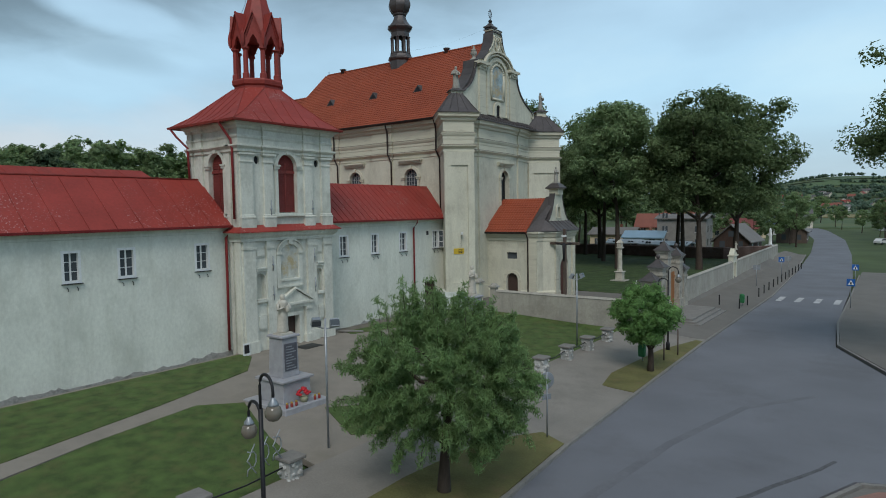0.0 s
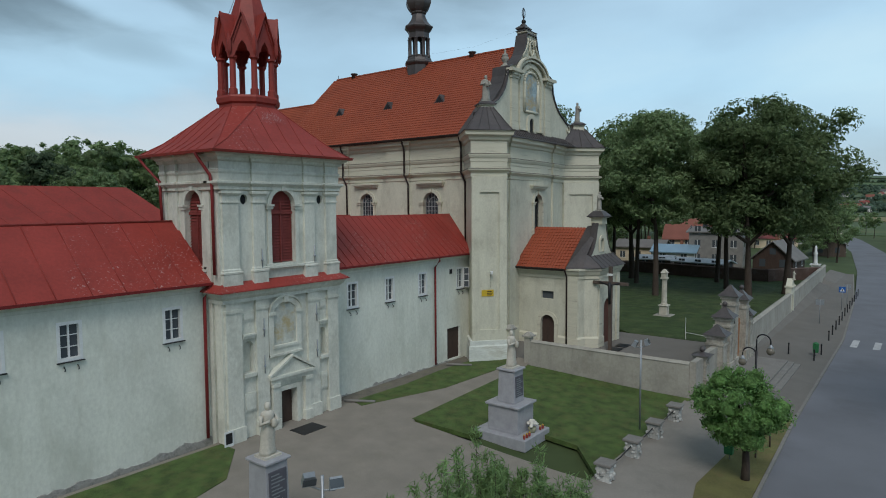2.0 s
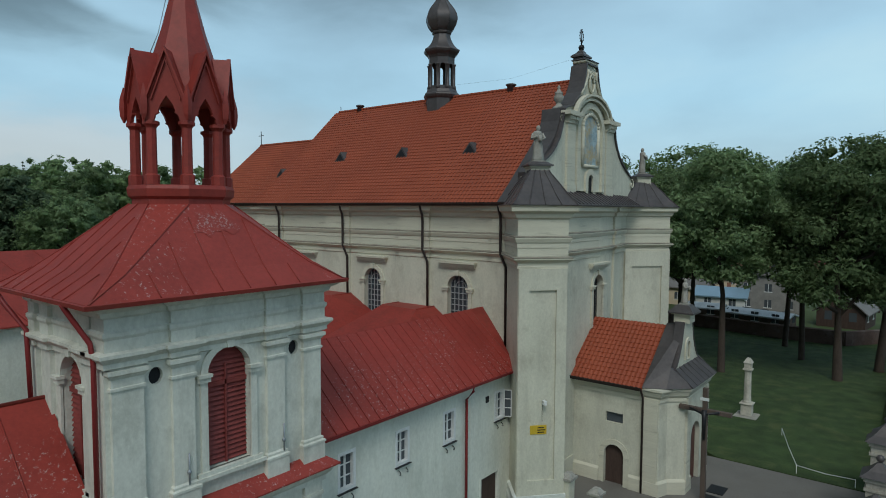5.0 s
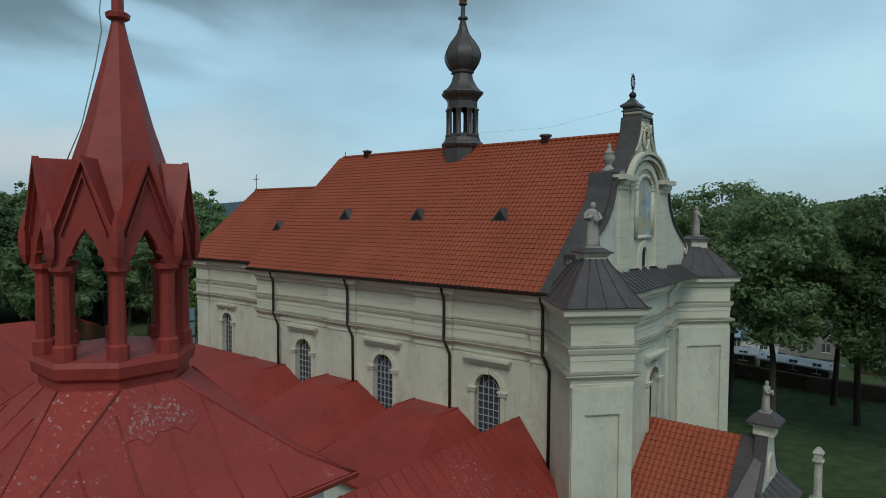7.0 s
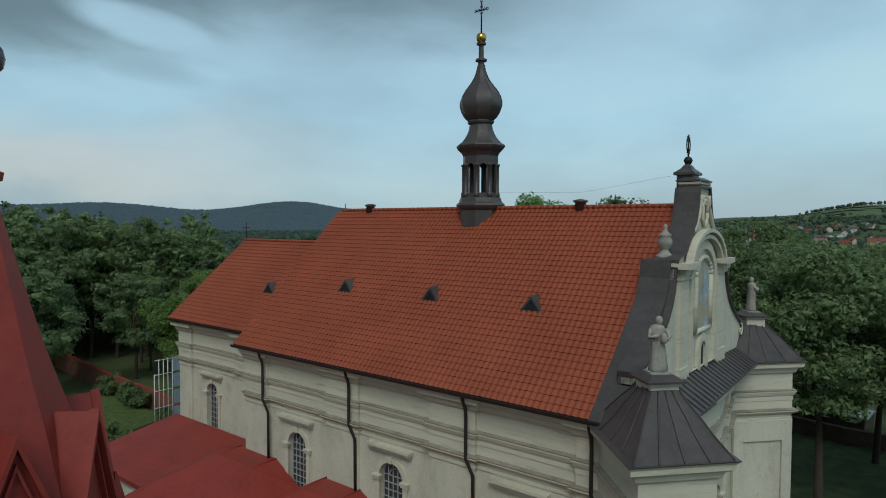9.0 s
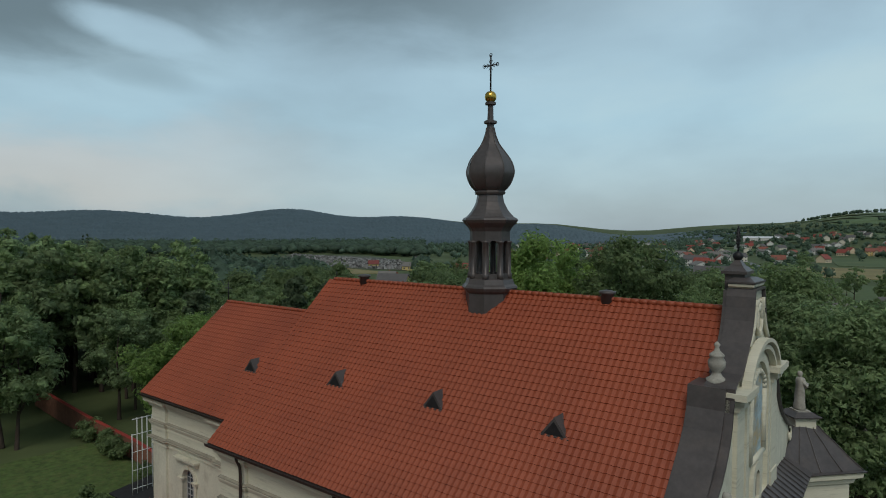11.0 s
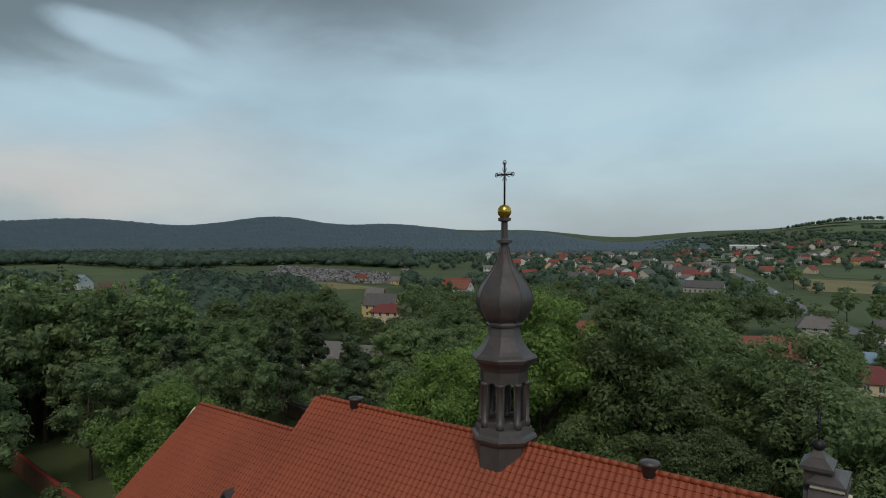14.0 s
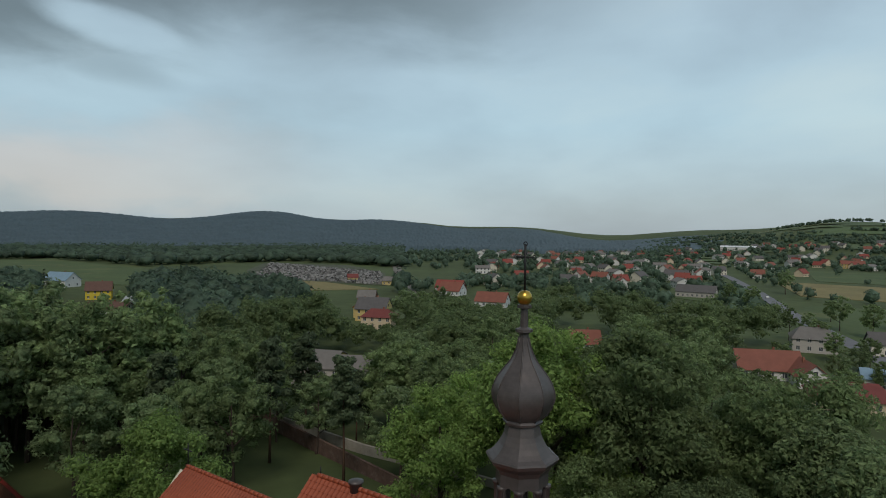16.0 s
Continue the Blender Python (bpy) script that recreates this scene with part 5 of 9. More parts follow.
def small_window(parent, fm, u0, u1, z0, z1, frame_w=0.05):
    """A white casement with six panes, a metal sill and two hooks below."""
    g = Shape()
    g.m = fm
    g.box(u0, u1, z0, z1, -0.22, -0.18)
    win = part("window", g, GLASS, parent)
    f = Shape()
    f.m = fm
    w = frame_w
    f.box(u0 - 0.09, u0 + w, z0 - 0.09, z1 + 0.09, -0.18, 0.02)
    f.box(u1 - w, u1 + 0.09, z0 - 0.09, z1 + 0.09, -0.18, 0.02)
    f.box(u0 + w, u1 - w, z1 - w, z1 + 0.09, -0.18, 0.02)
    f.box(u0 + w, u1 - w, z0 - 0.09, z0 + w, -0.18, 0.02)
    c = (u0 + u1) / 2
    f.box(c - 0.035, c + 0.035, z0 + w, z1 - w, -0.18, -0.1)
    for k in (1, 2):
        z = z0 + (z1 - z0) * k / 3
        f.box(u0 + w, u1 - w, z - 0.016, z + 0.016, -0.178, -0.12)
    part("window_frame", f, WHITEPAINT, win)
    s = Shape()
    s.m = fm
    s.box(u0 - 0.13, u1 + 0.13, z0 - 0.135, z0 - 0.1, -0.1, 0.13)
    part("window_sill", s, IRON, win)
    h = Shape()
    h.m = fm
    for u in (u0 + 0.15, u1 - 0.15):
        h.tube([(u, z0 - 0.3, 0.0), (u, z0 - 0.38, 0.12), (u, z0 - 0.48, 0.14), (u, z0 - 0.5, 0.06)], 0.022, 5)
    part("hook", h, IRON, win)


def wing_wall(parent, y0, y1, wins, doors=()):
    fm = face_m((-35.5, 0, 0), (0, 1))
    holes = [[(a, 5.8), (b, 5.8), (b, 7.35), (a, 7.35)] for a, b in wins] + [[(a, 0.3), (b, 0.3), (b, z), (a, z)] for a, b, z in doors]
    s = Shape().slab([(y0, -0.4), (y1, -0.4), (y1, 8.5), (y0, 8.5)], holes, fm, 0.8)
    part("wall", s, WHITEWASH, parent)
    for a, b in wins:
        small_window(parent, fm, a, b, 5.8, 7.35)
    for a, b, z in doors:
        d = part("door", Shape().box(-35.75, -35.68, a, b, 0.3, z), WOODM, parent, "dark wooden door")
        for u in (a - 0.12, b - 0.02):
            part("jamb", Shape().box(-35.7, -35.46, u, u + 0.14, 0.3, z + 0.12), WHITEWASH, d)
    part("cornice", Shape().sweep([(0, 8.0), (0.06, 8.02), (0.06, 8.15), (0.16, 8.3), (0.2, 8.45), (0, 8.5)], [(-35.5, y0), (-35.5, y1)]), WHITEWASH, parent)


wing_s = thing("monastery_wing", "long whitewashed monastery wing with a red metal roof", "monastery wing")
wing_wall(wing_s, -40, 24.4, [(21.9, 22.76), (17.2, 18.06), (14.3, 15.1), (9.9, 10.75), (5.5, 6.35), (1.0, 1.85), (-3.5, -2.65)])
bw = Shape().box(-41.8, -41.0, -40, 24.3, -0.4, 8.4)
part("wall", bw, WHITEWASH, wing_s)
seamed_slope("roof", [(-35.05, -40, 8.45), (-35.05, 24.35, 8.45), (-38.7, 24.35, 11.55), (-38.7, -40, 11.55)], FLAKED, wing_s, 44, "red painted sheet roof with flaking white patches")
seamed_slope("roof", [(-42.3, -40, 8.45), (-42.3, 24.35, 8.45), (-38.72, 24.35, 11.55), (-38.72, -40, 11.55)], REDROOF, wing_s, 40)
part("ridge_cap", Shape().tube([(-38.7, -40, 11.56), (-38.7, 24.3, 11.56)], 0.07, 6), REDROOF, wing_s)
part("gutter", Shape().extrude([(-35.02, -40, 8.46), (-34.9, -40, 8.36), (-34.88, -40, 8.5), (-34.92, -40, 8.5)], (0, 64.2, 0)), REDPIPE, wing_s)
part("downpipe", Shape().tube([(-34.95, 24.05, 8.38), (-34.95, 24.05, 8.2), (-35.3, 23.95, 7.7), (-35.36, 23.95, 0.4)], 0.085, 8), REDPIPE, wing_s, "red painted downpipe")
BARE = material("bare_footing", (0.31, 0.30, 0.275), 0.35, 2.0, 0.95, bump=0.6, bscale=8, stain=(0.20, 0.19, 0.165), stain_amt=0.7, stain_scale=2.0)


def worn_foot(y0, y1, parent, seed):
    """Bare footing with a ragged upper edge where the plaster has come off."""
    s, v = Shape(), []
    n = int((y1 - y0) / 0.13)
    for i in range(n + 1):
        y = y0 + (y1 - y0) * i / n
        h = 0.15 + 0.22 * noise.noise(Vector((y * 0.35, seed, 0))) + 0.16 * noise.noise(Vector((y * 1.7, seed, 3))) + 0.1 * noise.noise(Vector((y * 6.0, seed, 7)))
        g = ground_z(-35.3, y)
        out = 0.035 + 0.02 * noise.noise(Vector((y * 3.0, seed, 5)))
        v += [(-35.5 + 0.06, y, g - 0.3), (-35.5 + out, y, g + max(0.03, h)), (-35.53, y, g + max(0.03, h) + 0.015)]
    s.add(v, [(3 * i + k, 3 * i + 3 + k, 3 * i + 4 + k, 3 * i + 1 + k) for i in range(n) for k in (0, 1)])
    part("footing", s, BARE, parent, "bare grey footing below ragged plaster")


worn_foot(-40, 24.3, wing_s, 1.5)

wing_b = thing("monastery_block", "large rear monastery block with a tall red metal roof", "monastery wing")
part("wall", Shape().box(-78.5, -66.0, -60, 41.0, -1.2, 9.6), WHITEWASH, wing_b)
part("cornice", Shape().box(-66.0, -65.8, -60, 41.0, 9.1, 9.55), WHITEWASH, wing_b)
seamed_slope("roof", [(-65.4, -60, 9.6), (-65.4, 41.6, 9.6), (-72.2, 38.0, 14.35), (-72.2, -60, 14.35)], REDROOF, wing_b, 34, "red painted sheet roof")
seamed_slope("roof", [(-79.0, -60, 9.6), (-79.0, 41.6, 9.6), (-72.22, 38.0, 14.35), (-72.22, -60, 14.35)], REDROOF, wing_b, 34)
part("roof", Shape().add([(-65.4, 41.6, 9.6), (-79.0, 41.6, 9.6), (-72.2, 38.0, 14.35), (-65.4, 41.6, 9.5), (-79.0, 41.6, 9.5)], [(0, 1, 2), (0, 3, 4, 1)]), REDROOF, wing_b)
for y in (14.0, 2.0, -14.0):
    part("roof_vent", Shape().box(-67.9, -67.4, y - 0.4, y + 0.4, 11.6, 12.5), LOUVRE, wing_b)
wing_d = thing("monastery_link", "low red roofed link building behind the gate tower", "monastery wing")
part("wall", Shape().box(-66.0, -41.9, 17.0, 24.0, -0.6, 7.6), WHITEWASH, wing_d)
seamed_slope("roof", [(-66.0, 24.5, 7.6), (-41.0, 24.5, 7.6), (-41.0, 20.5, 10.4), (-66.0, 20.5, 10.4)], REDROOF, wing_d, 30, "red painted sheet roof")
seamed_slope("roof", [(-66.0, 16.5, 7.6), (-41.0, 16.5, 7.6), (-41.0, 20.48, 10.4), (-66.0, 20.48, 10.4)], REDROOF, wing_d, 30)

wing_c = thing("connecting_wing", "whitewashed wing between gate tower and church with a red metal roof", "monastery wing")
wing_wall(wing_c, 32.2, 47.9, [(34.1, 34.95), (37.65, 38.45), (41.2, 42.05), (45.85, 46.65)], [(44.5, 46.25, 2.75)])
seamed_slope("roof", [(-35.05, 32.3, 8.5), (-35.05, 47.6, 8.5), (-38.6, 47.6, 11.6), (-38.6, 32.3, 11.6)], FLAKED, wing_c, 24, "red painted sheet roof with flaking seams")
seamed_slope("roof", [(-35.05, 47.6, 8.5), (-36.4, 49.0, 8.8), (-38.6, 49.0, 11.6), (-38.6, 47.59, 11.6)], REDROOF, wing_c)
seamed_slope("roof", [(-40.6, 32.3, 10.0), (-40.6, 49.1, 10.0), (-38.62, 49.1, 11.6), (-38.62, 32.3, 11.6)], REDROOF, wing_c, 26)
part("wall", Shape().box(-42.5, -41.9, 32.2, 43.2, -0.4, 8.5), WHITEWASH, wing_c)
seamed_slope("roof", [(-42.6, 32.3, 8.6), (-42.6, 43.4, 8.6), (-40.58, 43.4, 10.05), (-40.58, 32.3, 10.05)], REDROOF, wing_c)
part("gutter", Shape().extrude([(-35.02, 32.4, 8.5), (-34.9, 32.4, 8.4), (-34.88, 32.4, 8.54), (-34.92, 32.4, 8.54)], (0, 15.1, 0)), REDPIPE, wing_c)
part("downpipe", Shape().tube([(-34.95, 43.0, 8.42), (-34.95, 43.0, 8.2), (-35.36, 42.95, 7.7), (-35.36, 42.95, 0.3)], 0.075, 8), REDPIPE, wing_c, "red painted downpipe")
leaf = Shape()
leaf.m = face_m((-35.47, 46.72, 0), (0.86, 0.5))
leaf.box(0, 0.05, 5.78, 7.37, -0.02, 0.02).box(0.4, 0.45, 5.78, 7.37, -0.02, 0.02)
for z in (5.78, 6.29, 6.81, 7.32):
    leaf.box(0.05, 0.4, z, z + 0.05, -0.019, 0.019)
casement = part("open_casement", leaf, WHITEPAINT, wing_c, "white casement leaf standing open")
pane = Shape()
pane.m = face_m((-35.47, 46.72, 0), (0.86, 0.5))
part("pane", pane.box(0.05, 0.4, 5.83, 7.32, -0.004, 0.004), GLASS, casement)
part("vent_grille", Shape().box(-35.52, -35.47, 44.9, 45.2, 7.0, 7.35), IRON, wing_c)


def chapel(x0, xa, xb, x1, zt, zv, parent):
    """A hipped chapel roof against the nave wall, with a flat-topped cross section."""
    y1, y0, yh = 49.15, 42.4, 47.3
    V = [(x0, y1, zv), (xa, y1, zt), (xb, y1, zt), (x1, y1, zv), (x0, y0, zv - 1.2), (xa, yh, zt), (xb, yh, zt), (x1, y0, zv - 1.2)]
    s = Shape().add(V + [(x, y, z - 0.15) for x, y, z in V], [(0, 1, 5, 4), (1, 2, 6, 5), (2, 3, 7, 6), (4, 5, 6, 7), (4, 7, 15, 12), (0, 4, 12, 8), (3, 11, 15, 7)])
    part("roof", s, REDROOF, parent, "red painted sheet roof")
    for x in (xa, xb):
        part("ridge_cap", Shape().tube([(x, y1, zt), (x, yh, zt)], 0.05, 5), REDROOF, parent)
    part("wall", Shape().box(x0 + 0.1, x1 - 0.1, y0 + 0.4, 49.0, -0.4, zv - 1.25), WHITEWASH, parent)


worn_foot(32.4, 45.0, wing_c, 4.5)
chapels = thing("side_chapels", "row of low chapels with red sheet roofs against the nave", "chapel row")
chapel(-40.7, -42.7, -45.8, -48.05, 11.2, 9.9, chapels)
chapel(-48.05, -50.8, -53.5, -55.75, 11.4, 10.0, chapels)
chapel(-55.75, -58.2, -61.8, -65.5, 11.35, 10.05, chapels)
part("roof", Shape().add([(-75.0, 51.8, 10.3), (-61.5, 51.8, 10.3), (-61.5, 44.5, 9.0), (-75.0, 44.5, 9.0), (-75.0, 51.8, 9.9), (-61.5, 51.8, 9.9), (-61.5, 44.5, 8.7), (-75.0, 44.5, 8.7)], [(0, 3, 2, 1), (3, 7, 6, 2), (0, 4, 7, 3), (4, 5, 6, 7)]), REDROOF, chapels, "low red sheet roof beside the chancel")
part("wall", Shape().box(-74.6, -61.6, 45.0, 52, -0.4, 8.8), WHITEWASH, chapels)
part("downpipe_shed", Shape().prism([(-62.3, 50.9), (-61.5, 50.9), (-61.5, 51.9), (-62.3, 51.9)], 11.9, 12.9, 0.3), REDROOF, chapels)

# ---- gate tower ----
tower = thing("gate_tower", "plastered gate tower with a red roof lantern and spire", "tower")
TX0, TX1, TY0, TY1 = -39.8, -34.3, 24.4, 32.0
fm_t = face_m((TX1, 0, 0), (0, 1))
fm_l = face_m((0, TY0, 0), (1, 0))
PIL_LOW = ((24.4, 25.32), (26.2, 26.95), (29.7, 30.5), (31.2, 32.0))
niche_l, niche_r = arch(25.42, 26.1, 3.6, 4.95), arch(30.58, 31.12, 3.6, 4.95)
low = Shape().slab([(TY0, -0.5), (TY1, -0.5), (TY1, 8), (TY0, 8)], [[(27.75, 0.1), (28.82, 0.1), (28.82, 2.15), (27.75, 2.15)], niche_l, niche_r], fm_t, 0.7)
part("wall", low, TOWERWALL, tower)
up = Shape().slab([(TY0, 8), (TY1, 8), (TY1, 15), (TY0, 15)], [arch(27.4, 29.0, 9.25, 12.4)] + [[(c + 0.22 * math.cos(a), 12.7 + 0.27 * math.sin(a)) for a in [2 * math.pi * i / 14 for i in range(14)]] for c in (25.75, 30.85)], fm_t, 0.7)
part("wall", up, TOWERWALL, tower)
sl = Shape().slab([(TX0, -0.5), (TX1 - 0.7, -0.5), (TX1 - 0.7, 15), (TX0, 15)], [arch(-37.55, -35.95, 9.25, 12.4)], fm_l, 0.7)
sl.slab([(TX0, -0.5), (TX1 - 0.7, -0.5), (TX1 - 0.7, 15), (TX0, 15)], [], face_m((0, TY1 - 0.7, 0), (1, 0)) @ Matrix.Translation((0, 0, -0.0)), 0.7)
part("wall", sl, TOWERWALL, tower)
part("wall", Shape().box(TX0, TX0 + 0.5, TY0 + 0.7, TY1 - 0.7, -0.5, 15), TOWERWALL, tower)
part("wall", Shape().box(TX0 + 0.3, TX1 - 0.72, TY1 - 0.72, TY1 - 0.02, -0.5, 15), TOWERWALL, tower)
for c in (niche_l, niche_r):
    part("niche_back", Shape().slab(c, [], fm_t @ Matrix.Translation((0, 0, -0.35)), 0.05), TOWERWALL, tower)
for a, b in PIL_LOW:
    s = Shape().box(TX1 - 0.1, TX1 + 0.16, a, b, -0.3, 7.5)
    s.box(TX1 - 0.1, TX1 + 0.26, a - 0.05, b + 0.05, -0.3, 0.9)
    s.box(TX1 - 0.1, TX1 + 0.22, a - 0.04, b + 0.04, 6.9, 7.05)
    part("pilaster", s, TOWERWALL, tower)
for a, b in ((-39.8, -39.3), (-38.75, -38.15), (-35.75, -35.1), (-34.9, -34.3)):
    part("pilaster", Shape().box(a, b, TY0 - 0.14, TY0 + 0.1, -0.3, 7.5), TOWERWALL, tower)
    s = Shape().box(a, b, TY0 - 0.14, TY0 + 0.1, 8.3, 13.2)
    part("pilaster", s, TOWERWALL, tower)
lowpath = [(TX0, TY0 - 0.14), (TX1 + 0.16, TY0 - 0.14), (TX1 + 0.16, TY1 + 0.1), (TX0, TY1 + 0.1)]
part("cornice", Shape().sweep([(-0.1, 7.4), (0.05, 7.42), (0.05, 7.6), (0.2, 7.75), (0.3, 7.95), (0.36, 8.0), (-0.1, 8.05)], lowpath), TOWERWALL, tower)
part("skirt_roof", Shape().sweep([(-0.2, 8.42), (0.46, 8.0), (0.46, 8.06), (-0.2, 8.5)], lowpath), FLAKED, tower, "red metal skirt roof with flaking paint")
UPP = ((24.4, 25.32), (26.2, 26.92), (29.62, 30.35), (31.2, 32.0))
for a, b in UPP:
    s = Shape().box(TX1 - 0.1, TX1 + 0.14, a, b, 8.3, 13.2)
    pil = part("pilaster", s, TOWERWALL, tower)
    part("pedestal", Shape().sweep([(-0.03, 8.3), (0.1, 8.3), (0.1, 8.9), (0.13, 8.92), (0.13, 9.0), (0.06, 9.04), (0.06, 9.12), (-0.03, 9.2)], [(TX1 - 0.1, a), (TX1 + 0.14, a), (TX1 + 0.14, b), (TX1 - 0.1, b)]), TOWERWALL, pil)
    part("capital", Shape().sweep([(-0.03, 12.5), (0.05, 12.52), (0.05, 12.6), (0.012, 12.62), (0.012, 12.85), (0.08, 12.95), (0.14, 13.0), (0.14, 13.12), (-0.03, 13.14)], [(TX1 - 0.1, a), (TX1 + 0.14, a), (TX1 + 0.14, b), (TX1 - 0.1, b)]), TOWERWALL, pil)


def tower_path(d):
    f = []
    for a, b in UPP:
        f += [(TX1, a), (TX1 + d, a), (TX1 + d, b), (TX1, b)]
    f = f[1:-1]
    left = [(TX0, TY0 - d), (-39.3, TY0 - d), (-39.3, TY0), (-38.75, TY0), (-38.75, TY0 - d), (-38.15, TY0 - d), (-38.15, TY0), (-35.75, TY0), (-35.75, TY0 - d), (-35.1, TY0 - d), (-35.1, TY0), (-34.9, TY0), (-34.9, TY0 - d), (TX1 + d, TY0 - d)]
    return left + f[1:-1] + [(TX1 + d, TY1 + d), (TX0, TY1 + d)]


TENT = [(0, 13.15), (0.1, 13.2), (0.1, 13.35), (0.26, 13.52), (0.26, 13.62), (0.04, 13.66), (0.04, 14.0), (0.1, 14.1), (0.1, 14.2), (0.03, 14.25), (0.03, 14.6), (0.16, 14.68), (0.2, 14.8), (0.42, 14.92), (0.45, 15.02), (-0.1, 15.05)]
part("entablature", Shape().sweep(TENT, tower_path(0.14)), TOWERWALL, tower, "moulded plaster cornice")
for fm, a, b in ((fm_t, 27.4, 29.0), (fm_l, -37.55, -35.95)):
    surround(tower, fm, a, b, 9.25, 12.4, TOWERWALL, w=0.24, out=0.08)
    s = Shape()
    s.m = fm
    s.box(a - 0.5, b + 0.5, 9.0, 9.12, -0.1, 0.22)
    s.box(a - 0.42, b + 0.42, 9.12, 9.25, -0.1, 0.14)
    part("sill", s, TOWERWALL, tower)
    lv = Shape()
    lv.m = fm
    c, r = (a + b) / 2, (b - a) / 2
    n = 24
    for i in range(n):
        z = 9.3 + i * (3.9 / n)
        hw = r if z < 12.4 else math.sqrt(max(0, r * r - (z + 0.1 - 12.4) ** 2))
        if hw > 0.15:
            lv.add([(c - hw, z, -0.22), (c + hw, z, -0.22), (c + hw, z + 0.19, -0.34), (c - hw, z + 0.19, -0.34), (c - hw, z, -0.25), (c + hw, z, -0.25), (c + hw, z + 0.19, -0.37), (c - hw, z + 0.19, -0.37)], [(0, 1, 2, 3), (7, 6, 5, 4), (0, 4, 5, 1), (3, 2, 6, 7)])
    lv.box(c - 0.03, c + 0.03, 9.25, 12.6, -0.24, -0.18)
    lv.box(a, b, 11.9, 12.05, -0.24, -0.18)
    part("louvre_shutter", lv, LOUVRE, tower, "dark red wooden louvres")
# added black discs paint the unlit inside of the round holes
for c in (25.75, 30.85):
    part("oculus", Shape().slab([(c + 0.25 * math.cos(2 * math.pi * i / 14), 12.7 + 0.3 * math.sin(2 * math.pi * i / 14)) for i in range(14)], [], fm_t @ Matrix.Translation((0, 0, -0.16)), 0.05), MATS["dark_void"], tower)
# added black box, paints the unlit room behind the louvres
part("inner_dark", Shape().box(TX0 + 0.6, TX1 - 0.75, TY0 + 0.75, TY1 - 0.75, 9, 14.5), MATS["dark_void"], tower)
# painting, pediment, door
MURAL2 = material("gate_mural", (0.46, 0.47, 0.42), 0.25, 1.8, 0.8, bump=0.05, bscale=5, stain=(0.43, 0.33, 0.15), stain_amt=0.85, stain_scale=1.0, lo=0.46, hi=0.62)
m2 = Shape().slab(arch(27.32, 28.88, 4.75, 6.5, 0.6, 10), [], fm_t @ Matrix.Translation((0, 0, 0.05)), 0.06)
mur2 = part("mural", m2, MURAL2, tower, "faded wall painting in an arched frame")
s = Shape().slab(arch(27.0, 29.2, 4.2, 6.5, 0.9, 10), [arch(27.32, 28.88, 4.75, 6.5, 0.6, 10)], fm_t @ Matrix.Translation((0, 0, 0.16)), 0.18)
s.m = fm_t
s.box(26.97, 27.4, 6.45, 6.62, 0, 0.24).box(28.8, 29.23, 6.45, 6.62, 0, 0.24)
s.box(27.25, 28.95, 4.62, 4.76, 0, 0.24)
s.box(27.0, 29.2, 4.18, 4.3, 0, 0.22)
for k in range(12):
    a, b = math.pi * k / 12, math.pi * (k + 1) / 12
    s.extrude([(28.1 + 1.1 * math.cos(t), 6.5 + r * math.sin(t), 0.16) for t, r in ((a, 0.9), (b, 0.9), (b, 1.02), (a, 1.02))], (0, 0, 0.1))
s.box(27.97, 28.23, 7.1, 7.42, 0, 0.28)
part("frame", s, TOWERWALL, mur2)
portal = Shape()
portal.m = fm_t
portal.box(27.5, 27.75, 0.1, 2.15, 0, 0.12).box(28.82, 29.07, 0.1, 2.15, 0, 0.12).box(27.5, 29.07, 2.15, 2.4, 0, 0.14)
portal = part("portal", portal, TOWERWALL, tower, "pedimented stone portal")
s = Shape()
s.m = fm_t
s.extrude([(27.0, 3.1, 0.0), (29.85, 3.1, 0.0), (28.43, 3.95, 0.0)], (0, 0, 0.22))
for a, b in (((26.85, 3.08), (28.43, 4.0)), ((28.43, 4.0), (30.0, 3.08))):
    s.extrude([(a[0], a[1], 0), (b[0], b[1], 0), (b[0], b[1] + 0.14, 0), (a[0], a[1] + 0.14, 0)], (0, 0, 0.38))
s.box(26.9, 29.95, 2.95, 3.1, 0, 0.4)
s.box(27.0, 29.85, 2.7, 2.95, 0, 0.26)
part("pediment", s, TOWERWALL, portal)
for u in (27.1, 29.35):
    s = Shape()
    s.m = fm_t
    s.box(u, u + 0.4, 0.0, 2.7, 0, 0.24)
    s.box(u - 0.06, u + 0.46, 0.0, 0.7, 0, 0.32)
    s.box(u - 0.05, u + 0.45, 2.5, 2.7, 0, 0.34)
    part("portal_column", s, TOWERWALL, portal)
part("door", Shape().box(TX1 - 0.45, TX1 - 0.38, 27.75, 28.82, 0.1, 2.15), WOODM, portal, "dark wooden gate door")
for u0, u1 in ((25.38, 26.14), (30.55, 31.15)):
    for z0, z1, o in ((3.4, 3.6, 0.2), (5.45, 5.6, 0.16), (5.6, 5.68, 0.22), (6.35, 6.85, 0.05), (1.55, 2.55, 0.08)):
        s = Shape()
        s.m = fm_t
        s.box(u0, u1, z0, z1, -0.02, o)
        if z1 - z0 > 0.4:
            s.box(u0 + 0.1, u1 - 0.1, z0 + 0.1, z1 - 0.1, -0.02, o + 0.04)
        part("wall_panel", s, TOWERWALL, tower)
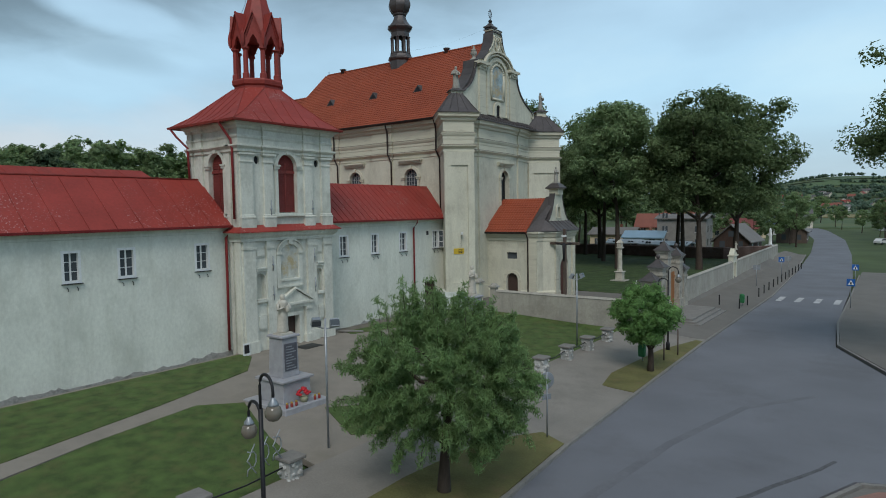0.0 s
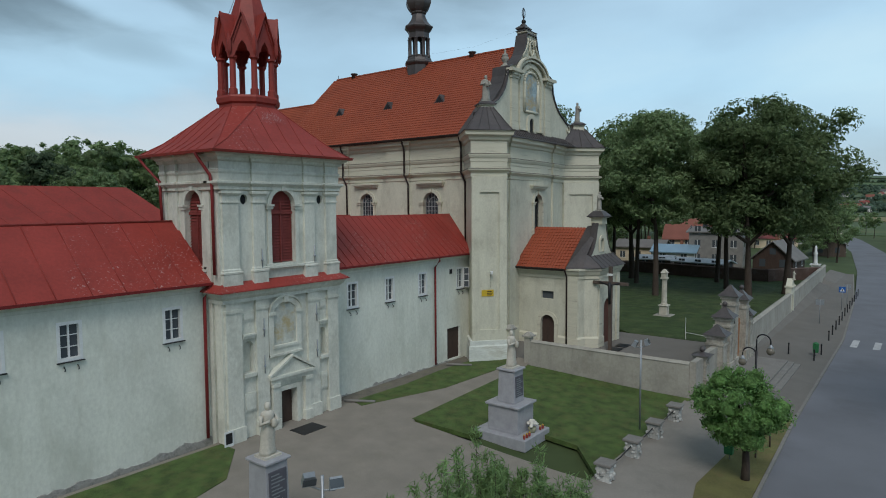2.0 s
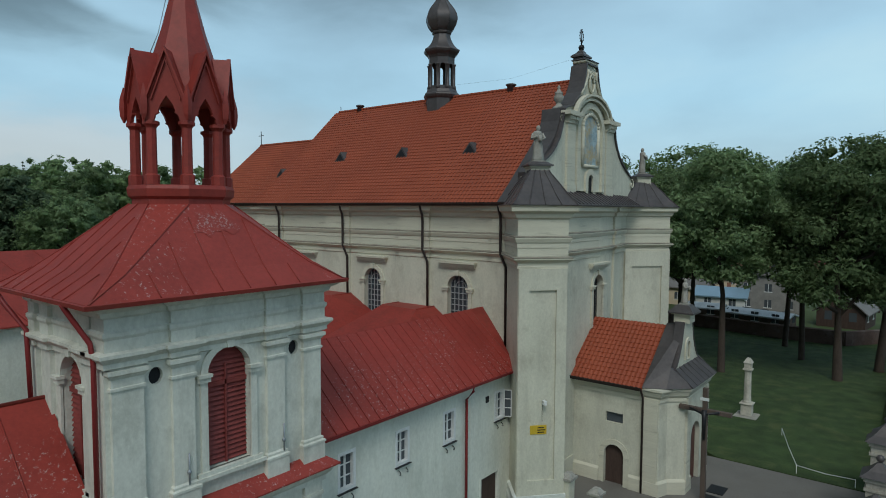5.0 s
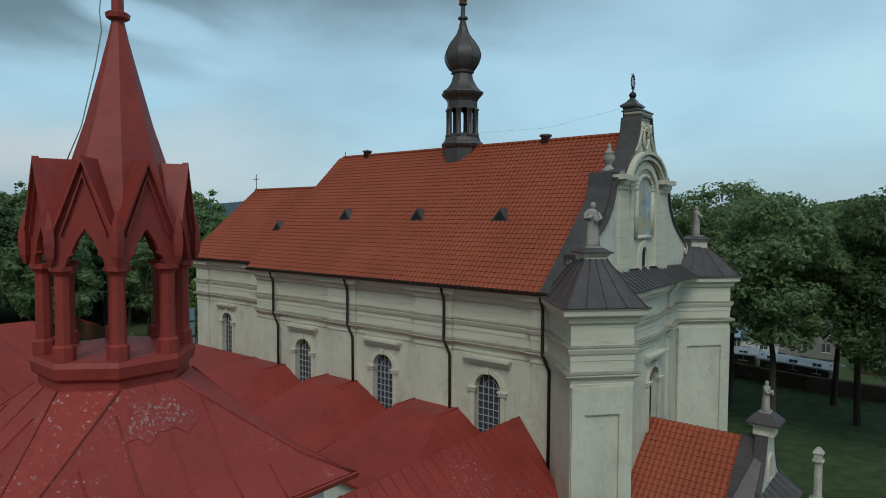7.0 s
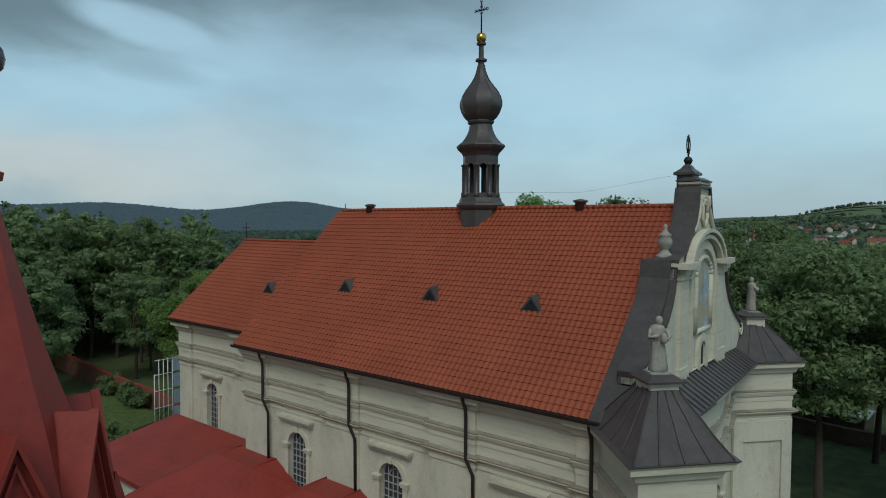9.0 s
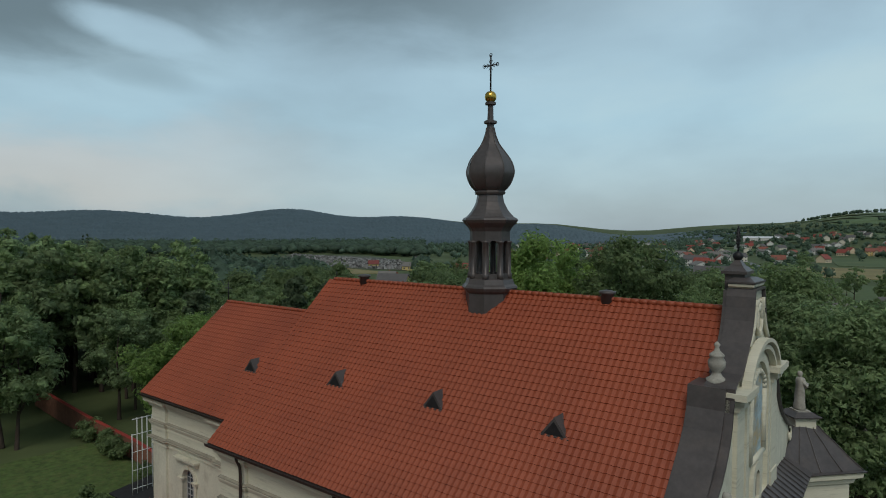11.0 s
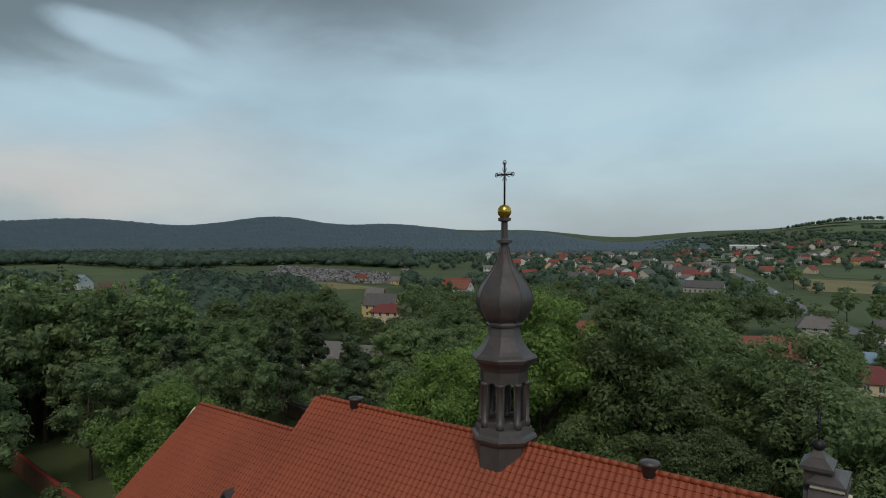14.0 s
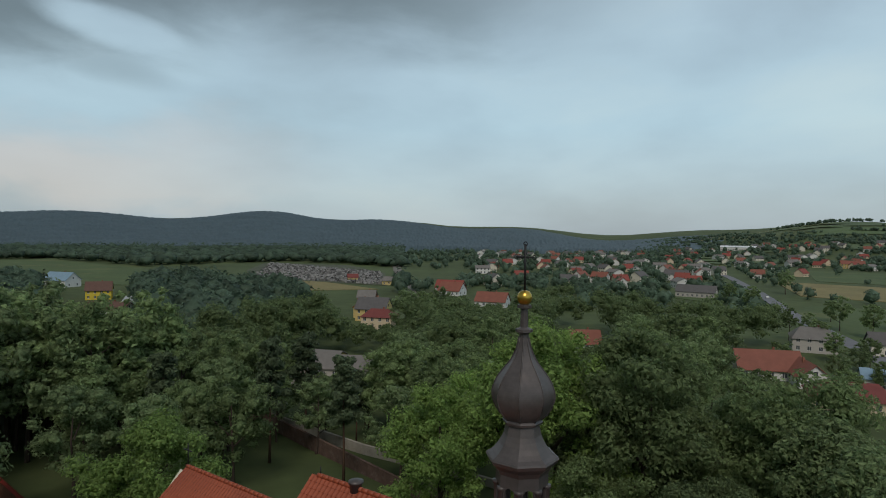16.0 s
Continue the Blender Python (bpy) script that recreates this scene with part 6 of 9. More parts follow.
for y, z in ((26.65, 5.9), (26.65, 3.9), (30.3, 6.2), (30.3, 4.1), (26.65, 9.6), (30.25, 9.6)):
    anc = Shape().tube([(TX1 + 0.2, y, z - 0.5), (TX1 + 0.2, y, z + 0.5)], 0.03, 5)
    anc.lathe([(0.02, z - 0.2), (0.08, z - 0.1), (0.02, z)], TX1 + 0.2, y, 6)
    part("wall_anchor", anc, STEEL, tower)

# tower roof: flared hips up to an octagon
EV = [(-40.75, 23.6), (-33.55, 23.6), (-33.55, 32.6), (-40.75, 32.6)]
EC = (-37.15, 28.1)
LC = (-37.5, 28.5)
OCT = [(LC[0] + 1.72 * math.cos(math.pi / 8 + i * math.pi / 4), LC[1] + 1.72 * math.sin(math.pi / 8 + i * math.pi / 4)) for i in range(8)]


def hip_ring(t, z):
    """Between the eave rectangle (t = 0) and the lantern's octagon (t = 1), eight corners."""
    pts = []
    for i in range(8):
        a = math.pi / 8 + i * math.pi / 4
        sx, sy = (1 if math.cos(a) > 0 else -1), (1 if math.sin(a) > 0 else -1)
        c = (EC[0] + sx * 3.6, EC[1] + sy * 4.5)
        o = OCT[i]
        pts.append((c[0] + (o[0] - c[0]) * t, c[1] + (o[1] - c[1]) * t, z))
    return pts


rings = [hip_ring(0.0, 15.02), hip_ring(0.0, 15.13), hip_ring(0.3, 15.78), hip_ring(0.6, 16.65), hip_ring(0.85, 17.4), hip_ring(1.0, 17.85)]
v = [p for r in rings for p in r]
f = [(8 * k + i, 8 * k + (i + 1) % 8, 8 * k + 8 + (i + 1) % 8, 8 * k + 8 + i) for k in range(5) for i in range(8)] + [tuple(reversed(range(8))), tuple(range(40, 48))]
troof = part("roof", Shape().add(v, f), FLAKED, tower, "red painted flared sheet roof with flaking white patches")
BLISTER = material("blistered_red_sheet", (0.262, 0.038, 0.028), 0.18, 0.6, 0.55, bump=0.08, bscale=6, stain=(0.40, 0.30, 0.29), stain_amt=0.8, stain_scale=11.0, lo=0.52, hi=0.6, clump=0.9)
for s0, s1, t0, t1 in ((0.2, 0.62, 0.62, 0.98), (0.4, 0.84, 0.64, 0.95)):
    patch = []
    for k in range(14):
        a = 2 * math.pi * k / 14
        w = 0.5 + 0.5 * (0.75 + 0.25 * math.sin(3 * a + s0 * 9)) * math.cos(a)
        h = t0 + (t1 - t0) * (0.5 + 0.5 * (0.8 + 0.2 * math.cos(5 * a)) * math.sin(a))
        lo_, hi_ = (rings[3], rings[4]) if h < 0.85 else (rings[4], rings[5])
        q = (h - 0.6) / 0.25 if h < 0.85 else (h - 0.85) / 0.15
        row = [Vector(lo_[i]).lerp(Vector(hi_[i]), q) for i in (7, 0)]
        patch.append(row[0].lerp(row[1], s0 + (s1 - s0) * w) + Vector((0.012, 0, 0.012)))
    mid_ = sum(patch, Vector()) / 14
    part("bare_patch", Shape().add(patch + [mid_ + Vector((0.01, 0, 0.01))], [(k, (k + 1) % 14, 14) for k in range(14)]), BLISTER, troof, "patch of blistered pale paint")
for i in range(8):
    part("hip_roll", Shape().tube([(p[i][0], p[i][1], p[i][2] + 0.01) for p in rings[1:]], 0.03, 4), REDROOF, troof)
for side in range(4):
    i, j = (side * 2) % 8, (side * 2 + 1) % 8
    for a, b in ((i, (i + 7) % 8), (i, j)):
        pa, pb = rings[0][a], rings[0][b]
        if (Vector(pa) - Vector(pb)).length < 1:
            continue
        for k in range(1, 9):
            t = k / 9
            line = []
            for r in rings[1:5]:
                line.append(Vector(r[a]).lerp(Vector(r[b]), t) + Vector((0, 0, 0.012)))
            e = Vector(pa).lerp(Vector(pb), t)
            line2 = []
            for r in rings[1:]:
                u, w = Vector(r[a]), Vector(r[b])
                d = (w - u).normalized()
                s_ = (e - u).dot(d)
                if 0 <= s_ <= (w - u).length:
                    q = u + d * s_
                    line2.append((q.x, q.y, q.z + 0.012))
            if len(line2) > 1:
                part("seam", Shape().tube(line2, 0.025, 4), REDROOF, troof)
part("gutter", Shape().sweep([(-0.02, 15.05), (0.12, 15.0), (0.16, 15.13), (0.1, 15.15)], EV, closed=True), REDROOF, tower)
part("downpipe", Shape().tube([(-35.0, 23.5, 15.05), (-35.0, 23.6, 14.85), (-34.6, 24.05, 13.9), (-34.55, 24.1, 13.4), (-34.55, 24.1, 8.9)], 0.08, 8), REDPIPE, tower, "red painted downpipe")
part("downpipe", Shape().tube([(-40.6, 23.5, 15.05), (-40.2, 23.7, 14.5), (-39.45, 24.05, 13.7), (-39.4, 24.1, 11.2)], 0.08, 8), REDPIPE, tower)
part("downpipe", Shape().tube([(-34.4, 32.7, 15.05), (-34.6, 32.6, 14.85), (-35.4, 32.25, 14.2), (-35.5, 32.2, 9.0)], 0.08, 8), GUTTER, tower)

# lantern
lan = part("lantern", Shape().lathe([(1.65, 17.95), (1.65, 18.35), (1.77, 18.45), (1.81, 18.7), (1.75, 18.82), (1.65, 18.84), (0.01, 18.85)], *LC, 8, math.pi / 8, smooth=False), REDROOF, tower, "red painted eight-sided roof lantern")
for i in range(8):
    a = math.pi / 8 + i * math.pi / 4
    cx, cy = LC[0] + 1.5 * math.cos(a), LC[1] + 1.5 * math.sin(a)
    part("column", Shape().lathe([(0.24, 18.83), (0.24, 19.15), (0.175, 19.2), (0.165, 20.72), (0.2, 20.78), (0.27, 20.84), (0.27, 20.94), (0.2, 20.96)], cx, cy, 8, a, smooth=False), REDROOF, lan)
R2 = 1.74
for i in range(8):
    a, b = math.pi / 8 + i * math.pi / 4, math.pi / 8 + (i + 1) * math.pi / 4
    p0, p1 = Vector((LC[0] + R2 * math.cos(a), LC[1] + R2 * math.sin(a))), Vector((LC[0] + R2 * math.cos(b), LC[1] + R2 * math.sin(b)))
    L = (p1 - p0).length
    am = face_m((*p0, 0), p1 - p0)
    c = L / 2
    outer = [(-0.02, 20.92), (0.24, 20.92), (0.3, 21.14), (0.42, 21.22), (c - 0.28, 21.26), (c - 0.2, 21.48), (c, 21.78), (c + 0.2, 21.48), (c + 0.28, 21.26), (L - 0.42, 21.22), (L - 0.3, 21.14), (L - 0.24, 20.92), (L + 0.02, 20.92), (L + 0.02, 21.8), (L * 0.86, 22.05), (c, 23.2), (L * 0.14, 22.05), (-0.02, 21.8)]
    gab = part("gablet", Shape().slab(outer, [], am, 0.12), REDROOF, lan)
    rail = Shape()
    rail.m = am
    for e in (((0.0, 21.5), (c, 23.22)), ((L, 21.5), (c, 23.22))):
        (ax, az), (bx, bz) = e
        rail.extrude([(ax, az, 0.0), (bx, bz, 0.0), (bx, bz + 0.16, 0.0), (ax, az + 0.16, 0.0)], (0, 0, 0.14))
        sx = 0.14 if ax < c else -0.14
        rail.extrude([(ax + sx * 1.4, az + 0.1, 0.0), (bx, bz - 0.32, 0.0), (bx, bz - 0.22, 0.0), (ax + sx * 1.4, az + 0.2, 0.0)], (0, 0, 0.08))
    part("rake_moulding", rail, REDROOF, gab)
    mid = (p0 + p1) / 2
    inn = Vector((LC[0], LC[1])) - mid
    o = mid - inn.normalized() * 0.12
    tip = (o.x, o.y, 23.34)
    back = (LC[0], LC[1], 23.38)
    e0, e1 = (p0.x - inn.normalized().x * 0.1, p0.y - inn.normalized().y * 0.1, 21.6), (p1.x - inn.normalized().x * 0.1, p1.y - inn.normalized().y * 0.1, 21.6)
    rf = Shape().add([tip, e0, back, e1], [(0, 1, 2), (0, 2, 3)])
    part("gablet_roof", rf, REDROOF, lan)
    q = Vector((LC[0] + (R2 + 0.08) * math.cos(a), LC[1] + (R2 + 0.08) * math.sin(a)))
    pin = Shape().lathe([(0.03, 20.95), (0.12, 21.15), (0.15, 21.45), (0.13, 21.75), (0.02, 22.15)], q.x, q.y, 4, a, smooth=False)
    part("pinnacle", pin, REDROOF, lan)
part("ceiling", Shape().lathe([(0.01, 21.76), (1.52, 21.78), (1.56, 21.86), (0.01, 21.88)], *LC, 8, math.pi / 8, smooth=False), REDROOF, lan)
spire = Shape().lathe([(1.42, 22.0), (1.12, 23.1), (0.74, 24.3), (0.43, 25.5), (0.22, 26.35), (0.14, 26.75), (0.26, 26.8), (0.28, 26.92), (0.14, 26.98), (0.12, 28.1), (0.2, 28.15), (0.1, 28.25), (0.08, 28.6)], *LC, 8, math.pi / 8, smooth=False)
spire = part("spire", spire, REDROOF, lan, m=pose(0.05, 0.14, 0))
part("ball", Shape().lathe([(0.04, 28.28), (0.19, 28.33), (0.3, 28.46), (0.33, 28.6), (0.3, 28.74), (0.19, 28.87), (0.04, 28.92)], *LC, 14), LEAD, spire, "dark sheet metal ball")
lan.location = (0, 0, -0.33)
part("lightning_wire", Shape().tube([(LC[0] - 0.6 * r, LC[1] - 0.8 * r, z) for r, z in ((0.25, 28.4), (0.33, 27.6), (0.4, 26.95), (0.36, 26.5), (0.52, 25.6), (0.84, 24.2), (1.3, 23.05))], 0.014, 4), STEEL, spire)

# ---- churchyard and street walls ----
def coped_wall(name, pts, z0, h, t, mat, label, cope=None, parent=None, zf=None):
    """A masonry wall along a plan line, with a sloping coping."""
    s = Shape()
    c = Shape()
    for a, b in zip(pts, pts[1:]):
        a, b = Vector(a), Vector(b)
        d = (b - a).normalized()
        n = Vector((-d.y, d.x)) * t / 2
        base = z0 if zf is None else min(zf(*a), zf(*b)) - 0.3
        top = (z0 + h) if zf is None else (zf(*a) + zf(*b)) / 2 + h
        s.prism([(a + n)[:], (a - n)[:], (b - n)[:], (b + n)[:]], base, top)
        n2 = n * 1.25
        c.add([(*(a - n2), top), (*(a + n2), top), (*a, top + 0.16), (*(b - n2), top), (*(b + n2), top), (*b, top + 0.16)], [(0, 2, 1), (3, 4, 5), (0, 3, 5, 2), (1, 2, 5, 4), (0, 1, 4, 3)])
    w = part(name, s, mat, parent)
    if parent is None:
        tagged(w, label, "wall", kind="structure")
    part("coping", c, cope or mat, w)
    return w


coped_wall("boundary_wall", [(-30.2, 48.1), (-24, 48.1), (-18.3, 48.2)], -0.4, 2.25, 0.4, WALLWASH, "rendered churchyard wall with a worn coping")
street_pts = [(-18.1, 63.4), (-18.25, 72), (-18.5, 86.0)]
coped_wall("boundary_wall", street_pts, -0.9, 2.9, 0.45, WALLWASH, "long pale rendered wall along the street")
coped_wall("boundary_wall", [(-18.55, 88.0), (-18.9, 100), (-19.4, 119), (-19.6, 126)], -0.9, 2.9, 0.45, WALLWASH, "long pale rendered wall along the street")
coped_wall("boundary_wall", [(-19.45, 120), (-25.5, 112), (-35, 112.2), (-47, 114.6), (-80, 104), (-152, 119)], -0.6, 2.7, 0.4, DARKBRICK, "dark old brick churchyard wall")
coped_wall("boundary_wall", [(-150, 119.6), (-114, 117), (-84, 118)], -0.7, 2.0, 0.35, WALLWASH, "pale rendered wall below the pines", )
coped_wall("garden_wall", [(-152, 70.6), (-127, 68.7), (-111, 68.0), (-96, 66.5)], -0.5, 3.2, 0.5, BRICKM, "brick garden wall with a red coping", cope=REDROOF)

wall_post = thing("wall_post", "stubby plastered post with a stone cap ending the churchyard wall", "post")
part("shaft", Shape().box(-30.55, -30.05, 47.82, 48.38, -0.3, 2.2), WALLWASH, wall_post)
part("cap", Shape().prism([(-30.68, 47.7), (-29.92, 47.7), (-29.92, 48.5), (-30.68, 48.5)], 2.2, 2.32).prism([(-30.62, 47.76), (-29.98, 47.76), (-29.98, 48.44), (-30.62, 48.44)], 2.32, 2.55, 0.45), STONE, wall_post, "weathered stone cap")

gate = thing("churchyard_gate", "stepped plastered gate with small metal pier roofs", "gate")


PIERSTONE = material("weathered_pier_plaster", (0.37, 0.35, 0.30), 0.25, 1.2, 0.92, bump=0.3, bscale=8, stain=(0.16, 0.14, 0.115), stain_amt=0.8, stain_scale=1.4, streak=(0.15, 0.14, 0.12), streak_amt=0.6)


def pier(x, y, w, z1, roof_h, ball=True):
    s = Shape().box(x - w / 2, x + w / 2, y - w / 2, y + w / 2, -0.8, z1 - 0.25)
    s.box(x - w / 2 - 0.08, x + w / 2 + 0.08, y - w / 2 - 0.08, y + w / 2 + 0.08, z1 - 0.75, z1 - 0.6)
    s.box(x - w / 2 - 0.1, x + w / 2 + 0.1, y - w / 2 - 0.1, y + w / 2 + 0.1, z1 - 0.25, z1 - 0.1)
    s.box(x - w / 2 - 0.18, x + w / 2 + 0.18, y - w / 2 - 0.18, y + w / 2 + 0.18, z1 - 0.1, z1)
    s.box(x - w / 2 - 0.1, x + w / 2 + 0.1, y - w / 2 - 0.1, y + w / 2 + 0.1, -0.8, 0.5)
    p = part("gate_pier", s, PIERSTONE, gate)
    e = w / 2 + 0.28
    part("pier_roof", Shape().prism([(x - e, y - e), (x + e, y - e), (x + e, y + e), (x - e, y + e)], z1, z1 + roof_h * 0.4, 0.55).prism([(x - e * 0.55, y - e * 0.55), (x + e * 0.55, y - e * 0.55), (x + e * 0.55, y + e * 0.55), (x - e * 0.55, y + e * 0.55)], z1 + roof_h * 0.4, z1 + roof_h, 0.15), LEAD, p)
    if ball:
        part("ball", Shape().lathe([(0.04, z1 + roof_h - 0.05), (0.16, z1 + roof_h + 0.05), (0.2, z1 + roof_h + 0.18), (0.14, z1 + roof_h + 0.32), (0.03, z1 + roof_h + 0.38)], x, y, 10), LEAD, p)


pier(-18.1, 50.3, 0.7, 2.1, 0.2)
pier(-18.1, 54.0, 1.15, 2.9, 0.7, False)
pier(-18.1, 56.0, 1.1, 3.9, 0.75)
pier(-18.1, 57.6, 1.0, 5.3, 0.8, False)
pier(-18.1, 61.2, 1.0, 4.6, 0.75)
pier(-18.1, 62.7, 1.0, 3.2, 0.7)
for a, b, z in ((48.2, 50.0, 2.0), (50.6, 53.5, 2.1), (54.5, 55.5, 2.9), (56.5, 57.2, 3.6), (61.6, 62.3, 2.9), (63.1, 63.6, 2.2)):
    part("gate_wall", Shape().box(-18.3, -17.9, a, b, -0.8, z), WALLWASH, gate)
GATEWOOD = material("orange_gate_wood", (0.30, 0.13, 0.05), 0.2, 2, 0.6, bump=0.2, bscale=10, stretch=(1, 1, 0.3))
gl = Shape()
for i in range(9):
    gl.box(-18.12, -18.06, 58.15 + i * 0.29, 58.42 + i * 0.29, -0.1, 3.1)
gl.box(-18.16, -18.02, 58.12, 60.72, 0.3, 0.45)
gl.box(-18.16, -18.02, 58.12, 60.72, 2.6, 2.75)
part("gate_leaf", gl, GATEWOOD, gate, "brown boarded gate leaf")

small_gate = thing("wall_portal", "small plastered portal topped by a stone figure in the street wall", "gate")
part("frame", Shape().slab([(86.0, -0.8), (88.0, -0.8), (88.0, 2.9), (87.0, 3.7), (86.0, 2.9)], [arch(86.5, 87.5, -0.5, 1.5)], face_m((-18.25, 0, 0), (0, 1)), 0.6), PLASTER, small_gate)
part("door", Shape().slab(arch(86.5, 87.5, -0.5, 1.5), [], face_m((-18.5, 0, 0), (0, 1)), 0.06), WOODM, small_gate)
part("cornice", Shape().box(-18.95, -18.1, 85.9, 88.1, 2.75, 2.9), TRIM, small_gate)

steps = thing("entrance_steps", "three broad concrete steps before the gate", "steps", kind="structure")
for i in range(3):
    part("step", Shape().box(-18.0 if i == 2 else -17.9, -14.0 - i * 0.42, 54.2 + i * 0.35, 63.4 - i * 0.3, -1.0, -0.66 + i * 0.16), KERB, steps)

tape = thing("tape_fence", "white barrier tape strung between thin stakes on the lawn", "barrier")
stakes = [(-23.0, 63.1, 0.95), (-19.7, 63.0, 0.9), (-25.2, 70.5, 0.9)]
for x, y, h in stakes:
    part("stake", Shape().tube([(x, y, -0.1), (x, y, h)], 0.025, 5), WHITEPAINT, tape)
part("tape", Shape().tube([(-23.0, 63.1, 0.9), (-21.3, 63.05, 0.78), (-19.7, 63.0, 0.86)], 0.022, 4).tube([(-23.0, 63.1, 0.9), (-24.1, 66.8, 0.76), (-25.2, 70.5, 0.86)], 0.022, 4), WHITEPAINT, tape)

fence_rng = random.Random(11)


def fence_post(x, y, z1):
    """A squat post of rough field stones under a pale cap stone."""
    g = ground_z(x, y)
    t = thing("fence_post", "squat field-stone post with a pale cap stone", "fence post", pose(x, y, g), group="stone posts along the lawn")
    core = part("post_core", Shape().box(-0.3, 0.3, -0.3, 0.3, -0.2, z1 - g - 0.14), FIELDSTONE, t)
    for k in range(26):
        side = k % 4
        u, z = fence_rng.uniform(-0.26, 0.26), fence_rng.uniform(0.02, z1 - g - 0.22)
        px, py = ((u, -0.3), (0.3, u), (u, 0.3), (-0.3, u))[side]
        r = fence_rng.uniform(0.07, 0.13)
        part("stone", Shape().lathe([(r * 0.4, z - r * 0.8), (r, z - r * 0.3), (r * 0.95, z + r * 0.4), (r * 0.4, z + r * 0.8)], px, py, 6, fence_rng.random() * 3, smooth=False), FIELDSTONE, core)
    part("cap_stone", Shape().box(-0.42, 0.42, -0.42, 0.42, z1 - g - 0.14, z1 - g), KERB, t, bevel=0.03)
    return t


POSTS = [(33.5, 0.36), (37.0, 0.41), (40.2, 0.43), (43.7, 0.44), (14.8, 0.3), (10.9, 0.28), (7.2, 0.25)]
for y, z in POSTS:
    fence_post(-17.8 - (0.5 if y < 20 else 0), y, z)
rails = thing("post_rail", "thin dark iron rail between stone posts", "rail")
for (a, za), (b, zb) in ((POSTS[0], POSTS[1]), (POSTS[1], POSTS[2]), (POSTS[2], POSTS[3]), (POSTS[6], POSTS[5]), (POSTS[5], POSTS[4])):
    x = -17.8 - (0.5 if a < 20 else 0)
    part("bar", Shape().tube([(x, a + 0.3, za - 0.35), (x, (a + b) / 2, za - 0.42), (x, b - 0.3, zb - 0.35)], 0.03, 6), IRON, rails)
orn = thing("iron_ornament", "silver painted scrolled iron gate ornament", "ironwork")
for sg in (-1, 1):
    for k in range(3):
        pts = [(-18.3, 14.2 - 0.55 * k - sg * 0.2 * math.cos(i * 0.7), 0.35 + 0.12 * i - 0.1 * k + 0.1 * math.sin(i * 1.4 * sg)) for i in range(9)]
        part("scroll", Shape().tube(pts, 0.025, 5), STEEL, orn)


# ---- statues: plain robed shapes ----
def statue_mesh(h, seed, arm=True):
    r = random.Random(seed)
    s = Shape()
    n = 14
    prof = [(0.30, 0.0), (0.31, 0.08), (0.27, 0.2), (0.25, 0.42), (0.22, 0.58), (0.24, 0.68), (0.26, 0.77), (0.22, 0.82), (0.09, 0.85)]
    v, f = [], []
    for k, (rad, z) in enumerate(prof):
        for i in range(n):
            a = 2 * math.pi * i / n
            fold = 1 + (0.13 * math.sin(a * 5 + seed + z * 3) if z < 0.66 else 0.03 * math.sin(a * 3))
            lean = 0.03 * math.sin(z * 4 + seed)
            v.append(((rad * fold * math.cos(a) + lean) * h / 1.9 * 1.0, rad * fold * 0.8 * math.sin(a) * h / 1.9, z * h))
    for k in range(len(prof) - 1):
        for i in range(n):
            j = (i + 1) % n
            f.append((k * n + i, k * n + j, (k + 1) * n + j, (k + 1) * n + i))
    s.add(v, f + [tuple(reversed(range(n))), tuple((len(prof) - 1) * n + i for i in range(n))], True)
    q = h / 1.9
    s.lathe([(0.03, 0.83 * h), (0.085 * q, 0.85 * h), (0.115 * q, 0.9 * h), (0.12 * q, 0.94 * h), (0.09 * q, 0.985 * h), (0.02, h)], 0.03 * q, 0, 10)
    if arm:
        s.tube([(0.24 * q, 0, 0.76 * h), (0.36 * q, -0.12 * q, 0.64 * h), (0.2 * q, -0.3 * q, 0.6 * h)], 0.085 * q, 8, 0.06 * q)
        s.tube([(-0.24 * q, 0, 0.76 * h), (-0.36 * q, -0.1 * q, 0.62 * h), (-0.1 * q, -0.3 * q, 0.68 * h)], 0.085 * q, 8, 0.06 * q)
        s.lathe([(0.06 * q, 0.54 * h), (0.12 * q, 0.58 * h), (0.1 * q, 0.68 * h), (0.04 * q, 0.72 * h)], 0.08 * q, -0.3 * q, 8)
    s.box(-0.36 * q, 0.36 * q, -0.32 * q, 0.32 * q, -0.06, 0.03)
    return s


PALESTONE = material("pale_statue_stone", (0.50, 0.47, 0.40), 0.2, 2, 0.9, bump=0.2, bscale=10, stain=(0.25, 0.24, 0.2), stain_amt=0.6, stain_scale=2.5)


def statue(x, y, z, h, ang, seed, label, mat=STONE):
    ob = part("statue", statue_mesh(h, seed), mat, None, m=pose(x, y, z + 0.06, 0, 0, ang))
    return tagged(ob, label, "statue")


for k, (c, ang) in enumerate(PYLONS):
    statue(c.x, c.y, 20.43 if k == 0 else 20.63, 2.05, 45 if k == 0 else 130, k + 1, "weathered grey stone robed statue on the church parapet")
statue(-28.8, 57.5, 11.73, 1.6, 90, 4, "small weathered stone statue above the church porch")
statue(-18.2, 87.0, 3.55, 1.0, 90, 8, "small stone figure on the wall portal", PALESTONE)


def urn(x, y, z):
    prof = [(0.5, 0), (0.5, 0.25), (0.3, 0.35), (0.2, 0.55), (0.22, 0.6), (0.4, 0.85), (0.42, 1.1), (0.3, 1.3), (0.36, 1.36), (0.34, 1.44), (0.15, 1.6), (0.1, 1.8), (0.16, 1.9), (0.04, 2.05)]
    tagged(part("urn", Shape().lathe([(r * 0.78, q * 0.78) for r, q in prof], 0, 0, 12), STONE, None, m=pose(x, y, z)), "weathered stone urn on the church gable", "urn", group="gable urns")


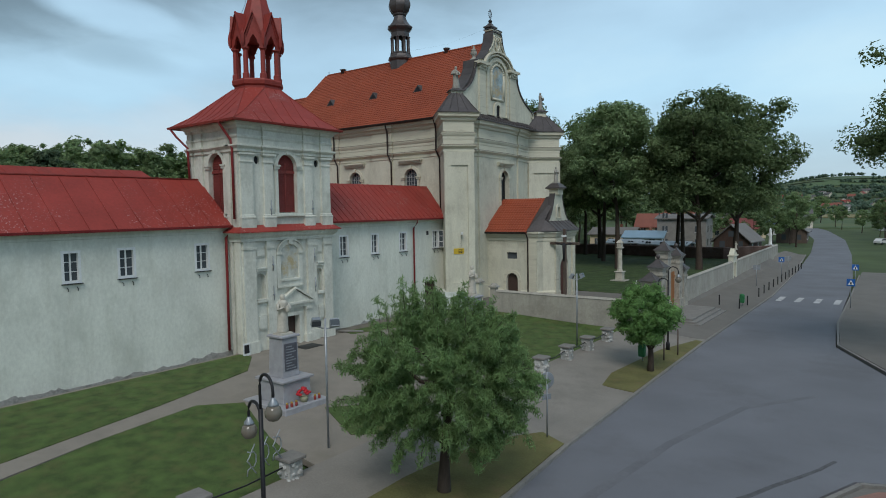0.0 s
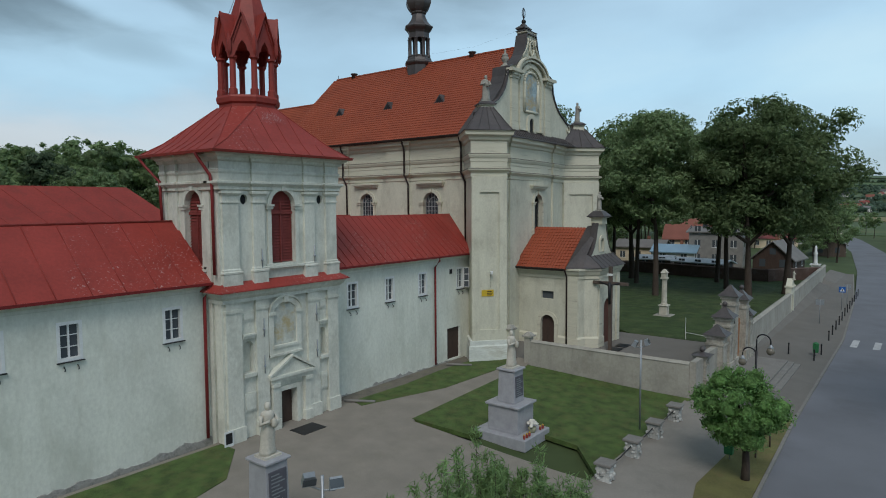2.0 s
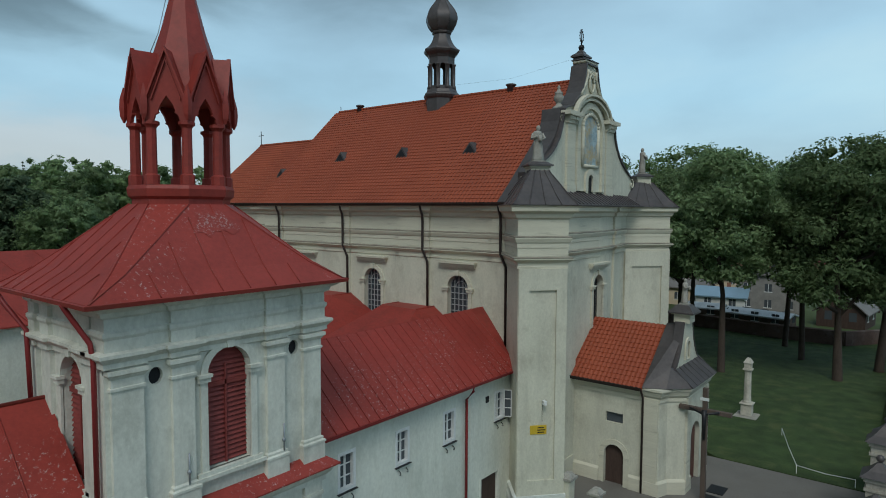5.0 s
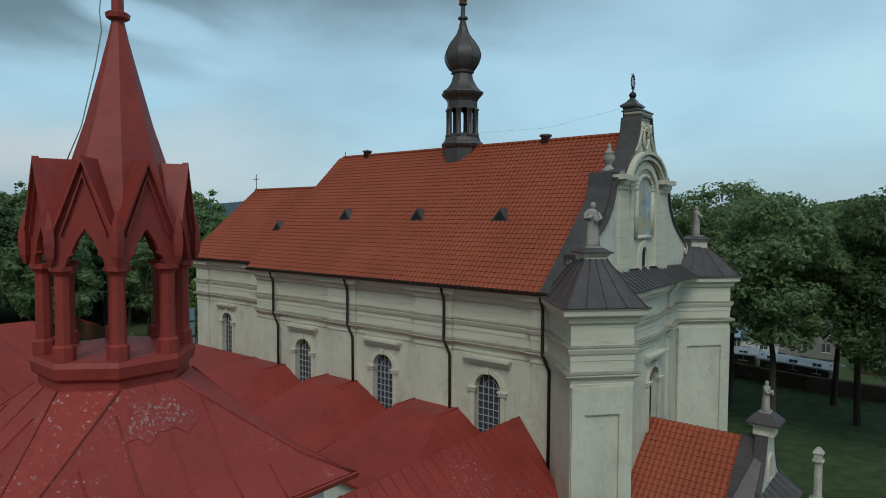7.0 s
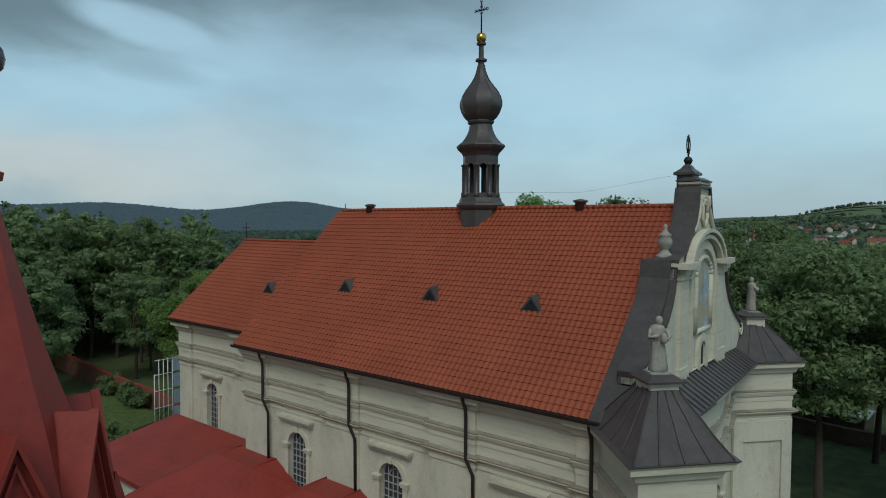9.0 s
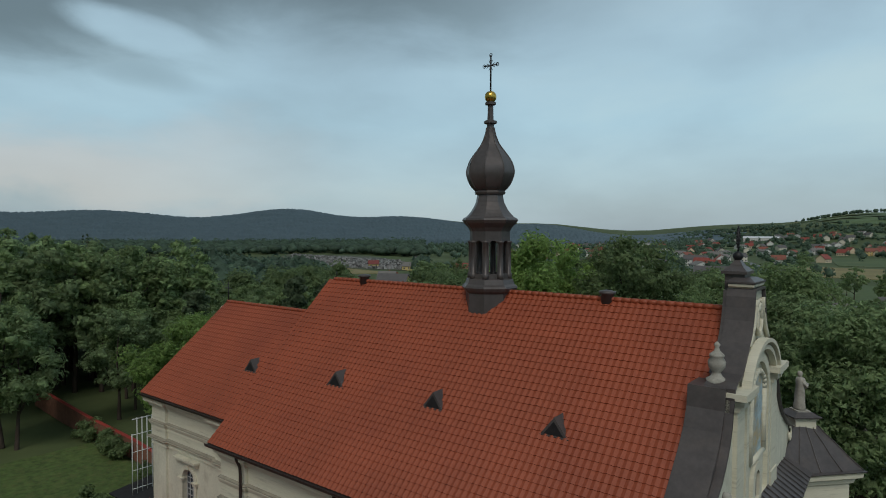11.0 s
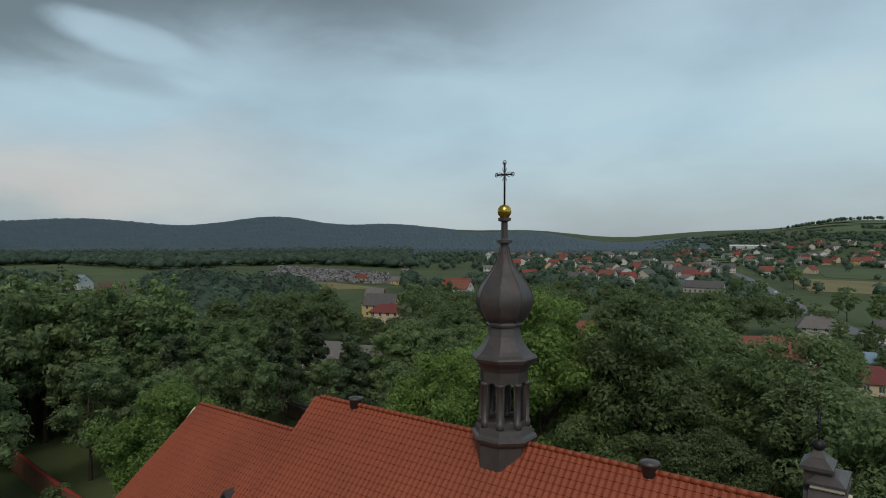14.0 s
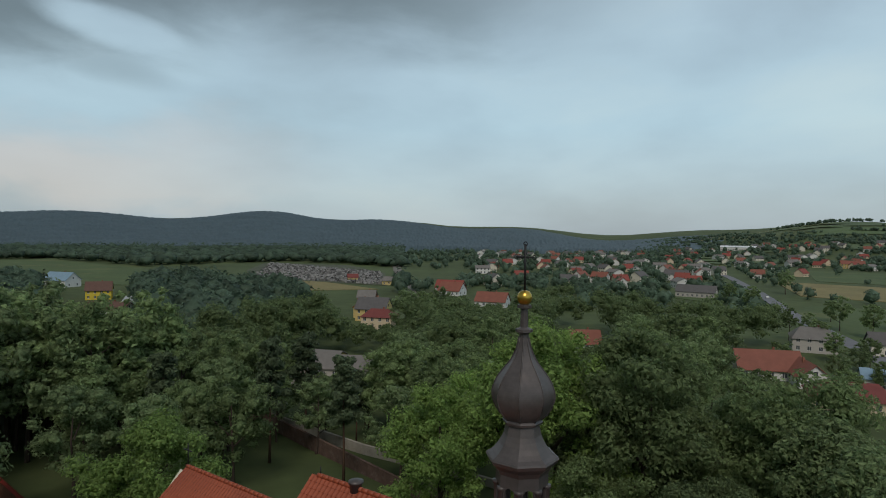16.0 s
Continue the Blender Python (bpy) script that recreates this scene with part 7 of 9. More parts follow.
for sg in (-1, 1):
    urn(-36.25, 57.5 + sg * 3.35, 24.3)


def monument(x, y, g, mid, top, h, seed, label, flower):
    m = thing("monument", label, "monument")
    part("base_slab", Shape().box(x - 1.6, x + 1.7, y - 1.35, y + 1.35, g - 0.4, g + 0.22), GRANITE, m, bevel=0.03)
    part("block", Shape().box(x - 0.95, x + 0.95, y - 0.85, y + 0.85, g + 0.22, mid), GRANITE, m, bevel=0.02)
    part("ledge", Shape().box(x - 1.08, x + 1.08, y - 0.98, y + 0.98, mid, mid + 0.12), GRANITE, m, bevel=0.02)
    sh = part("shaft", Shape().prism([(x - 0.54, y - 0.52), (x + 0.54, y - 0.52), (x + 0.54, y + 0.52), (x - 0.54, y + 0.52)], mid + 0.12, top - 0.15, 0.92), GRANITE, m, bevel=0.02)
    part("cap", Shape().box(x - 0.6, x + 0.6, y - 0.58, y + 0.58, top - 0.12, top), GRANITE, m, bevel=0.03)
    pl = part("plaque", Shape().box(x + 0.49, x + 0.555, y - 0.38, y + 0.38, mid + 0.45, top - 0.4), PLAQUE, sh)
    bars = Shape()
    n = 9
    for i in range(n):
        z = mid + 0.55 + (top - mid - 1.1) * i / (n - 1)
        bars.box(x + 0.555, x + 0.56, y - 0.3, y + 0.3 - 0.12 * (i % 3), z - 0.025, z + 0.025)
    part("lettering_bar", bars, STEEL, pl)
    statue(x, y, top, h, 90, seed, "pale stone robed statue on a granite plinth", PALESTONE)
    b = thing("bouquet", "red flowers in a basket on the monument step" if flower else "white flowers in a basket on the monument step", "flowers")
    fr = random.Random(seed)
    col = material("red_petals", (0.45, 0.02, 0.03), 0.3, 6, 0.6) if flower else material("white_petals", (0.65, 0.62, 0.55), 0.2, 6, 0.6)
    fx, fy, fz = x + 1.3, y + 0.1, g + 0.22
    part("basket", Shape().lathe([(0.16, fz), (0.24, fz + 0.28), (0.2, fz + 0.28)], fx, fy, 10), material("wicker", (0.3, 0.3, 0.2), 0.2, 6), b)
    for i in range(22):
        a, rr = fr.uniform(0, 6.3), fr.uniform(0, 0.32)
        part("bloom", Shape().lathe([(0.03, fz + 0.3 + (0.36 - rr)), (0.09, fz + 0.34 + (0.36 - rr)), (0.1, fz + 0.39 + (0.36 - rr)), (0.03, fz + 0.43 + (0.36 - rr))], fx + rr * math.cos(a), fy + rr * math.sin(a), 7), col, b)
    for i in range(5):
        c = thing("grave_candle", "small glass grave candle", "candle", pose(x + 1.5, y - 1.1 + i * 0.28 + (0.9 if i > 2 else 0), fz), group="grave candles")
        part("jar", Shape().lathe([(0.05, 0), (0.07, 0.05), (0.07, 0.16), (0.05, 0.2)], 0, 0, 8), material("candle_glass", (0.28, 0.05, 0.04), 0.2, 5, 0.3), c)
        part("lid", Shape().lathe([(0.06, 0.2), (0.06, 0.24), (0.02, 0.28)], 0, 0, 8), GOLD, c)


monument(-25.15, 20.12, -0.26, 1.0, 3.2, 1.95, 5, "grey granite monument with a dark plaque before the gate tower", True)
monument(-24.3, 35.7, -0.3, 1.35, 3.35, 2.0, 6, "grey granite monument with a dark plaque on the lawn", False)

col = thing("column_shrine", "pale stone column shrine standing on the churchyard lawn", "column")
CSX, CSY = -28.5, 73.9
part("step", Shape().box(CSX - 0.9, CSX + 0.9, CSY - 0.9, CSY + 0.9, 0.0, 0.4), STONE, col, bevel=0.04)
part("pedestal", Shape().box(CSX - 0.42, CSX + 0.42, CSY - 0.42, CSY + 0.42, 0.4, 1.35).box(CSX - 0.52, CSX + 0.52, CSY - 0.52, CSY + 0.52, 1.35, 1.47), PALESTONE, col, bevel=0.03)
part("shaft", Shape().lathe([(0.36, 1.47), (0.36, 1.6), (0.3, 1.7), (0.27, 4.1), (0.32, 4.2), (0.38, 4.28)], CSX, CSY, 8, smooth=False), PALESTONE, col)
part("capital", Shape().box(CSX - 0.36, CSX + 0.36, CSY - 0.36, CSY + 0.36, 4.28, 4.4).box(CSX - 0.27, CSX + 0.27, CSY - 0.27, CSY + 0.27, 4.4, 4.9).prism([(CSX - 0.36, CSY - 0.36), (CSX + 0.36, CSY - 0.36), (CSX + 0.36, CSY + 0.36), (CSX - 0.36, CSY + 0.36)], 4.9, 5.3, 0.3), PALESTONE, col)

cx = thing("wayside_cross", "tall dark wooden crucifix before the porch", "cross")
CX, CY = -26.65, 55.0
part("post", Shape().box(CX - 0.14, CX + 0.14, CY - 0.14, CY + 0.14, 0.1, 7.25), CROSSWOOD, cx, bevel=0.02)
part("beam", Shape().box(CX - 1.5, CX + 1.5, CY - 0.13, CY + 0.13, 5.75, 6.0), CROSSWOOD, cx, bevel=0.02)
part("figure", Shape().tube([(CX, CY - 0.2, 5.95), (CX + 0.02, CY - 0.26, 5.2), (CX, CY - 0.2, 4.2)], 0.16, 8, 0.1).tube([(CX - 0.85, CY - 0.2, 5.95), (CX, CY - 0.22, 5.7), (CX + 0.85, CY - 0.2, 5.95)], 0.07, 6), IRON, cx)
part("board", Shape().box(CX - 0.25, CX + 0.25, CY - 0.17, CY - 0.14, 6.5, 6.68), WHITEPAINT, cx)


# ---- street furniture ----
def street_lamp(x, y, h, ang, k=0.9):
    t = thing("street_lamp", "dark double-armed street lamp with smoked globe shades", "street lamp", pose(x, y, ground_z(x, y) + 0.1, 0, 0, ang), group="globe street lamps")
    part("base", Shape().lathe([(0.14, 0), (0.14, 0.5), (0.09, 0.6)], 0, 0, 10), IRON, t)
    part("pole", Shape().tube([(0, 0, 0.3), (0, 0, h - 0.9)], 0.06, 10), IRON, t)
    SM = glass_material("smoked_globe", (0.16, 0.14, 0.11), 0.15) if "smoked_globe" not in MATS else MATS["smoked_globe"]
    for sg, hh in ((1, h), (-1, h - 0.85)):
        arm = [(0, 0, hh - 1.0), (0, 0, hh - 0.3)] + [(sg * (0.38 - 0.38 * math.cos(a)), 0, hh - 0.3 + 0.35 * math.sin(a)) for a in [math.pi * i / 8 for i in range(1, 9)]] + [(sg * 0.76, 0, hh - 0.5)]
        a = part("arm", Shape().tube(arm, 0.04, 8), IRON, t)
        cxx, zt = sg * 0.76, hh - 0.5
        part("fitting", Shape().lathe([(0.05 * k, zt + 0.1 * k), (0.1 * k, zt), (0.2 * k, zt - 0.16 * k), (0.2 * k, zt - 0.22 * k)], cxx, 0, 12), STEEL, a)
        part("globe", Shape().lathe([(r * k, zt - d * k) for r, d in ((0.17, 0.2), (0.26, 0.3), (0.32, 0.46), (0.3, 0.6), (0.2, 0.74), (0.05, 0.8))], cxx, 0, 14), SM, a)


street_lamp(-13.2, 9.77, 6.05, -13, 0.68)
street_lamp(-13.6, 44.3, 5.85, -13, 0.68)


def flood_pole(x, y, z1, ang):
    g = ground_z(x, y)
    t = thing("floodlight_pole", "thin steel pole with two floodlights", "floodlight", pose(x, y, g, 0, 0, ang), group="floodlight poles")
    h = z1 - g
    part("pole", Shape().tube([(0, 0, 0), (0, 0, h + 0.15)], 0.05, 8), STEEL, t)
    part("bracket", Shape().tube([(-0.4, 0, h - 0.2), (0, 0, h - 0.28), (0.4, 0, h - 0.2)], 0.03, 6), STEEL, t)
    for sx, tilt in ((-0.42, 25), (0.42, -25)):
        l = part("floodlight", Shape().prism([(-0.2, -0.12), (0.2, -0.12), (0.2, 0.12), (-0.2, 0.12)], -0.16, 0.18, 0.8), STEEL, t, m=pose(sx, 0, h - 0.02, tilt, 0, 40))
        part("lens", Shape().box(-0.19, 0.19, -0.135, -0.121, -0.12, 0.12), GLASS, l)


flood_pole(-19.3, 17.6, 4.75, 20)
flood_pole(-18.9, 40.9, 4.5, 60)


def round_sign(x, y, top, ang):
    g = ground_z(x, y)
    t = thing("road_sign", "round road sign seen from its grey metal back", "road sign", pose(x, y, g + 0.1, 0, 0, ang))
    part("pole", Shape().tube([(0, 0, 0), (0, 0, top - g)], 0.035, 8), STEEL, t)
    d = Shape()
    d.m = Matrix.Translation((0, 0.05, top - g - 0.4)) @ Matrix.Rotation(math.pi / 2, 4, "X")
    d.lathe([(0.38, -0.01), (0.4, 0), (0.38, 0.015)], 0, 0, 24, smooth=False)
    part("disc", d, STEEL, t)
    part("plate", Shape().box(-0.22, 0.22, 0.03, 0.05, top - g - 1.25, top - g - 1.0), STEEL, t)


round_sign(-12.75, 24.5, 2.0, 60)


def crossing_sign(x, y, ang):
    g = ground_z(x, y)
    t = thing("crossing_sign", "blue square pedestrian crossing sign on a steel pole", "road sign", pose(x, y, g + 0.1, 0, 0, ang), group="crossing signs")
    BLUE = material("sign_blue", (0.02, 0.11, 0.38), 0.05, 3, 0.4, bump=0)
    part("pole", Shape().tube([(0, 0, 0), (0, 0, 2.9)], 0.035, 8), STEEL, t)
    b = part("board", Shape().box(-0.35, 0.35, -0.06, -0.04, 2.15, 2.85), BLUE, t)
    part("triangle", Shape().add([(-0.25, -0.066, 2.28), (0.25, -0.066, 2.28), (0, -0.066, 2.74), (-0.25, -0.061, 2.28), (0.25, -0.061, 2.28), (0, -0.061, 2.74)], [(0, 1, 2), (3, 5, 4), (0, 3, 4, 1), (1, 4, 5, 2), (2, 5, 3, 0)]), WHITEPAINT, b)
    part("bar", Shape().box(-0.06, 0.06, -0.072, -0.067, 2.32, 2.55), IRON, b)


for x, y in ((-4.7, 71.7), (-5.4, 88.8), (-14.3, 96.0)):
    crossing_sign(x, y, 5)


def info_sign(x, y):
    t = thing("road_sign", "grey back of a small rectangular sign on a pole", "road sign", pose(x, y, ground_z(x, y) + 0.1, 0, 0, 10))
    part("pole", Shape().tube([(0, 0, 0), (0, 0, 2.6)], 0.035, 8), STEEL, t)
    part("board", Shape().box(-0.4, 0.4, 0.03, 0.05, 2.0, 2.6), STEEL, t)


info_sign(-15.2, 84.0)
info_sign(-14.2, 101.0)
t = thing("bollard", "black iron bollard on the pavement", "bollard", pose(-13.4, 65.9, ground_z(-13.4, 65.9) + 0.1), group="pavement bollards")
part("post", Shape().lathe([(0.07, 0), (0.06, 0.05), (0.05, 0.85), (0.07, 0.88), (0.07, 0.94), (0.03, 1.0)], 0, 0, 10), IRON, t)
for x, y in [(-15.4, 66.6), (-13.2, 68.6)] + [(-13.4 - 0.035 * i * 0.9, 75.5 + i * 3.2) for i in range(12)]:
    copy_thing(t, pose(x, y, ground_z(x, y) + 0.1))
GREENP = material("green_plastic", (0.03, 0.16, 0.06), 0.12, 3, 0.5, bump=0.02)


def litter_bin(x, y):
    t = thing("litter_bin", "green plastic litter bin on a post", "bin", pose(x, y, ground_z(x, y) + 0.12), group="litter bins")
    part("post", Shape().tube([(0, 0.16, 0), (0, 0.16, 1.2)], 0.03, 6), STEEL, t)
    part("bucket", Shape().prism([(-0.2, -0.15), (0.2, -0.15), (0.2, 0.15), (-0.2, 0.15)], 0.35, 1.05, 1.12), GREENP, t, bevel=0.02)
    part("lid", Shape().lathe([(0.25, 1.05), (0.24, 1.12), (0.15, 1.22), (0.03, 1.26)], 0, 0, 10, sy=0.8), GREENP, t)


litter_bin(-13.9, 39.9)
litter_bin(-13.5, 67.6)
for k, (x, y) in enumerate(((-12.9, 41.2), (-12.6, 43.2))):
    tagged(part("tree_stake", Shape().tube([(x, y, ground_z(x, y)), (x, y, ground_z(x, y) + 1.9)], 0.05, 6), CROSSWOOD), "rough wooden stake in the verge", "stake", group="tree stakes")
MARK = material("road_paint", (0.44, 0.44, 0.44), 0.2, 1.2, 0.8, bump=0.05, stain=(0.2, 0.2, 0.2), stain_amt=0.8, stain_scale=1.5)
for i in range(4):
    x = -11.6 + i * 1.75
    s = Shape()
    z = ground_z(x, 76) + 0.026
    s.box(x, x + 0.55, 74.2, 77.8, z - 0.02, z)
    tagged(part("road_marking", s, MARK), "worn white crossing stripe on the asphalt", "road marking", group="crossing stripes", kind="structure")
ad = thing("bench_board", "small leaning display board at the tower foot", "board")
part("panel", Shape().box(-34.0, -33.95, 24.0, 24.5, 0.05, 0.95), WHITEPAINT, ad)
part("picture", Shape().box(-33.95, -33.945, 24.06, 24.44, 0.3, 0.85), IRON, ad)
mat_ = Shape().box(-33.4, -32.2, 27.6, 29.2, 0.12, 0.16)
tagged(part("door_mat", mat_, IRON), "dark rubber mat before the gate door", "mat")
for a, b in ((54.9, 56.1), (56.5, 57.8)):
    tagged(part("floor_grate", Shape().box(-26.9, -25.9, a, b, 0.34, 0.37), IRON), "dark metal grate in the church path", "grate", group="path grates")
for y0, x0 in ((32.8, -34.6), (43.6, -34.9)):
    tagged(part("drain_channel", Shape().tube([(x0, y0, ground_z(x0, y0) + 0.15), (x0 + 1.6, y0 + 1.1, ground_z(x0 + 1.6, y0 + 1.1) + 0.1)], 0.09, 8), KERB), "concrete drain spout on the grass", "drain", group="drain spouts")
shed = thing("garden_shed", "low dark garden shed with a grey felt roof", "shed")
part("wall", Shape().box(-96.5, -91.5, 58.9, 64.0, -0.9, 2.5), DARKBRICK, shed)
part("roof", Shape().add([(-96.9, 58.5, 2.5), (-91.1, 58.5, 2.5), (-91.1, 64.4, 3.2), (-96.9, 64.4, 3.2), (-96.9, 58.5, 2.65), (-91.1, 58.5, 2.65), (-91.1, 64.4, 3.35), (-96.9, 64.4, 3.35)], [(0, 3, 2, 1), (4, 5, 6, 7), (0, 1, 5, 4), (1, 2, 6, 5), (2, 3, 7, 6), (3, 0, 4, 7)]), MATS["dark_void"], shed)
scf = thing("panel_frame", "white steel lattice frame with grey panels on a shed roof", "frame")
for i in range(5):
    y = 59.6 + i * 0.52
    part("upright", Shape().tube([(-94.1, y, 2.7), (-94.1, y, 10.7 - (1.6 if i == 0 else 0))], 0.045, 6), WHITEPAINT, scf)
for z in (3.4, 5.3, 7.2, 9.0, 10.6):
    part("rail", Shape().tube([(-94.05, 59.6, z), (-94.05, 61.7, z)], 0.035, 6), WHITEPAINT, scf)
for z in (3.5, 5.4, 7.3, 9.1):
    part("panel", Shape().box(-94.12, -94.06, 61.8, 62.7, z, z + 1.55), material("grey_panel", (0.25, 0.32, 0.38), 0.1, 1, 0.3), scf)
drape("garden_lawn", [(-122, 42), (-80, 42), (-76, 52), (-84, 64.5), (-111, 66.8), (-122, 67)], 0.3, GRASS, "mown garden lawn before the brick wall", cut=3, category="lawn")


# ---- houses ----
HOUSE_WALLS = [(0.60, 0.57, 0.48), (0.62, 0.62, 0.60), (0.55, 0.42, 0.18), (0.42, 0.40, 0.37), (0.60, 0.50, 0.36)]
# the third roof colour is greyed, distance haze put into it
HOUSE_ROOFS = [(0.23, 0.055, 0.042), (0.10, 0.095, 0.095), (0.215, 0.078, 0.055), (0.17, 0.045, 0.04), (0.16, 0.15, 0.14)]
for i, c in enumerate(HOUSE_WALLS):
    material(f"house_wall_{i}", c, 0.08, 0.6, 0.9, bump=0.05)
for i, c in enumerate(HOUSE_ROOFS):
    material(f"house_roof_{i}", c, 0.14, 0.5, 0.7, bump=0.1, bscale=5)
BROWNROOF = material("brown_roof", (0.115, 0.062, 0.048), 0.14, 0.5, 0.7, bump=0.1, bscale=5)
PALESHEET = material("pale_corrugated_sheet", (0.42, 0.45, 0.47), 0.25, 0.6, 0.5, 0.2, bump=0.1)
BLUEROOF = material("blue_sheet_roof", (0.22, 0.33, 0.42), 0.1, 0.5, 0.4, 0.2, bump=0.02)


def house(x, y, ang, w, l, h, rh, wall, roof, label, hip=0.0, storeys=1, z=None, chimney=True, plain=False):
    """A house: gabled or hipped roof, rows of windows, door, chimney."""
    z = ground_z(x, y) if z is None else z
    t = thing("house", label, "house", pose(x, y, z, 0, 0, ang), group="village houses")
    wm = wall if not isinstance(wall, int) else MATS[f"house_wall_{wall}"]
    rm = roof if not isinstance(roof, int) else MATS[f"house_roof_{roof}"]
    s = Shape().box(-l / 2, l / 2, -w / 2, w / 2, -1.5, h)
    if hip < 0.5:
        k = l / 2 * (1 - hip) if hip else l / 2 - 0.05
        s.add([(-l / 2, -w / 2, h), (-l / 2, w / 2, h), (-k, 0, h + rh - 0.1), (l / 2, -w / 2, h), (l / 2, w / 2, h), (k, 0, h + rh - 0.1)], [(0, 1, 2), (3, 5, 4)])
    part("wall", s, wm, t)
    o = 0.5
    k = max(0.05, (l / 2 + o) * (1 - hip)) if hip else l / 2 + o
    lo = h - o * rh / (w / 2)
    v = [(-l / 2 - o, -w / 2 - o, lo), (l / 2 + o, -w / 2 - o, lo), (l / 2 + o, w / 2 + o, lo), (-l / 2 - o, w / 2 + o, lo), (-k, 0, h + rh), (k, 0, h + rh)]
    f = [(0, 1, 5, 4), (2, 3, 4, 5), (1, 2, 5), (3, 0, 4), (0, 3, 2, 1)]
    if not hip:
        f = [(0, 1, 5, 4), (2, 3, 4, 5)]
        v2 = [(a, b, c - 0.2) for a, b, c in v]
        f += [(6, 10, 11, 7), (8, 11, 10, 9), (0, 6, 7, 1), (2, 8, 9, 3), (0, 4, 10, 6), (4, 3, 9, 10), (1, 7, 11, 5), (5, 11, 8, 2)]
        v = v + v2
    part("roof", Shape().add(v, f), rm, t)
    nw = max(2, int(l / 3))
    for st in range(storeys):
        z0 = 0.9 + st * 2.8
        for i in range(nw):
            u = -l / 2 + l * (i + 0.5) / nw
            for sy in (-1, 1):
                g = part("window", Shape().box(u - 0.55, u + 0.55, sy * (w / 2 - 0.02), sy * (w / 2 + 0.02), z0, z0 + 1.35), GLASS, t)
                if plain:
                    continue
                part("window_frame", Shape().box(u - 0.65, u + 0.65, sy * (w / 2 - 0.03), sy * (w / 2 + 0.05), z0 - 0.12, z0 - 0.01).box(u - 0.04, u + 0.04, sy * (w / 2), sy * (w / 2 + 0.04), z0, z0 + 1.35), WHITEPAINT, g)
        for sx in () if plain else (-1, 1):
            for u in (-w / 4, w / 4):
                part("window", Shape().box(sx * (l / 2 - 0.02), sx * (l / 2 + 0.02), u - 0.5, u + 0.5, z0, z0 + 1.35), GLASS, t)
    if rh > 2.5 and not hip and not plain:
        for sx in (-1, 1):
            part("window", Shape().box(sx * (l / 2 - 0.02), sx * (l / 2 + 0.02), -0.5, 0.5, h + 0.5, h + 1.6), GLASS, t)
    if chimney:
        part("chimney", Shape().box(l * 0.12 - 0.3, l * 0.12 + 0.3, 0.3, 0.9, h + rh * 0.5, h + rh + 0.7), BRICKM, t)
    return t


house(-232, 248, 25, 12, 14, 5.8, 4.6, 2, 1, "yellow two-storey house with a grey gabled roof", storeys=2)
house(-213, 231, 25, 11, 13, 5.4, 2.8, 4, 3, "pale yellow house with a dark red hipped roof", hip=0.45, storeys=2)
house(-241, 252, 115, 9, 9, 5.4, 3.6, 2, 0, "yellow house wing with red tiled gables", storeys=2)
house(-272, 366, 10, 12, 15, 3.4, 5.0, 1, 2, "white house with a large red roof")
house(-219, 330, 15, 11, 17, 3.4, 4.6, 1, 2, "white house with an orange roof")
house(-238, 528, 0, 10, 13, 5.5, 4, 1, 2, "white house with a red gabled roof", storeys=2)
house(-200, 610, 5, 11, 20, 6, 3.6, 1, 1, "long white house with a grey roof", storeys=2)
house(-62, 294, 12, 13, 14, 5.0, 3.4, 3, 4, "grey house with a pale sheet metal hipped roof", hip=0.45, storeys=2)
house(-68, 237, 25, 11, 17, 3.2, 4.6, 1, 2, "white house with an orange tiled roof")
house(-126, 241, 35, 9, 10, 3.2, 4.0, 1, 2, "house with an orange roof among tall trees")
house(-57, 233, 115, 8, 12, 3.2, 3.4, 1, 2, "low orange roofed house wing")
house(-46, 214, 15, 12, 18, 3.0, 3.0, 4, 3, "house with a low dark red hipped roof", hip=0.4)
house(-40, 237, 10, 8, 10, 4.0, 2.0, 1, BLUEROOF, "small house with a pale blue metal roof")
house(-160, 160, 30, 9, 16, 3.4, 2.8, 3, 4, "grey farm building with a weathered roof", chimney=False)
house(-167, 150, 120, 8, 12, 3.2, 2.6, 3, 4, "grey barn with a weathered roof", chimney=False)
house(-176, 166, 20, 7, 10, 3.4, 1.4, 2, 4, "low ochre shed with a flat grey roof", chimney=False)
house(-500, 226, 20, 13, 20, 5, 5, 1, BLUEROOF, "white house with a pale blue roof")
house(-406, 207, 60, 11, 13, 5.5, 4.5, material("bright_yellow_render", (0.60, 0.46, 0.06), 0.08, 0.6, 0.9, bump=0.05), BROWNROOF, "bright yellow house with a brown roof", storeys=2)
house(-522, 219, 10, 12, 18, 3.5, 5, 3, BROWNROOF, "house with a brown gabled roof")
house(-334, 178, 30, 12, 20, 3.2, 3.2, 1, BROWNROOF, "low house with a brown roof")
house(-357, 207, 40, 9, 18, 3.0, 2.0, 1, PALESHEET, "long low outbuilding with a pale roof", chimney=False)
house(-282, 378, 20, 12, 18, 4, 4.5, 1, 0, "house with a red roof among trees")
house(-146, 466, 5, 13, 24, 4, 4, 3, 1, "long dark roofed barn beside a field", chimney=False)
house(-47, 137, 8, 7, 8, 2.8, 1.2, 1, BLUEROOF, "low house with a pale blue metal roof")
house(-40, 141.7, 5, 8, 10, 6.8, 0.8, material("raw_block_wall", (0.23, 0.22, 0.205), 0.2, 1.0, 0.9, bump=0.2), 4, "grey unfinished three-storey house with balconies", storeys=3)
house(-56, 142.5, 5, 7, 10, 3.4, 1.3, 4, 4, "low ochre house behind the wall")
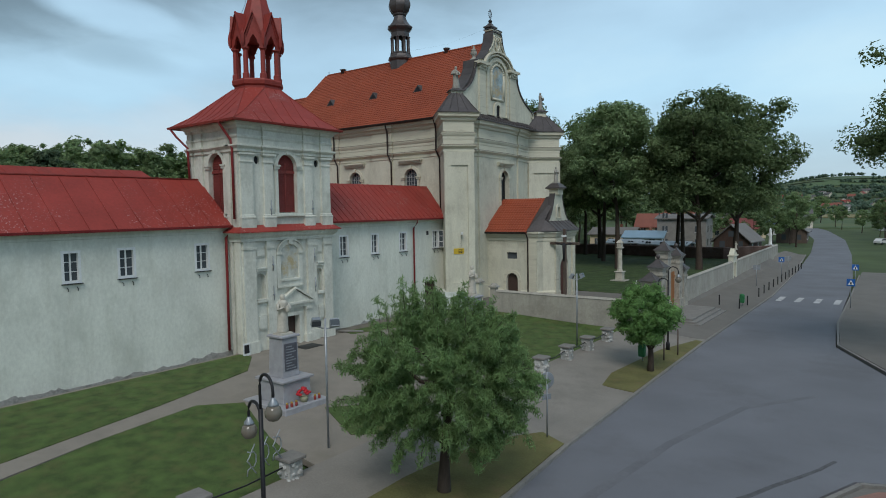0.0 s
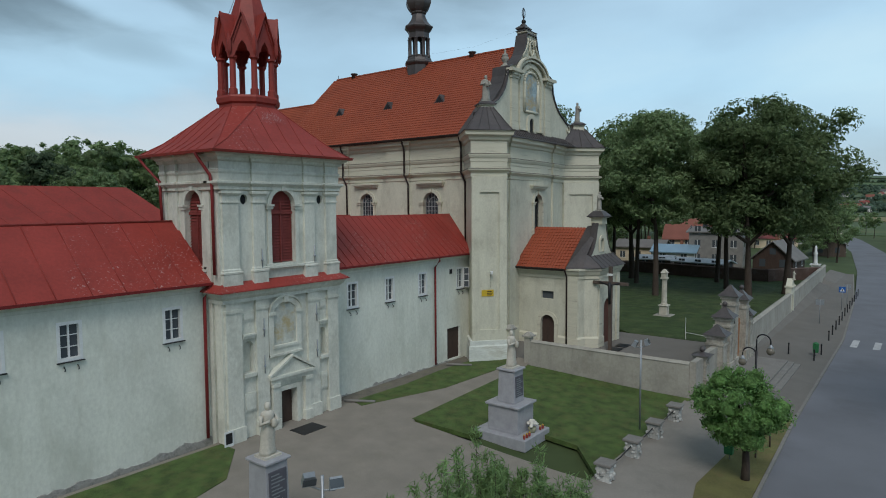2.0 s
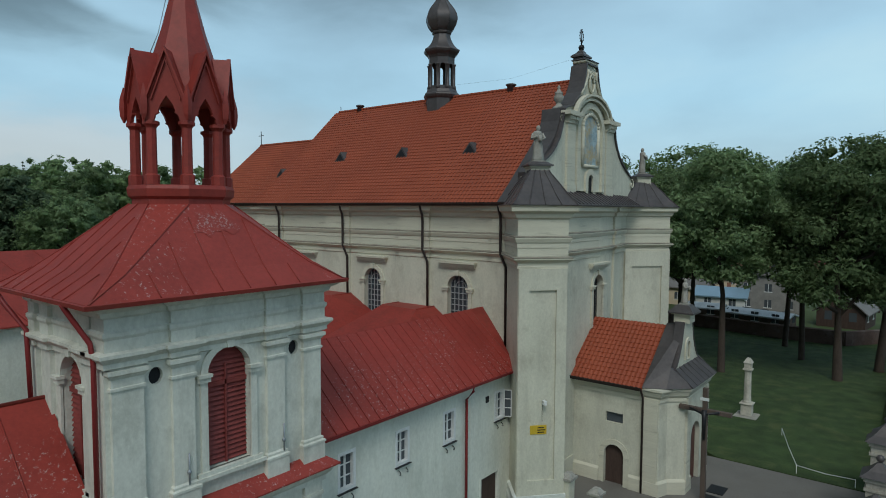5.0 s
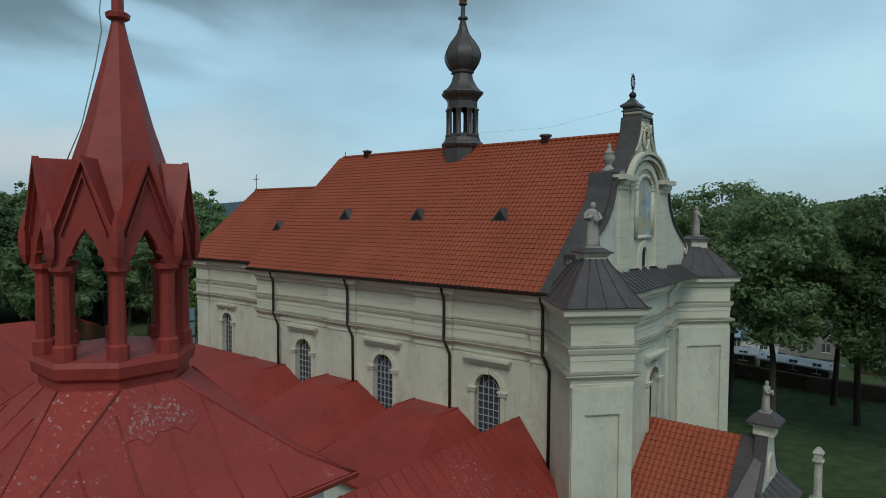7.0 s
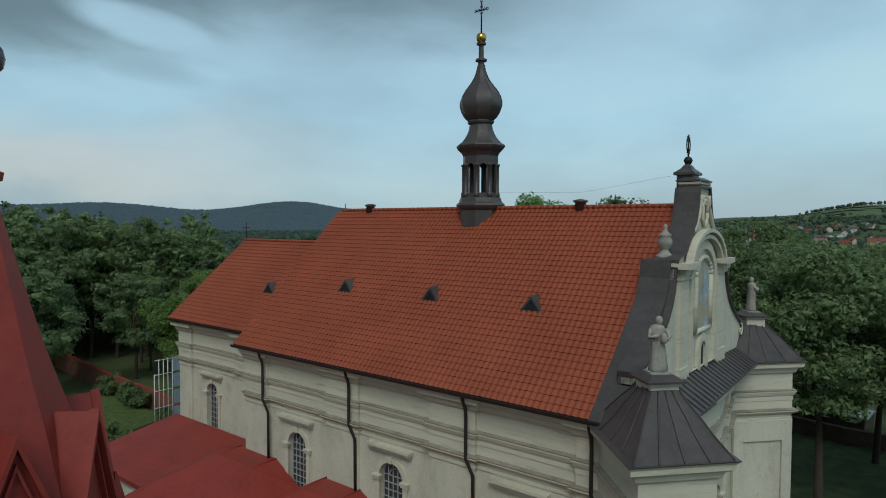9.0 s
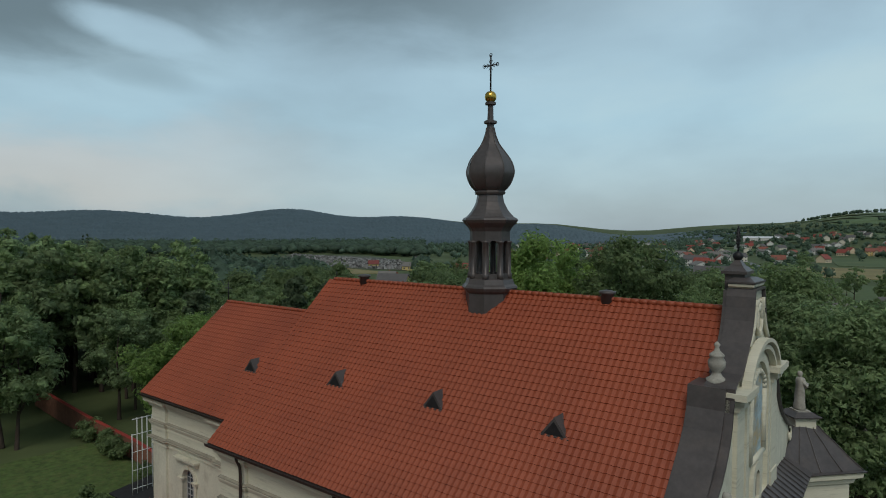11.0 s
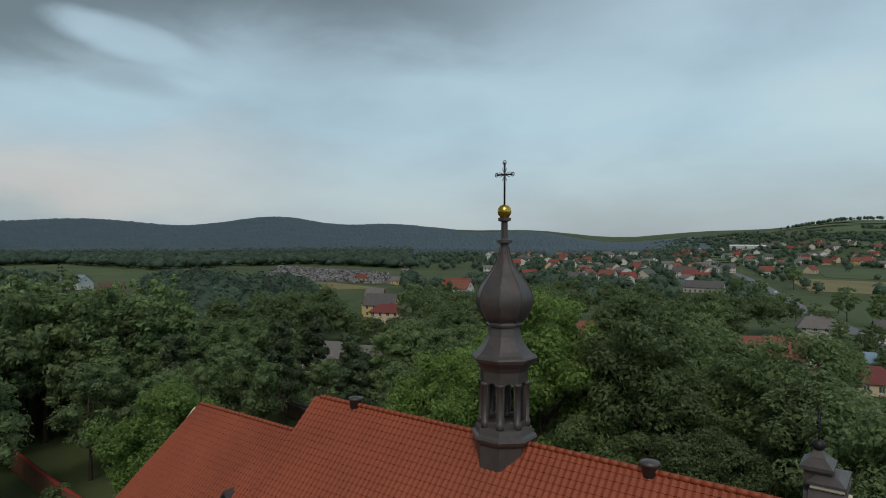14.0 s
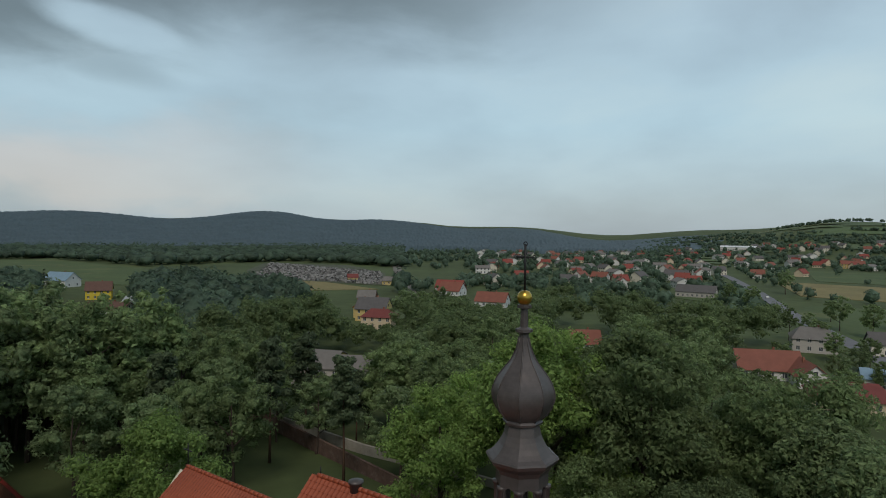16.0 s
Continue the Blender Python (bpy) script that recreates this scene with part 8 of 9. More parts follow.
house(-49.3, 154, 10, 8, 10, 5.2, 2.8, 4, 2, "house with an orange roof behind trees", storeys=2)
house(-27.5, 133, 85, 6.5, 8, 2.6, 2.9, WOODM, 4, "dark wooden house with a grey gabled roof")
house(-26, 192, 95, 7, 14, 3.2, 2.4, CROSSWOOD, 4, "dark wooden barn beside the road", chimney=False)
house(4, 235, 5, 9, 12, 4.5, 3.5, 1, 3, "white house with a brown roof beside the road")
house(-4, 280, 5, 9, 12, 4.5, 3.5, 1, 2, "white house with a red roof beside the road")
house(-40, 300, 15, 9, 12, 4.5, 3.5, 0, 1, "cream house with a grey roof")
house(-37.5, 121.5, -12, 3.6, 9, 1.9, 0.5, CROSSWOOD, PALESHEET, "low shed roofed with pale metal sheets behind the wall", chimney=False)
house(-46.5, 123.5, 6, 3.6, 6, 2.0, 0.5, CROSSWOOD, PALESHEET, "low shed roofed with pale metal sheets behind the wall", chimney=False)
house(-395, 400, 50, 6, 8, 3.5, 2.5, 2, 3, "small yellow chapel at the cemetery edge", chimney=False)
house(-350, 395, 20, 8, 11, 3.5, 2.8, 2, 4, "yellow cemetery house with a grey roof", chimney=False)
house(-285, 300, 30, 8, 10, 3.2, 3.6, BRICKM, 4, "brick house with a steep pale roof")
vr = random.Random(21)
protos = [house(-150, 700, 10, 10, 12, 4.5, 4.0, 1, 2, "white village house with a red roof", plain=True),
          house(-190, 720, 40, 10, 13, 5.5, 3.6, 0, 1, "cream village house with a dark roof", storeys=2, plain=True),
          house(-120, 760, 70, 9, 12, 4.0, 4.2, 4, 0, "pale village house with a brick-red roof", plain=True),
          house(-230, 780, 20, 11, 14, 5.5, 2.6, 1, 4, "white village house with a grey roof", storeys=2, plain=True)]
placed = []
tries = 0
while len(placed) < 150 and tries < 5000:
    tries += 1
    a = radians(vr.uniform(-2, 33))
    d = vr.uniform(480, 1350)
    x, y = -36 - d * math.sin(a), 34 + d * math.cos(a)
    if math.degrees(a) < 13 and d < 860 or abs(x + 36 + (y - 260) * 0.31) < 14 or any((x - p) ** 2 + (y - q) ** 2 < 28 ** 2 for p, q in placed):
        continue
    placed.append((x, y))
    copy_thing(protos[vr.randrange(4)], pose(x, y, ground_z(x, y), 0, 0, vr.uniform(0, 180)))
WHITEROOF = material("white_sheet_roof", (0.62, 0.64, 0.66), 0.06, 0.5, 0.5, bump=0.0)
house(-284, 1290, 10, 26, 60, 6, 2.5, 1, WHITEROOF, "large hall with a white metal roof", chimney=False)
house(-90, 985, 12, 12, 26, 6, 4, 2, 2, "long orange house beside the fields", storeys=2)

# ---- fields, lanes, cemetery ----
FIELD = material("meadow", (0.068, 0.102, 0.038), 0.2, 0.03, 0.95, bump=0, bscale=0.4, stain=(0.15, 0.15, 0.06), stain_amt=0.6, stain_scale=0.02)
STUBBLE = material("stubble_field", (0.20, 0.17, 0.075), 0.2, 0.03, 0.95, bump=0, bscale=0.4, stain=(0.13, 0.14, 0.05), stain_amt=0.6, stain_scale=0.02)
drape("field", [(-62, 300), (-20, 300), (60, 330), (60, 470), (-80, 460), (-85, 400)], 0.25, FIELD, "open green meadow beside the road", cut=25, category="field")
drape("field", [(-92, 520), (60, 510), (60, 640), (-130, 660)], 0.3, STUBBLE, "pale stubble field", cut=25, category="field")
drape("field", [(-100, 690), (80, 680), (80, 900), (-130, 880)], 0.3, FIELD, "green field before the village", cut=25, category="field")
drape("field", [(-140, 440), (-100, 440), (-135, 560), (-190, 560), (-200, 470)], 0.3, FIELD, "small meadow between gardens", cut=25, category="field")
drape("field", [(-900, 250), (-520, 225), (-470, 270), (-500, 320), (-640, 360), (-900, 380)], 0.35, FIELD, "green hillside field", cut=30, category="field")
drape("field", [(-480, 300), (-380, 290), (-330, 360), (-420, 380), (-490, 350)], 0.3, STUBBLE, "dry grass field beside the cemetery", cut=25, category="field")
HILLGREEN = [material("hill_meadow", (0.082, 0.122, 0.062), 0.2, 0.02, 0.95, bump=0, bscale=0.3, stain=(0.15, 0.165, 0.07), stain_amt=0.6, stain_scale=0.01),
             material("hill_pasture", (0.080, 0.125, 0.050), 0.2, 0.02, 0.95, bump=0, bscale=0.3, stain=(0.11, 0.135, 0.06), stain_amt=0.6, stain_scale=0.01),
             material("hill_corn", (0.19, 0.175, 0.085), 0.2, 0.02, 0.95, bump=0, bscale=0.3)]
hr = random.Random(5)
for i in range(34):
    a, d = radians(hr.uniform(-6, 20)), hr.uniform(1000, 2050)
    x, y, w, l, t = -36 - d * math.sin(a), 34 + d * math.cos(a), hr.uniform(14, 34), hr.uniform(70, 190), radians(hr.uniform(-35, 50))
    cs, sn = math.cos(t), math.sin(t)
    drape("field", [(x + u * l * cs - v * w * sn, y + u * l * sn + v * w * cs) for u, v in ((-1, -1), (1, -1), (1, 1), (-1, 1))], 1.2 + 0.02 * i, HILLGREEN[(0, 1, 0, 1, 1, 2, 0)[i % 7]], "strip field on the far hillside", cut=35, category="field")
drape("lane", ribbon([(-33, 262), (-56, 330), (-76, 382), (-122, 536), (-173, 690), (-260, 900)], 7.5), 0.3, ASPHALT, "grey country road running into the village", cut=20, category="road")
drape("lane", ribbon([(-255, 300), (-268, 322), (-340, 400), (-444, 514), (-520, 600)], 9), 0.32, PAVING, "pale lane past the cemetery", cut=20, category="road")
drape("cemetery_ground", [(-345, 385), (-480, 362), (-560, 420), (-660, 520), (-560, 560), (-440, 490)], 0.34, material("cemetery_gravel", (0.075, 0.085, 0.055), 0.4, 0.1, 0.9, bump=0), "pale gravel cemetery ground", cut=25, category="cemetery")
cem = Shape()
for i in range(2300):
    u, v_ = vr.random(), vr.random()
    p = Vector((-350, 390)).lerp(Vector((-480, 366)), u).lerp(Vector((-448, 492)).lerp(Vector((-650, 520)), u), v_)
    z = ground_z(*p) + 0.3
    w, h, d = vr.uniform(0.5, 1.1), vr.uniform(0.5, 1.9), vr.uniform(0.2, 1.8)
    cem.box(p.x - w, p.x + w, p.y - d / 2, p.y + d / 2, z, z + h)
GRAVE = leaf_material("gravestone", (0.20, 0.195, 0.19), 0.0, 0.85, grain=0)
tagged(part("gravestones", cem, GRAVE), "crowded rows of dark and pale gravestones", "cemetery", kind="stuff")


def car(x, y, ang, colour, label):
    z = ground_z(x, y) + 0.05
    t = thing("car", label, "car", pose(x, y, z, 0, 0, ang))
    body = [(-2.1, 0.35), (2.1, 0.35), (2.15, 0.7), (1.9, 0.85), (1.0, 0.95), (0.5, 1.4), (-1.2, 1.45), (-1.8, 1.0), (-2.1, 0.9)]
    part("body", Shape().extrude([(a, -0.85, b) for a, b in body], (0, 1.7, 0)), colour, t, bevel=0.06)
    glass = [(0.95, 0.97), (0.5, 1.36), (-1.15, 1.4), (-1.65, 1.0)]
    part("side_window", Shape().extrude([(a, -0.87, b) for a, b in glass], (0, 1.74, 0)), GLASS, t)
    for sx in (-1.3, 1.3):
        for sy in (-0.8, 0.8):
            wsh = Shape()
            wsh.m = Matrix.Translation((sx, sy, 0.32)) @ Matrix.Rotation(math.pi / 2, 4, "X")
            wsh.lathe([(0.2, -0.11), (0.32, -0.1), (0.32, 0.1), (0.2, 0.11)], 0, 0, 14, smooth=False)
            part("wheel", wsh, IRON, t)


CARW, CARD = material("white_car_paint", (0.6, 0.6, 0.6), 0.03, 1, 0.25, bump=0), material("grey_car_paint", (0.16, 0.17, 0.18), 0.03, 1, 0.25, bump=0)
car(-6, 186, 60, CARW, "white parked car beside the street")
car(-60, 168, 10, CARW, "white car parked behind the churchyard wall")
car(-48, 164, 5, CARD, "grey car parked behind the churchyard wall")
car(-108, 490, 105, CARW, "white car on the country road")
sh = thing("wayside_shrine", "slim white wayside shrine figure on a pedestal", "shrine")
part("pedestal", Shape().box(-22.3, -21.1, 132.0, 133.2, -0.8, 1.4).box(-22.5, -20.9, 131.8, 133.4, 1.4, 1.6), WHITEPAINT, sh)
part("shaft", Shape().lathe([(0.4, 1.6), (0.3, 1.9), (0.26, 3.2), (0.36, 3.4), (0.2, 3.8), (0.22, 4.4), (0.1, 4.8)], -21.7, 132.6, 8), WHITEPAINT, sh)

CRACK = material("tar_seam", (0.085, 0.085, 0.09), 0.3, 3, 0.7, bump=0.05)
ck = random.Random(3)
pts = [(-4.9 + 0.55 * i + ck.uniform(-0.12, 0.12), 22.5 + 1.25 * i) for i in range(6)]
drape("road_seam", ribbon(pts, 0.22, 0.14), 0.03, CRACK, "dark tarred crack in the asphalt", cut=1)
drape("tyre_streak", ribbon([(-9.6, 12), (-9.0, 20), (-8.2, 27), (-6.6, 34), (-4.0, 38)], 0.5, 0.3), 0.024, material("worn_asphalt", (0.135, 0.138, 0.152), 0.15, 0.6, 0.8, bump=0.1), "dark worn streak on the asphalt", cut=1)
EDGE = material("reddish_paving", (0.27, 0.15, 0.12), 0.18, 1.0, 0.9, bump=0.2, bscale=14)
drape("paving_band", ribbon([(-3.0, 8), (-3.0, 20.5), (-2.2, 23.6), (-0.6, 26.0), (3, 28.0), (12, 28.6)], 0.55), 0.126, EDGE, "reddish paving band along the kerb", cut=1)

# ---- trees ----
LEAF_DARK = leaf_material("leaf_dark", (0.202, 0.280, 0.132))
LEAF_MID = leaf_material("leaf_mid", (0.186, 0.262, 0.114))
LEAF_LIGHT = leaf_material("leaf_light", (0.225, 0.345, 0.100))
LEAF_WILLOW = leaf_material("leaf_willow", (0.295, 0.450, 0.180), grain=1.2, depth=0.3)
LEAF_PINE = leaf_material("leaf_pine", (0.085, 0.122, 0.064), 0.3)


# distance haze is mixed into the ridge forest's base colour as a bluish lift
LEAF_FAR = leaf_material("leaf_far_haze", (0.092, 0.140, 0.168), 0.3, 0.06, grain=0.02, depth=0.16)
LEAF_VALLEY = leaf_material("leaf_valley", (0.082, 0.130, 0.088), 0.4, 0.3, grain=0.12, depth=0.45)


def ball_mesh(div):
    bm = bmesh.new()
    bmesh.ops.create_icosphere(bm, subdivisions=div, radius=1.0)
    bm.verts.ensure_lookup_table()
    v = np.array([tuple(p.co) for p in bm.verts])
    f = np.array([[p.index for p in q.verts] for q in bm.faces])
    bm.free()
    return v, f


BALLS = {1: ball_mesh(1), 2: ball_mesh(2)}


def leaves(mat, centres, radii, count, size, rng, flat=0.85, droop=0.0, aspect=1.6, squash=0.75, shell=0.55, reach=1.08, body=0.0, div=1, rough=0.85):
    """A crown mesh: many small leaf sprays on the skins of overlapping clumps; body gives each clump a lumpy core of that share of its radius."""
    centres, radii = np.asarray(centres, float), np.asarray(radii, float)
    w = radii ** 2
    idx = rng.choice(len(centres), count, p=w / w.sum())
    d = rng.normal(size=(count, 3))
    d /= np.linalg.norm(d, axis=1)[:, None]
    rad = radii[idx] * (shell + (reach - shell) * rng.random(count) ** 0.7)
    off = d * rad[:, None]
    off[:, 2] *= squash
    p = centres[idx] + off
    n = d * flat + rng.normal(size=(count, 3)) * 0.42
    n[:, 2] += 0.3
    n /= np.linalg.norm(n, axis=1)[:, None]
    t = rng.normal(size=(count, 3))
    t[:, 2] -= droop
    t -= n * (t * n).sum(1)[:, None]
    t /= np.linalg.norm(t, axis=1)[:, None]
    b = np.cross(n, t)
    s = size * (0.6 + 0.8 * rng.random(count))[:, None]
    a = s * aspect / 2
    v = np.stack([p - t * a, p + b * s * 0.55 + t * a * 0.1, p + t * a * 0.9 - b * s * 0.4], 1).reshape(-1, 3)
    f = np.arange(3 * count, dtype=np.int32).reshape(-1, 3)
    smooth = np.zeros(count, dtype=bool)
    if body:
        bv, bf = BALLS[div]
        lump = 0.925 - rough / 2 + rough * rng.random((len(centres), len(bv)))
        cv = bv[None] * lump[:, :, None] * (radii * body)[:, None, None] * np.array((1, 1, squash)) + centres[:, None]
        cf = bf[None] + (np.arange(len(centres)) * len(bv))[:, None, None] + len(v)
        v = np.concatenate([v, cv.reshape(-1, 3)])
        f = np.concatenate([f, cf.reshape(-1, 3)])
        smooth = np.concatenate([smooth, np.ones(len(f) - count, dtype=bool)])
    me = bpy.data.meshes.new("crown")
    me.vertices.add(len(v))
    me.vertices.foreach_set("co", v.ravel())
    me.loops.add(3 * len(f))
    me.loops.foreach_set("vertex_index", f.ravel().astype(np.int32))
    me.polygons.add(len(f))
    me.polygons.foreach_set("loop_start", np.arange(0, 3 * len(f), 3, dtype=np.int32))
    me.polygons.foreach_set("use_smooth", smooth)
    me.update(calc_edges=True)
    me.materials.append(mat)
    return me


def grow(h, spread, trunk_h, r0, rng, forks=5, twigs=4):
    """A trunk with limbs that fork; returns the wood and the points where foliage sits."""
    s = Shape()
    tips = []
    top = Vector((rng.uniform(-0.04, 0.04) * h, rng.uniform(-0.04, 0.04) * h, h * 0.8))
    mid = Vector((rng.uniform(-0.02, 0.02) * h, rng.uniform(-0.02, 0.02) * h, trunk_h))
    s.tube([(0, 0, -0.3), (0.0, 0, 0.25), mid * 0.6, mid, (mid + top) / 2 + Vector((rng.uniform(-0.3, 0.3), rng.uniform(-0.3, 0.3), 0)), top], r0 * 1.25, 9, r0 * 0.2)
    tips.append(top)
    for k in range(forks):
        a = 2 * math.pi * (k + rng.uniform(-0.3, 0.3)) / forks
        t = rng.uniform(0.0, 0.75)
        p = mid.lerp(top, t)
        reach = spread * rng.uniform(0.55, 0.9) * (1 - 0.35 * t)
        e = p + Vector((math.cos(a) * reach, math.sin(a) * reach, (h - trunk_h) * rng.uniform(0.15, 0.42)))
        m = p.lerp(e, 0.5) + Vector((0, 0, -0.06 * h * rng.uniform(0, 1)))
        s.tube([p, m, e], r0 * 0.5, 7, r0 * 0.12)
        tips += [e, m.lerp(e, 0.4)]
        for j in range(twigs):
            q = p.lerp(e, rng.uniform(0.45, 0.95))
            a2 = a + rng.uniform(-1.2, 1.2)
            e2 = q + Vector((math.cos(a2), math.sin(a2), rng.uniform(-0.1, 0.7))) * spread * rng.uniform(0.2, 0.42)
            s.tube([q, q.lerp(e2, 0.5) + Vector((0, 0, 0.1)), e2], r0 * 0.18, 5, r0 * 0.05)
            tips.append(e2)
    return s, tips


def make_tree(label, h, spread, trunk_h, r0, mat, seed, count, size, clumps=36, group="", squash=0.72, m=None, category="tree", forks=6, twigs=4, body=0.45, div=1):
    rng, nr = random.Random(seed), np.random.default_rng(seed)
    wood, tips = grow(h, spread, trunk_h, r0, rng, forks, twigs)
    cen, rad = [], []
    for p in tips:
        if p.z > trunk_h * 0.9:
            cen.append(tuple(p))
            rad.append(spread * rng.uniform(0.15, 0.27))
    cz, ch = (h + trunk_h) / 2, (h - trunk_h) / 2
    while len(cen) < clumps:
        a, u = rng.uniform(0, 2 * math.pi), rng.uniform(-0.9, 1)
        q = math.sqrt(max(0, 1 - u * u)) * rng.uniform(0.5, 0.98)
        cen.append((math.cos(a) * q * spread * 0.85, math.sin(a) * q * spread * 0.85, cz + u * ch * 0.86))
        rad.append(spread * rng.uniform(0.09, 0.22))
    t = thing("tree", label, category, m, group=group)
    part("trunk", wood, BARK, t)
    part("crown", leaves(mat, cen, rad, count, size, nr, squash=squash, shell=0.62, reach=1.25, body=body, div=div), mat, t)
    return t


yard = [make_tree("tall broadleaf tree with a dark dense crown in the churchyard", 25, 6.8, 8.5, 0.4, LEAF_DARK, 31, 24000, 0.3, 150, "churchyard trees", m=pose(-34.3, 88, 0.2)),
        make_tree("tall broadleaf tree with a full rounded crown in the churchyard", 26, 8.2, 6.2, 0.48, LEAF_MID, 32, 28000, 0.31, 170, "churchyard trees", m=pose(-24.0, 92, 0.2)),
        make_tree("tall leaning tree with an open crown in the churchyard", 24, 6.0, 10.0, 0.34, LEAF_DARK, 33, 20000, 0.3, 130, "churchyard trees", m=pose(-41, 99, 0.2)),
        make_tree("broad pale green tree behind the church", 20.5, 7.0, 6.0, 0.4, LEAF_LIGHT, 34, 26000, 0.27, 140, "churchyard trees", m=pose(-99, 69.5, -0.5)),
        make_tree("broad yellow-green tree behind the church", 23, 7.4, 5.0, 0.4, LEAF_LIGHT, 35, 26000, 0.27, 140, "churchyard trees", m=pose(-79, 92, 0.0))]
more = [(1, -20.9, 99, 0.98, 200), (2, -31.5, 107, 1.0, 40), (1, -44, 105, 1.05, 20), (4, -69, 100, 1.32, 90), (1, -59, 103, 1.16, 150),
        (0, -48, 93, 0.75, 75), (1, -60.5, 95, 0.68, 220), (0, -50, 112, 0.9, 330), (2, -28.5, 100, 1.0, 170), (0, -72, 108, 1.0, 250), (4, -88, 112, 0.85, 30)]
for k, x, y, sc, an in more:
    c = copy_thing(yard[k], pose(x, y, ground_z(x, y), 0, 0, an))
    c.scale = (sc, sc, sc)
KINDS = (("dark broadleaf tree in the wood", 20, 6.8, 5.0, 0.32, LEAF_DARK, 61, 36), ("green broadleaf tree in the wood", 19, 7.0, 4.5, 0.32, LEAF_MID, 62, 38), ("slender broadleaf tree in the wood", 21, 5.6, 6.0, 0.28, LEAF_MID, 63, 30))
stand = [make_tree(lb, h, sp, th, r0, mt, sd, 2300, 0.5, cl + 26, "wood trees", m=pose(-180 - 6 * sd % 7, 210 + 9 * (sd - 61), -0.8), forks=4, twigs=1, body=0.75) for lb, h, sp, th, r0, mt, sd, cl in KINDS]
near = [make_tree(lb, h, sp, th, r0, mt, sd + 10, 4400, 0.36, cl + 44, "wood trees", m=pose(-128 + 9 * (sd - 61), 60 + 33 * (sd - 61), -0.8), forks=5, twigs=2, body=0.7) for lb, h, sp, th, r0, mt, sd, cl in KINDS]


def pine(label, h, spread, bare, seed, count, m=None):
    rng, nr = random.Random(seed), np.random.default_rng(seed)
    s = Shape().tube([(0, 0, -0.3), (0.1, 0, h * 0.3), (-0.1, 0.15, h * 0.65), (0.05, 0, h * 0.96)], 0.28, 8, 0.06)
    cen, rad = [], []
    for k in range(20):
        t = bare + (1 - bare) * k / 19
        a = k * 2.4
        reach = spread * (1.0 - 0.6 * (t - bare) / (1 - bare)) * rng.uniform(0.6, 1)
        e = Vector((math.cos(a) * reach, math.sin(a) * reach, h * t + rng.uniform(-0.2, 0.5)))
        s.tube([(0, 0, h * t - 0.4), e * 0.5 + Vector((0, 0, h * t * 0.5)), e], 0.07, 5, 0.02)
        for f in (0.55, 1.0):
            cen.append((e.x * f, e.y * f, e.z + 0.2))
            rad.append(spread * rng.uniform(0.25, 0.42))
    t = thing("pine_tree", label, "tree", m, group="pine wood")
    part("trunk", s, material("pine_bark", (0.085, 0.050, 0.034), 0.3, 2, 0.95, bump=0.5, bscale=9, stretch=(1, 1, 0.3)), t)
    part("crown", leaves(LEAF_PINE, cen, rad, count, 0.42, nr, squash=0.7, aspect=2.0, body=0.66), LEAF_PINE, t)
    return t


pines = [pine("tall dark pine with a bare lower trunk", 21, 3.2, 0.5, 41, 4200, pose(-124, 104, -0.8)), pine("dark pine with a ragged crown", 19, 3.6, 0.42, 42, 4200, pose(-133, 120, -0.8))]


def spruce(label, h, spread, seed, count, m=None):
    """A narrow conical crown of drooping whorls on a straight trunk."""
    rng, nr = random.Random(seed), np.random.default_rng(seed)
    s = Shape().tube([(0, 0, -0.3), (0, 0, h * 0.5), (0, 0, h * 0.97)], 0.26, 7, 0.03)
    cen, rad = [], []
    for k in range(30):
        t = 0.14 + 0.84 * k / 29
        reach = spread * (1.0 - t) * rng.uniform(0.85, 1.1)
        for j in range(5 if k < 20 else 2):
            a = j * 1.26 + k * 0.5 + rng.uniform(-0.2, 0.2)
            cen.append((math.cos(a) * reach * 0.6, math.sin(a) * reach * 0.6, h * t - 0.25 * reach))
            rad.append(max(0.45, reach * 0.52))
    t = thing("spruce_tree", label, "tree", m, group="spruces at the wood's edge")
    part("trunk", s, BARK, t)
    part("crown", leaves(LEAF_PINE, cen, rad, count, 0.34, nr, squash=0.8, droop=0.8, aspect=1.8, body=0.75), LEAF_PINE, t)
    return t


spire_tree = spruce("tall dark spruce with a pointed top above the wood", 33.5, 5.6, 81, 3200, pose(-244, 90, -1))
for x, y, sc in ((-243, 84.5, 0.9), (-240, 79, 0.86), (-246, 95, 0.93), (-238, 73, 0.84), (-198.5, 98.3, 0.9), (-236, 101, 0.86), (-232, 67, 0.8), (-230, 110, 0.88)):
    c = copy_thing(spire_tree, pose(x, y, -1, 0, 0, x * 7))
    c.scale = (sc, sc, sc)
SIGHT = [(-500, 226), (-406, 207), (-334, 178), (-560, 290), (-640, 310), (-400, 420), (-450, 445), (-500, 470), (-360, 395), (-213, 231), (-272, 366), (-219, 330), (-163, 155), (-174, 166), (-146, 466), (-32, 222), (-66, 236), (-62, 294), (-46, 216), (-126, 241), (-236, 250), (-95, 476), (-62, 368)]


def room(x, y):
    """How tall a tree may grow here below the open views from above the church to the houses."""
    best = 99.0
    for hx, hy in SIGHT:
        d = Vector((hx + 36, hy - 33))
        p = Vector((x + 36, y - 33))
        t = p.dot(d) / d.length_squared
        if 0.45 < t < 1.03 and abs(p.x * d.y - p.y * d.x) / d.length < 12:
            best = min(best, 37 - 34 * t)
    return best


def hides(x, y):
    return room(x, y) < 30


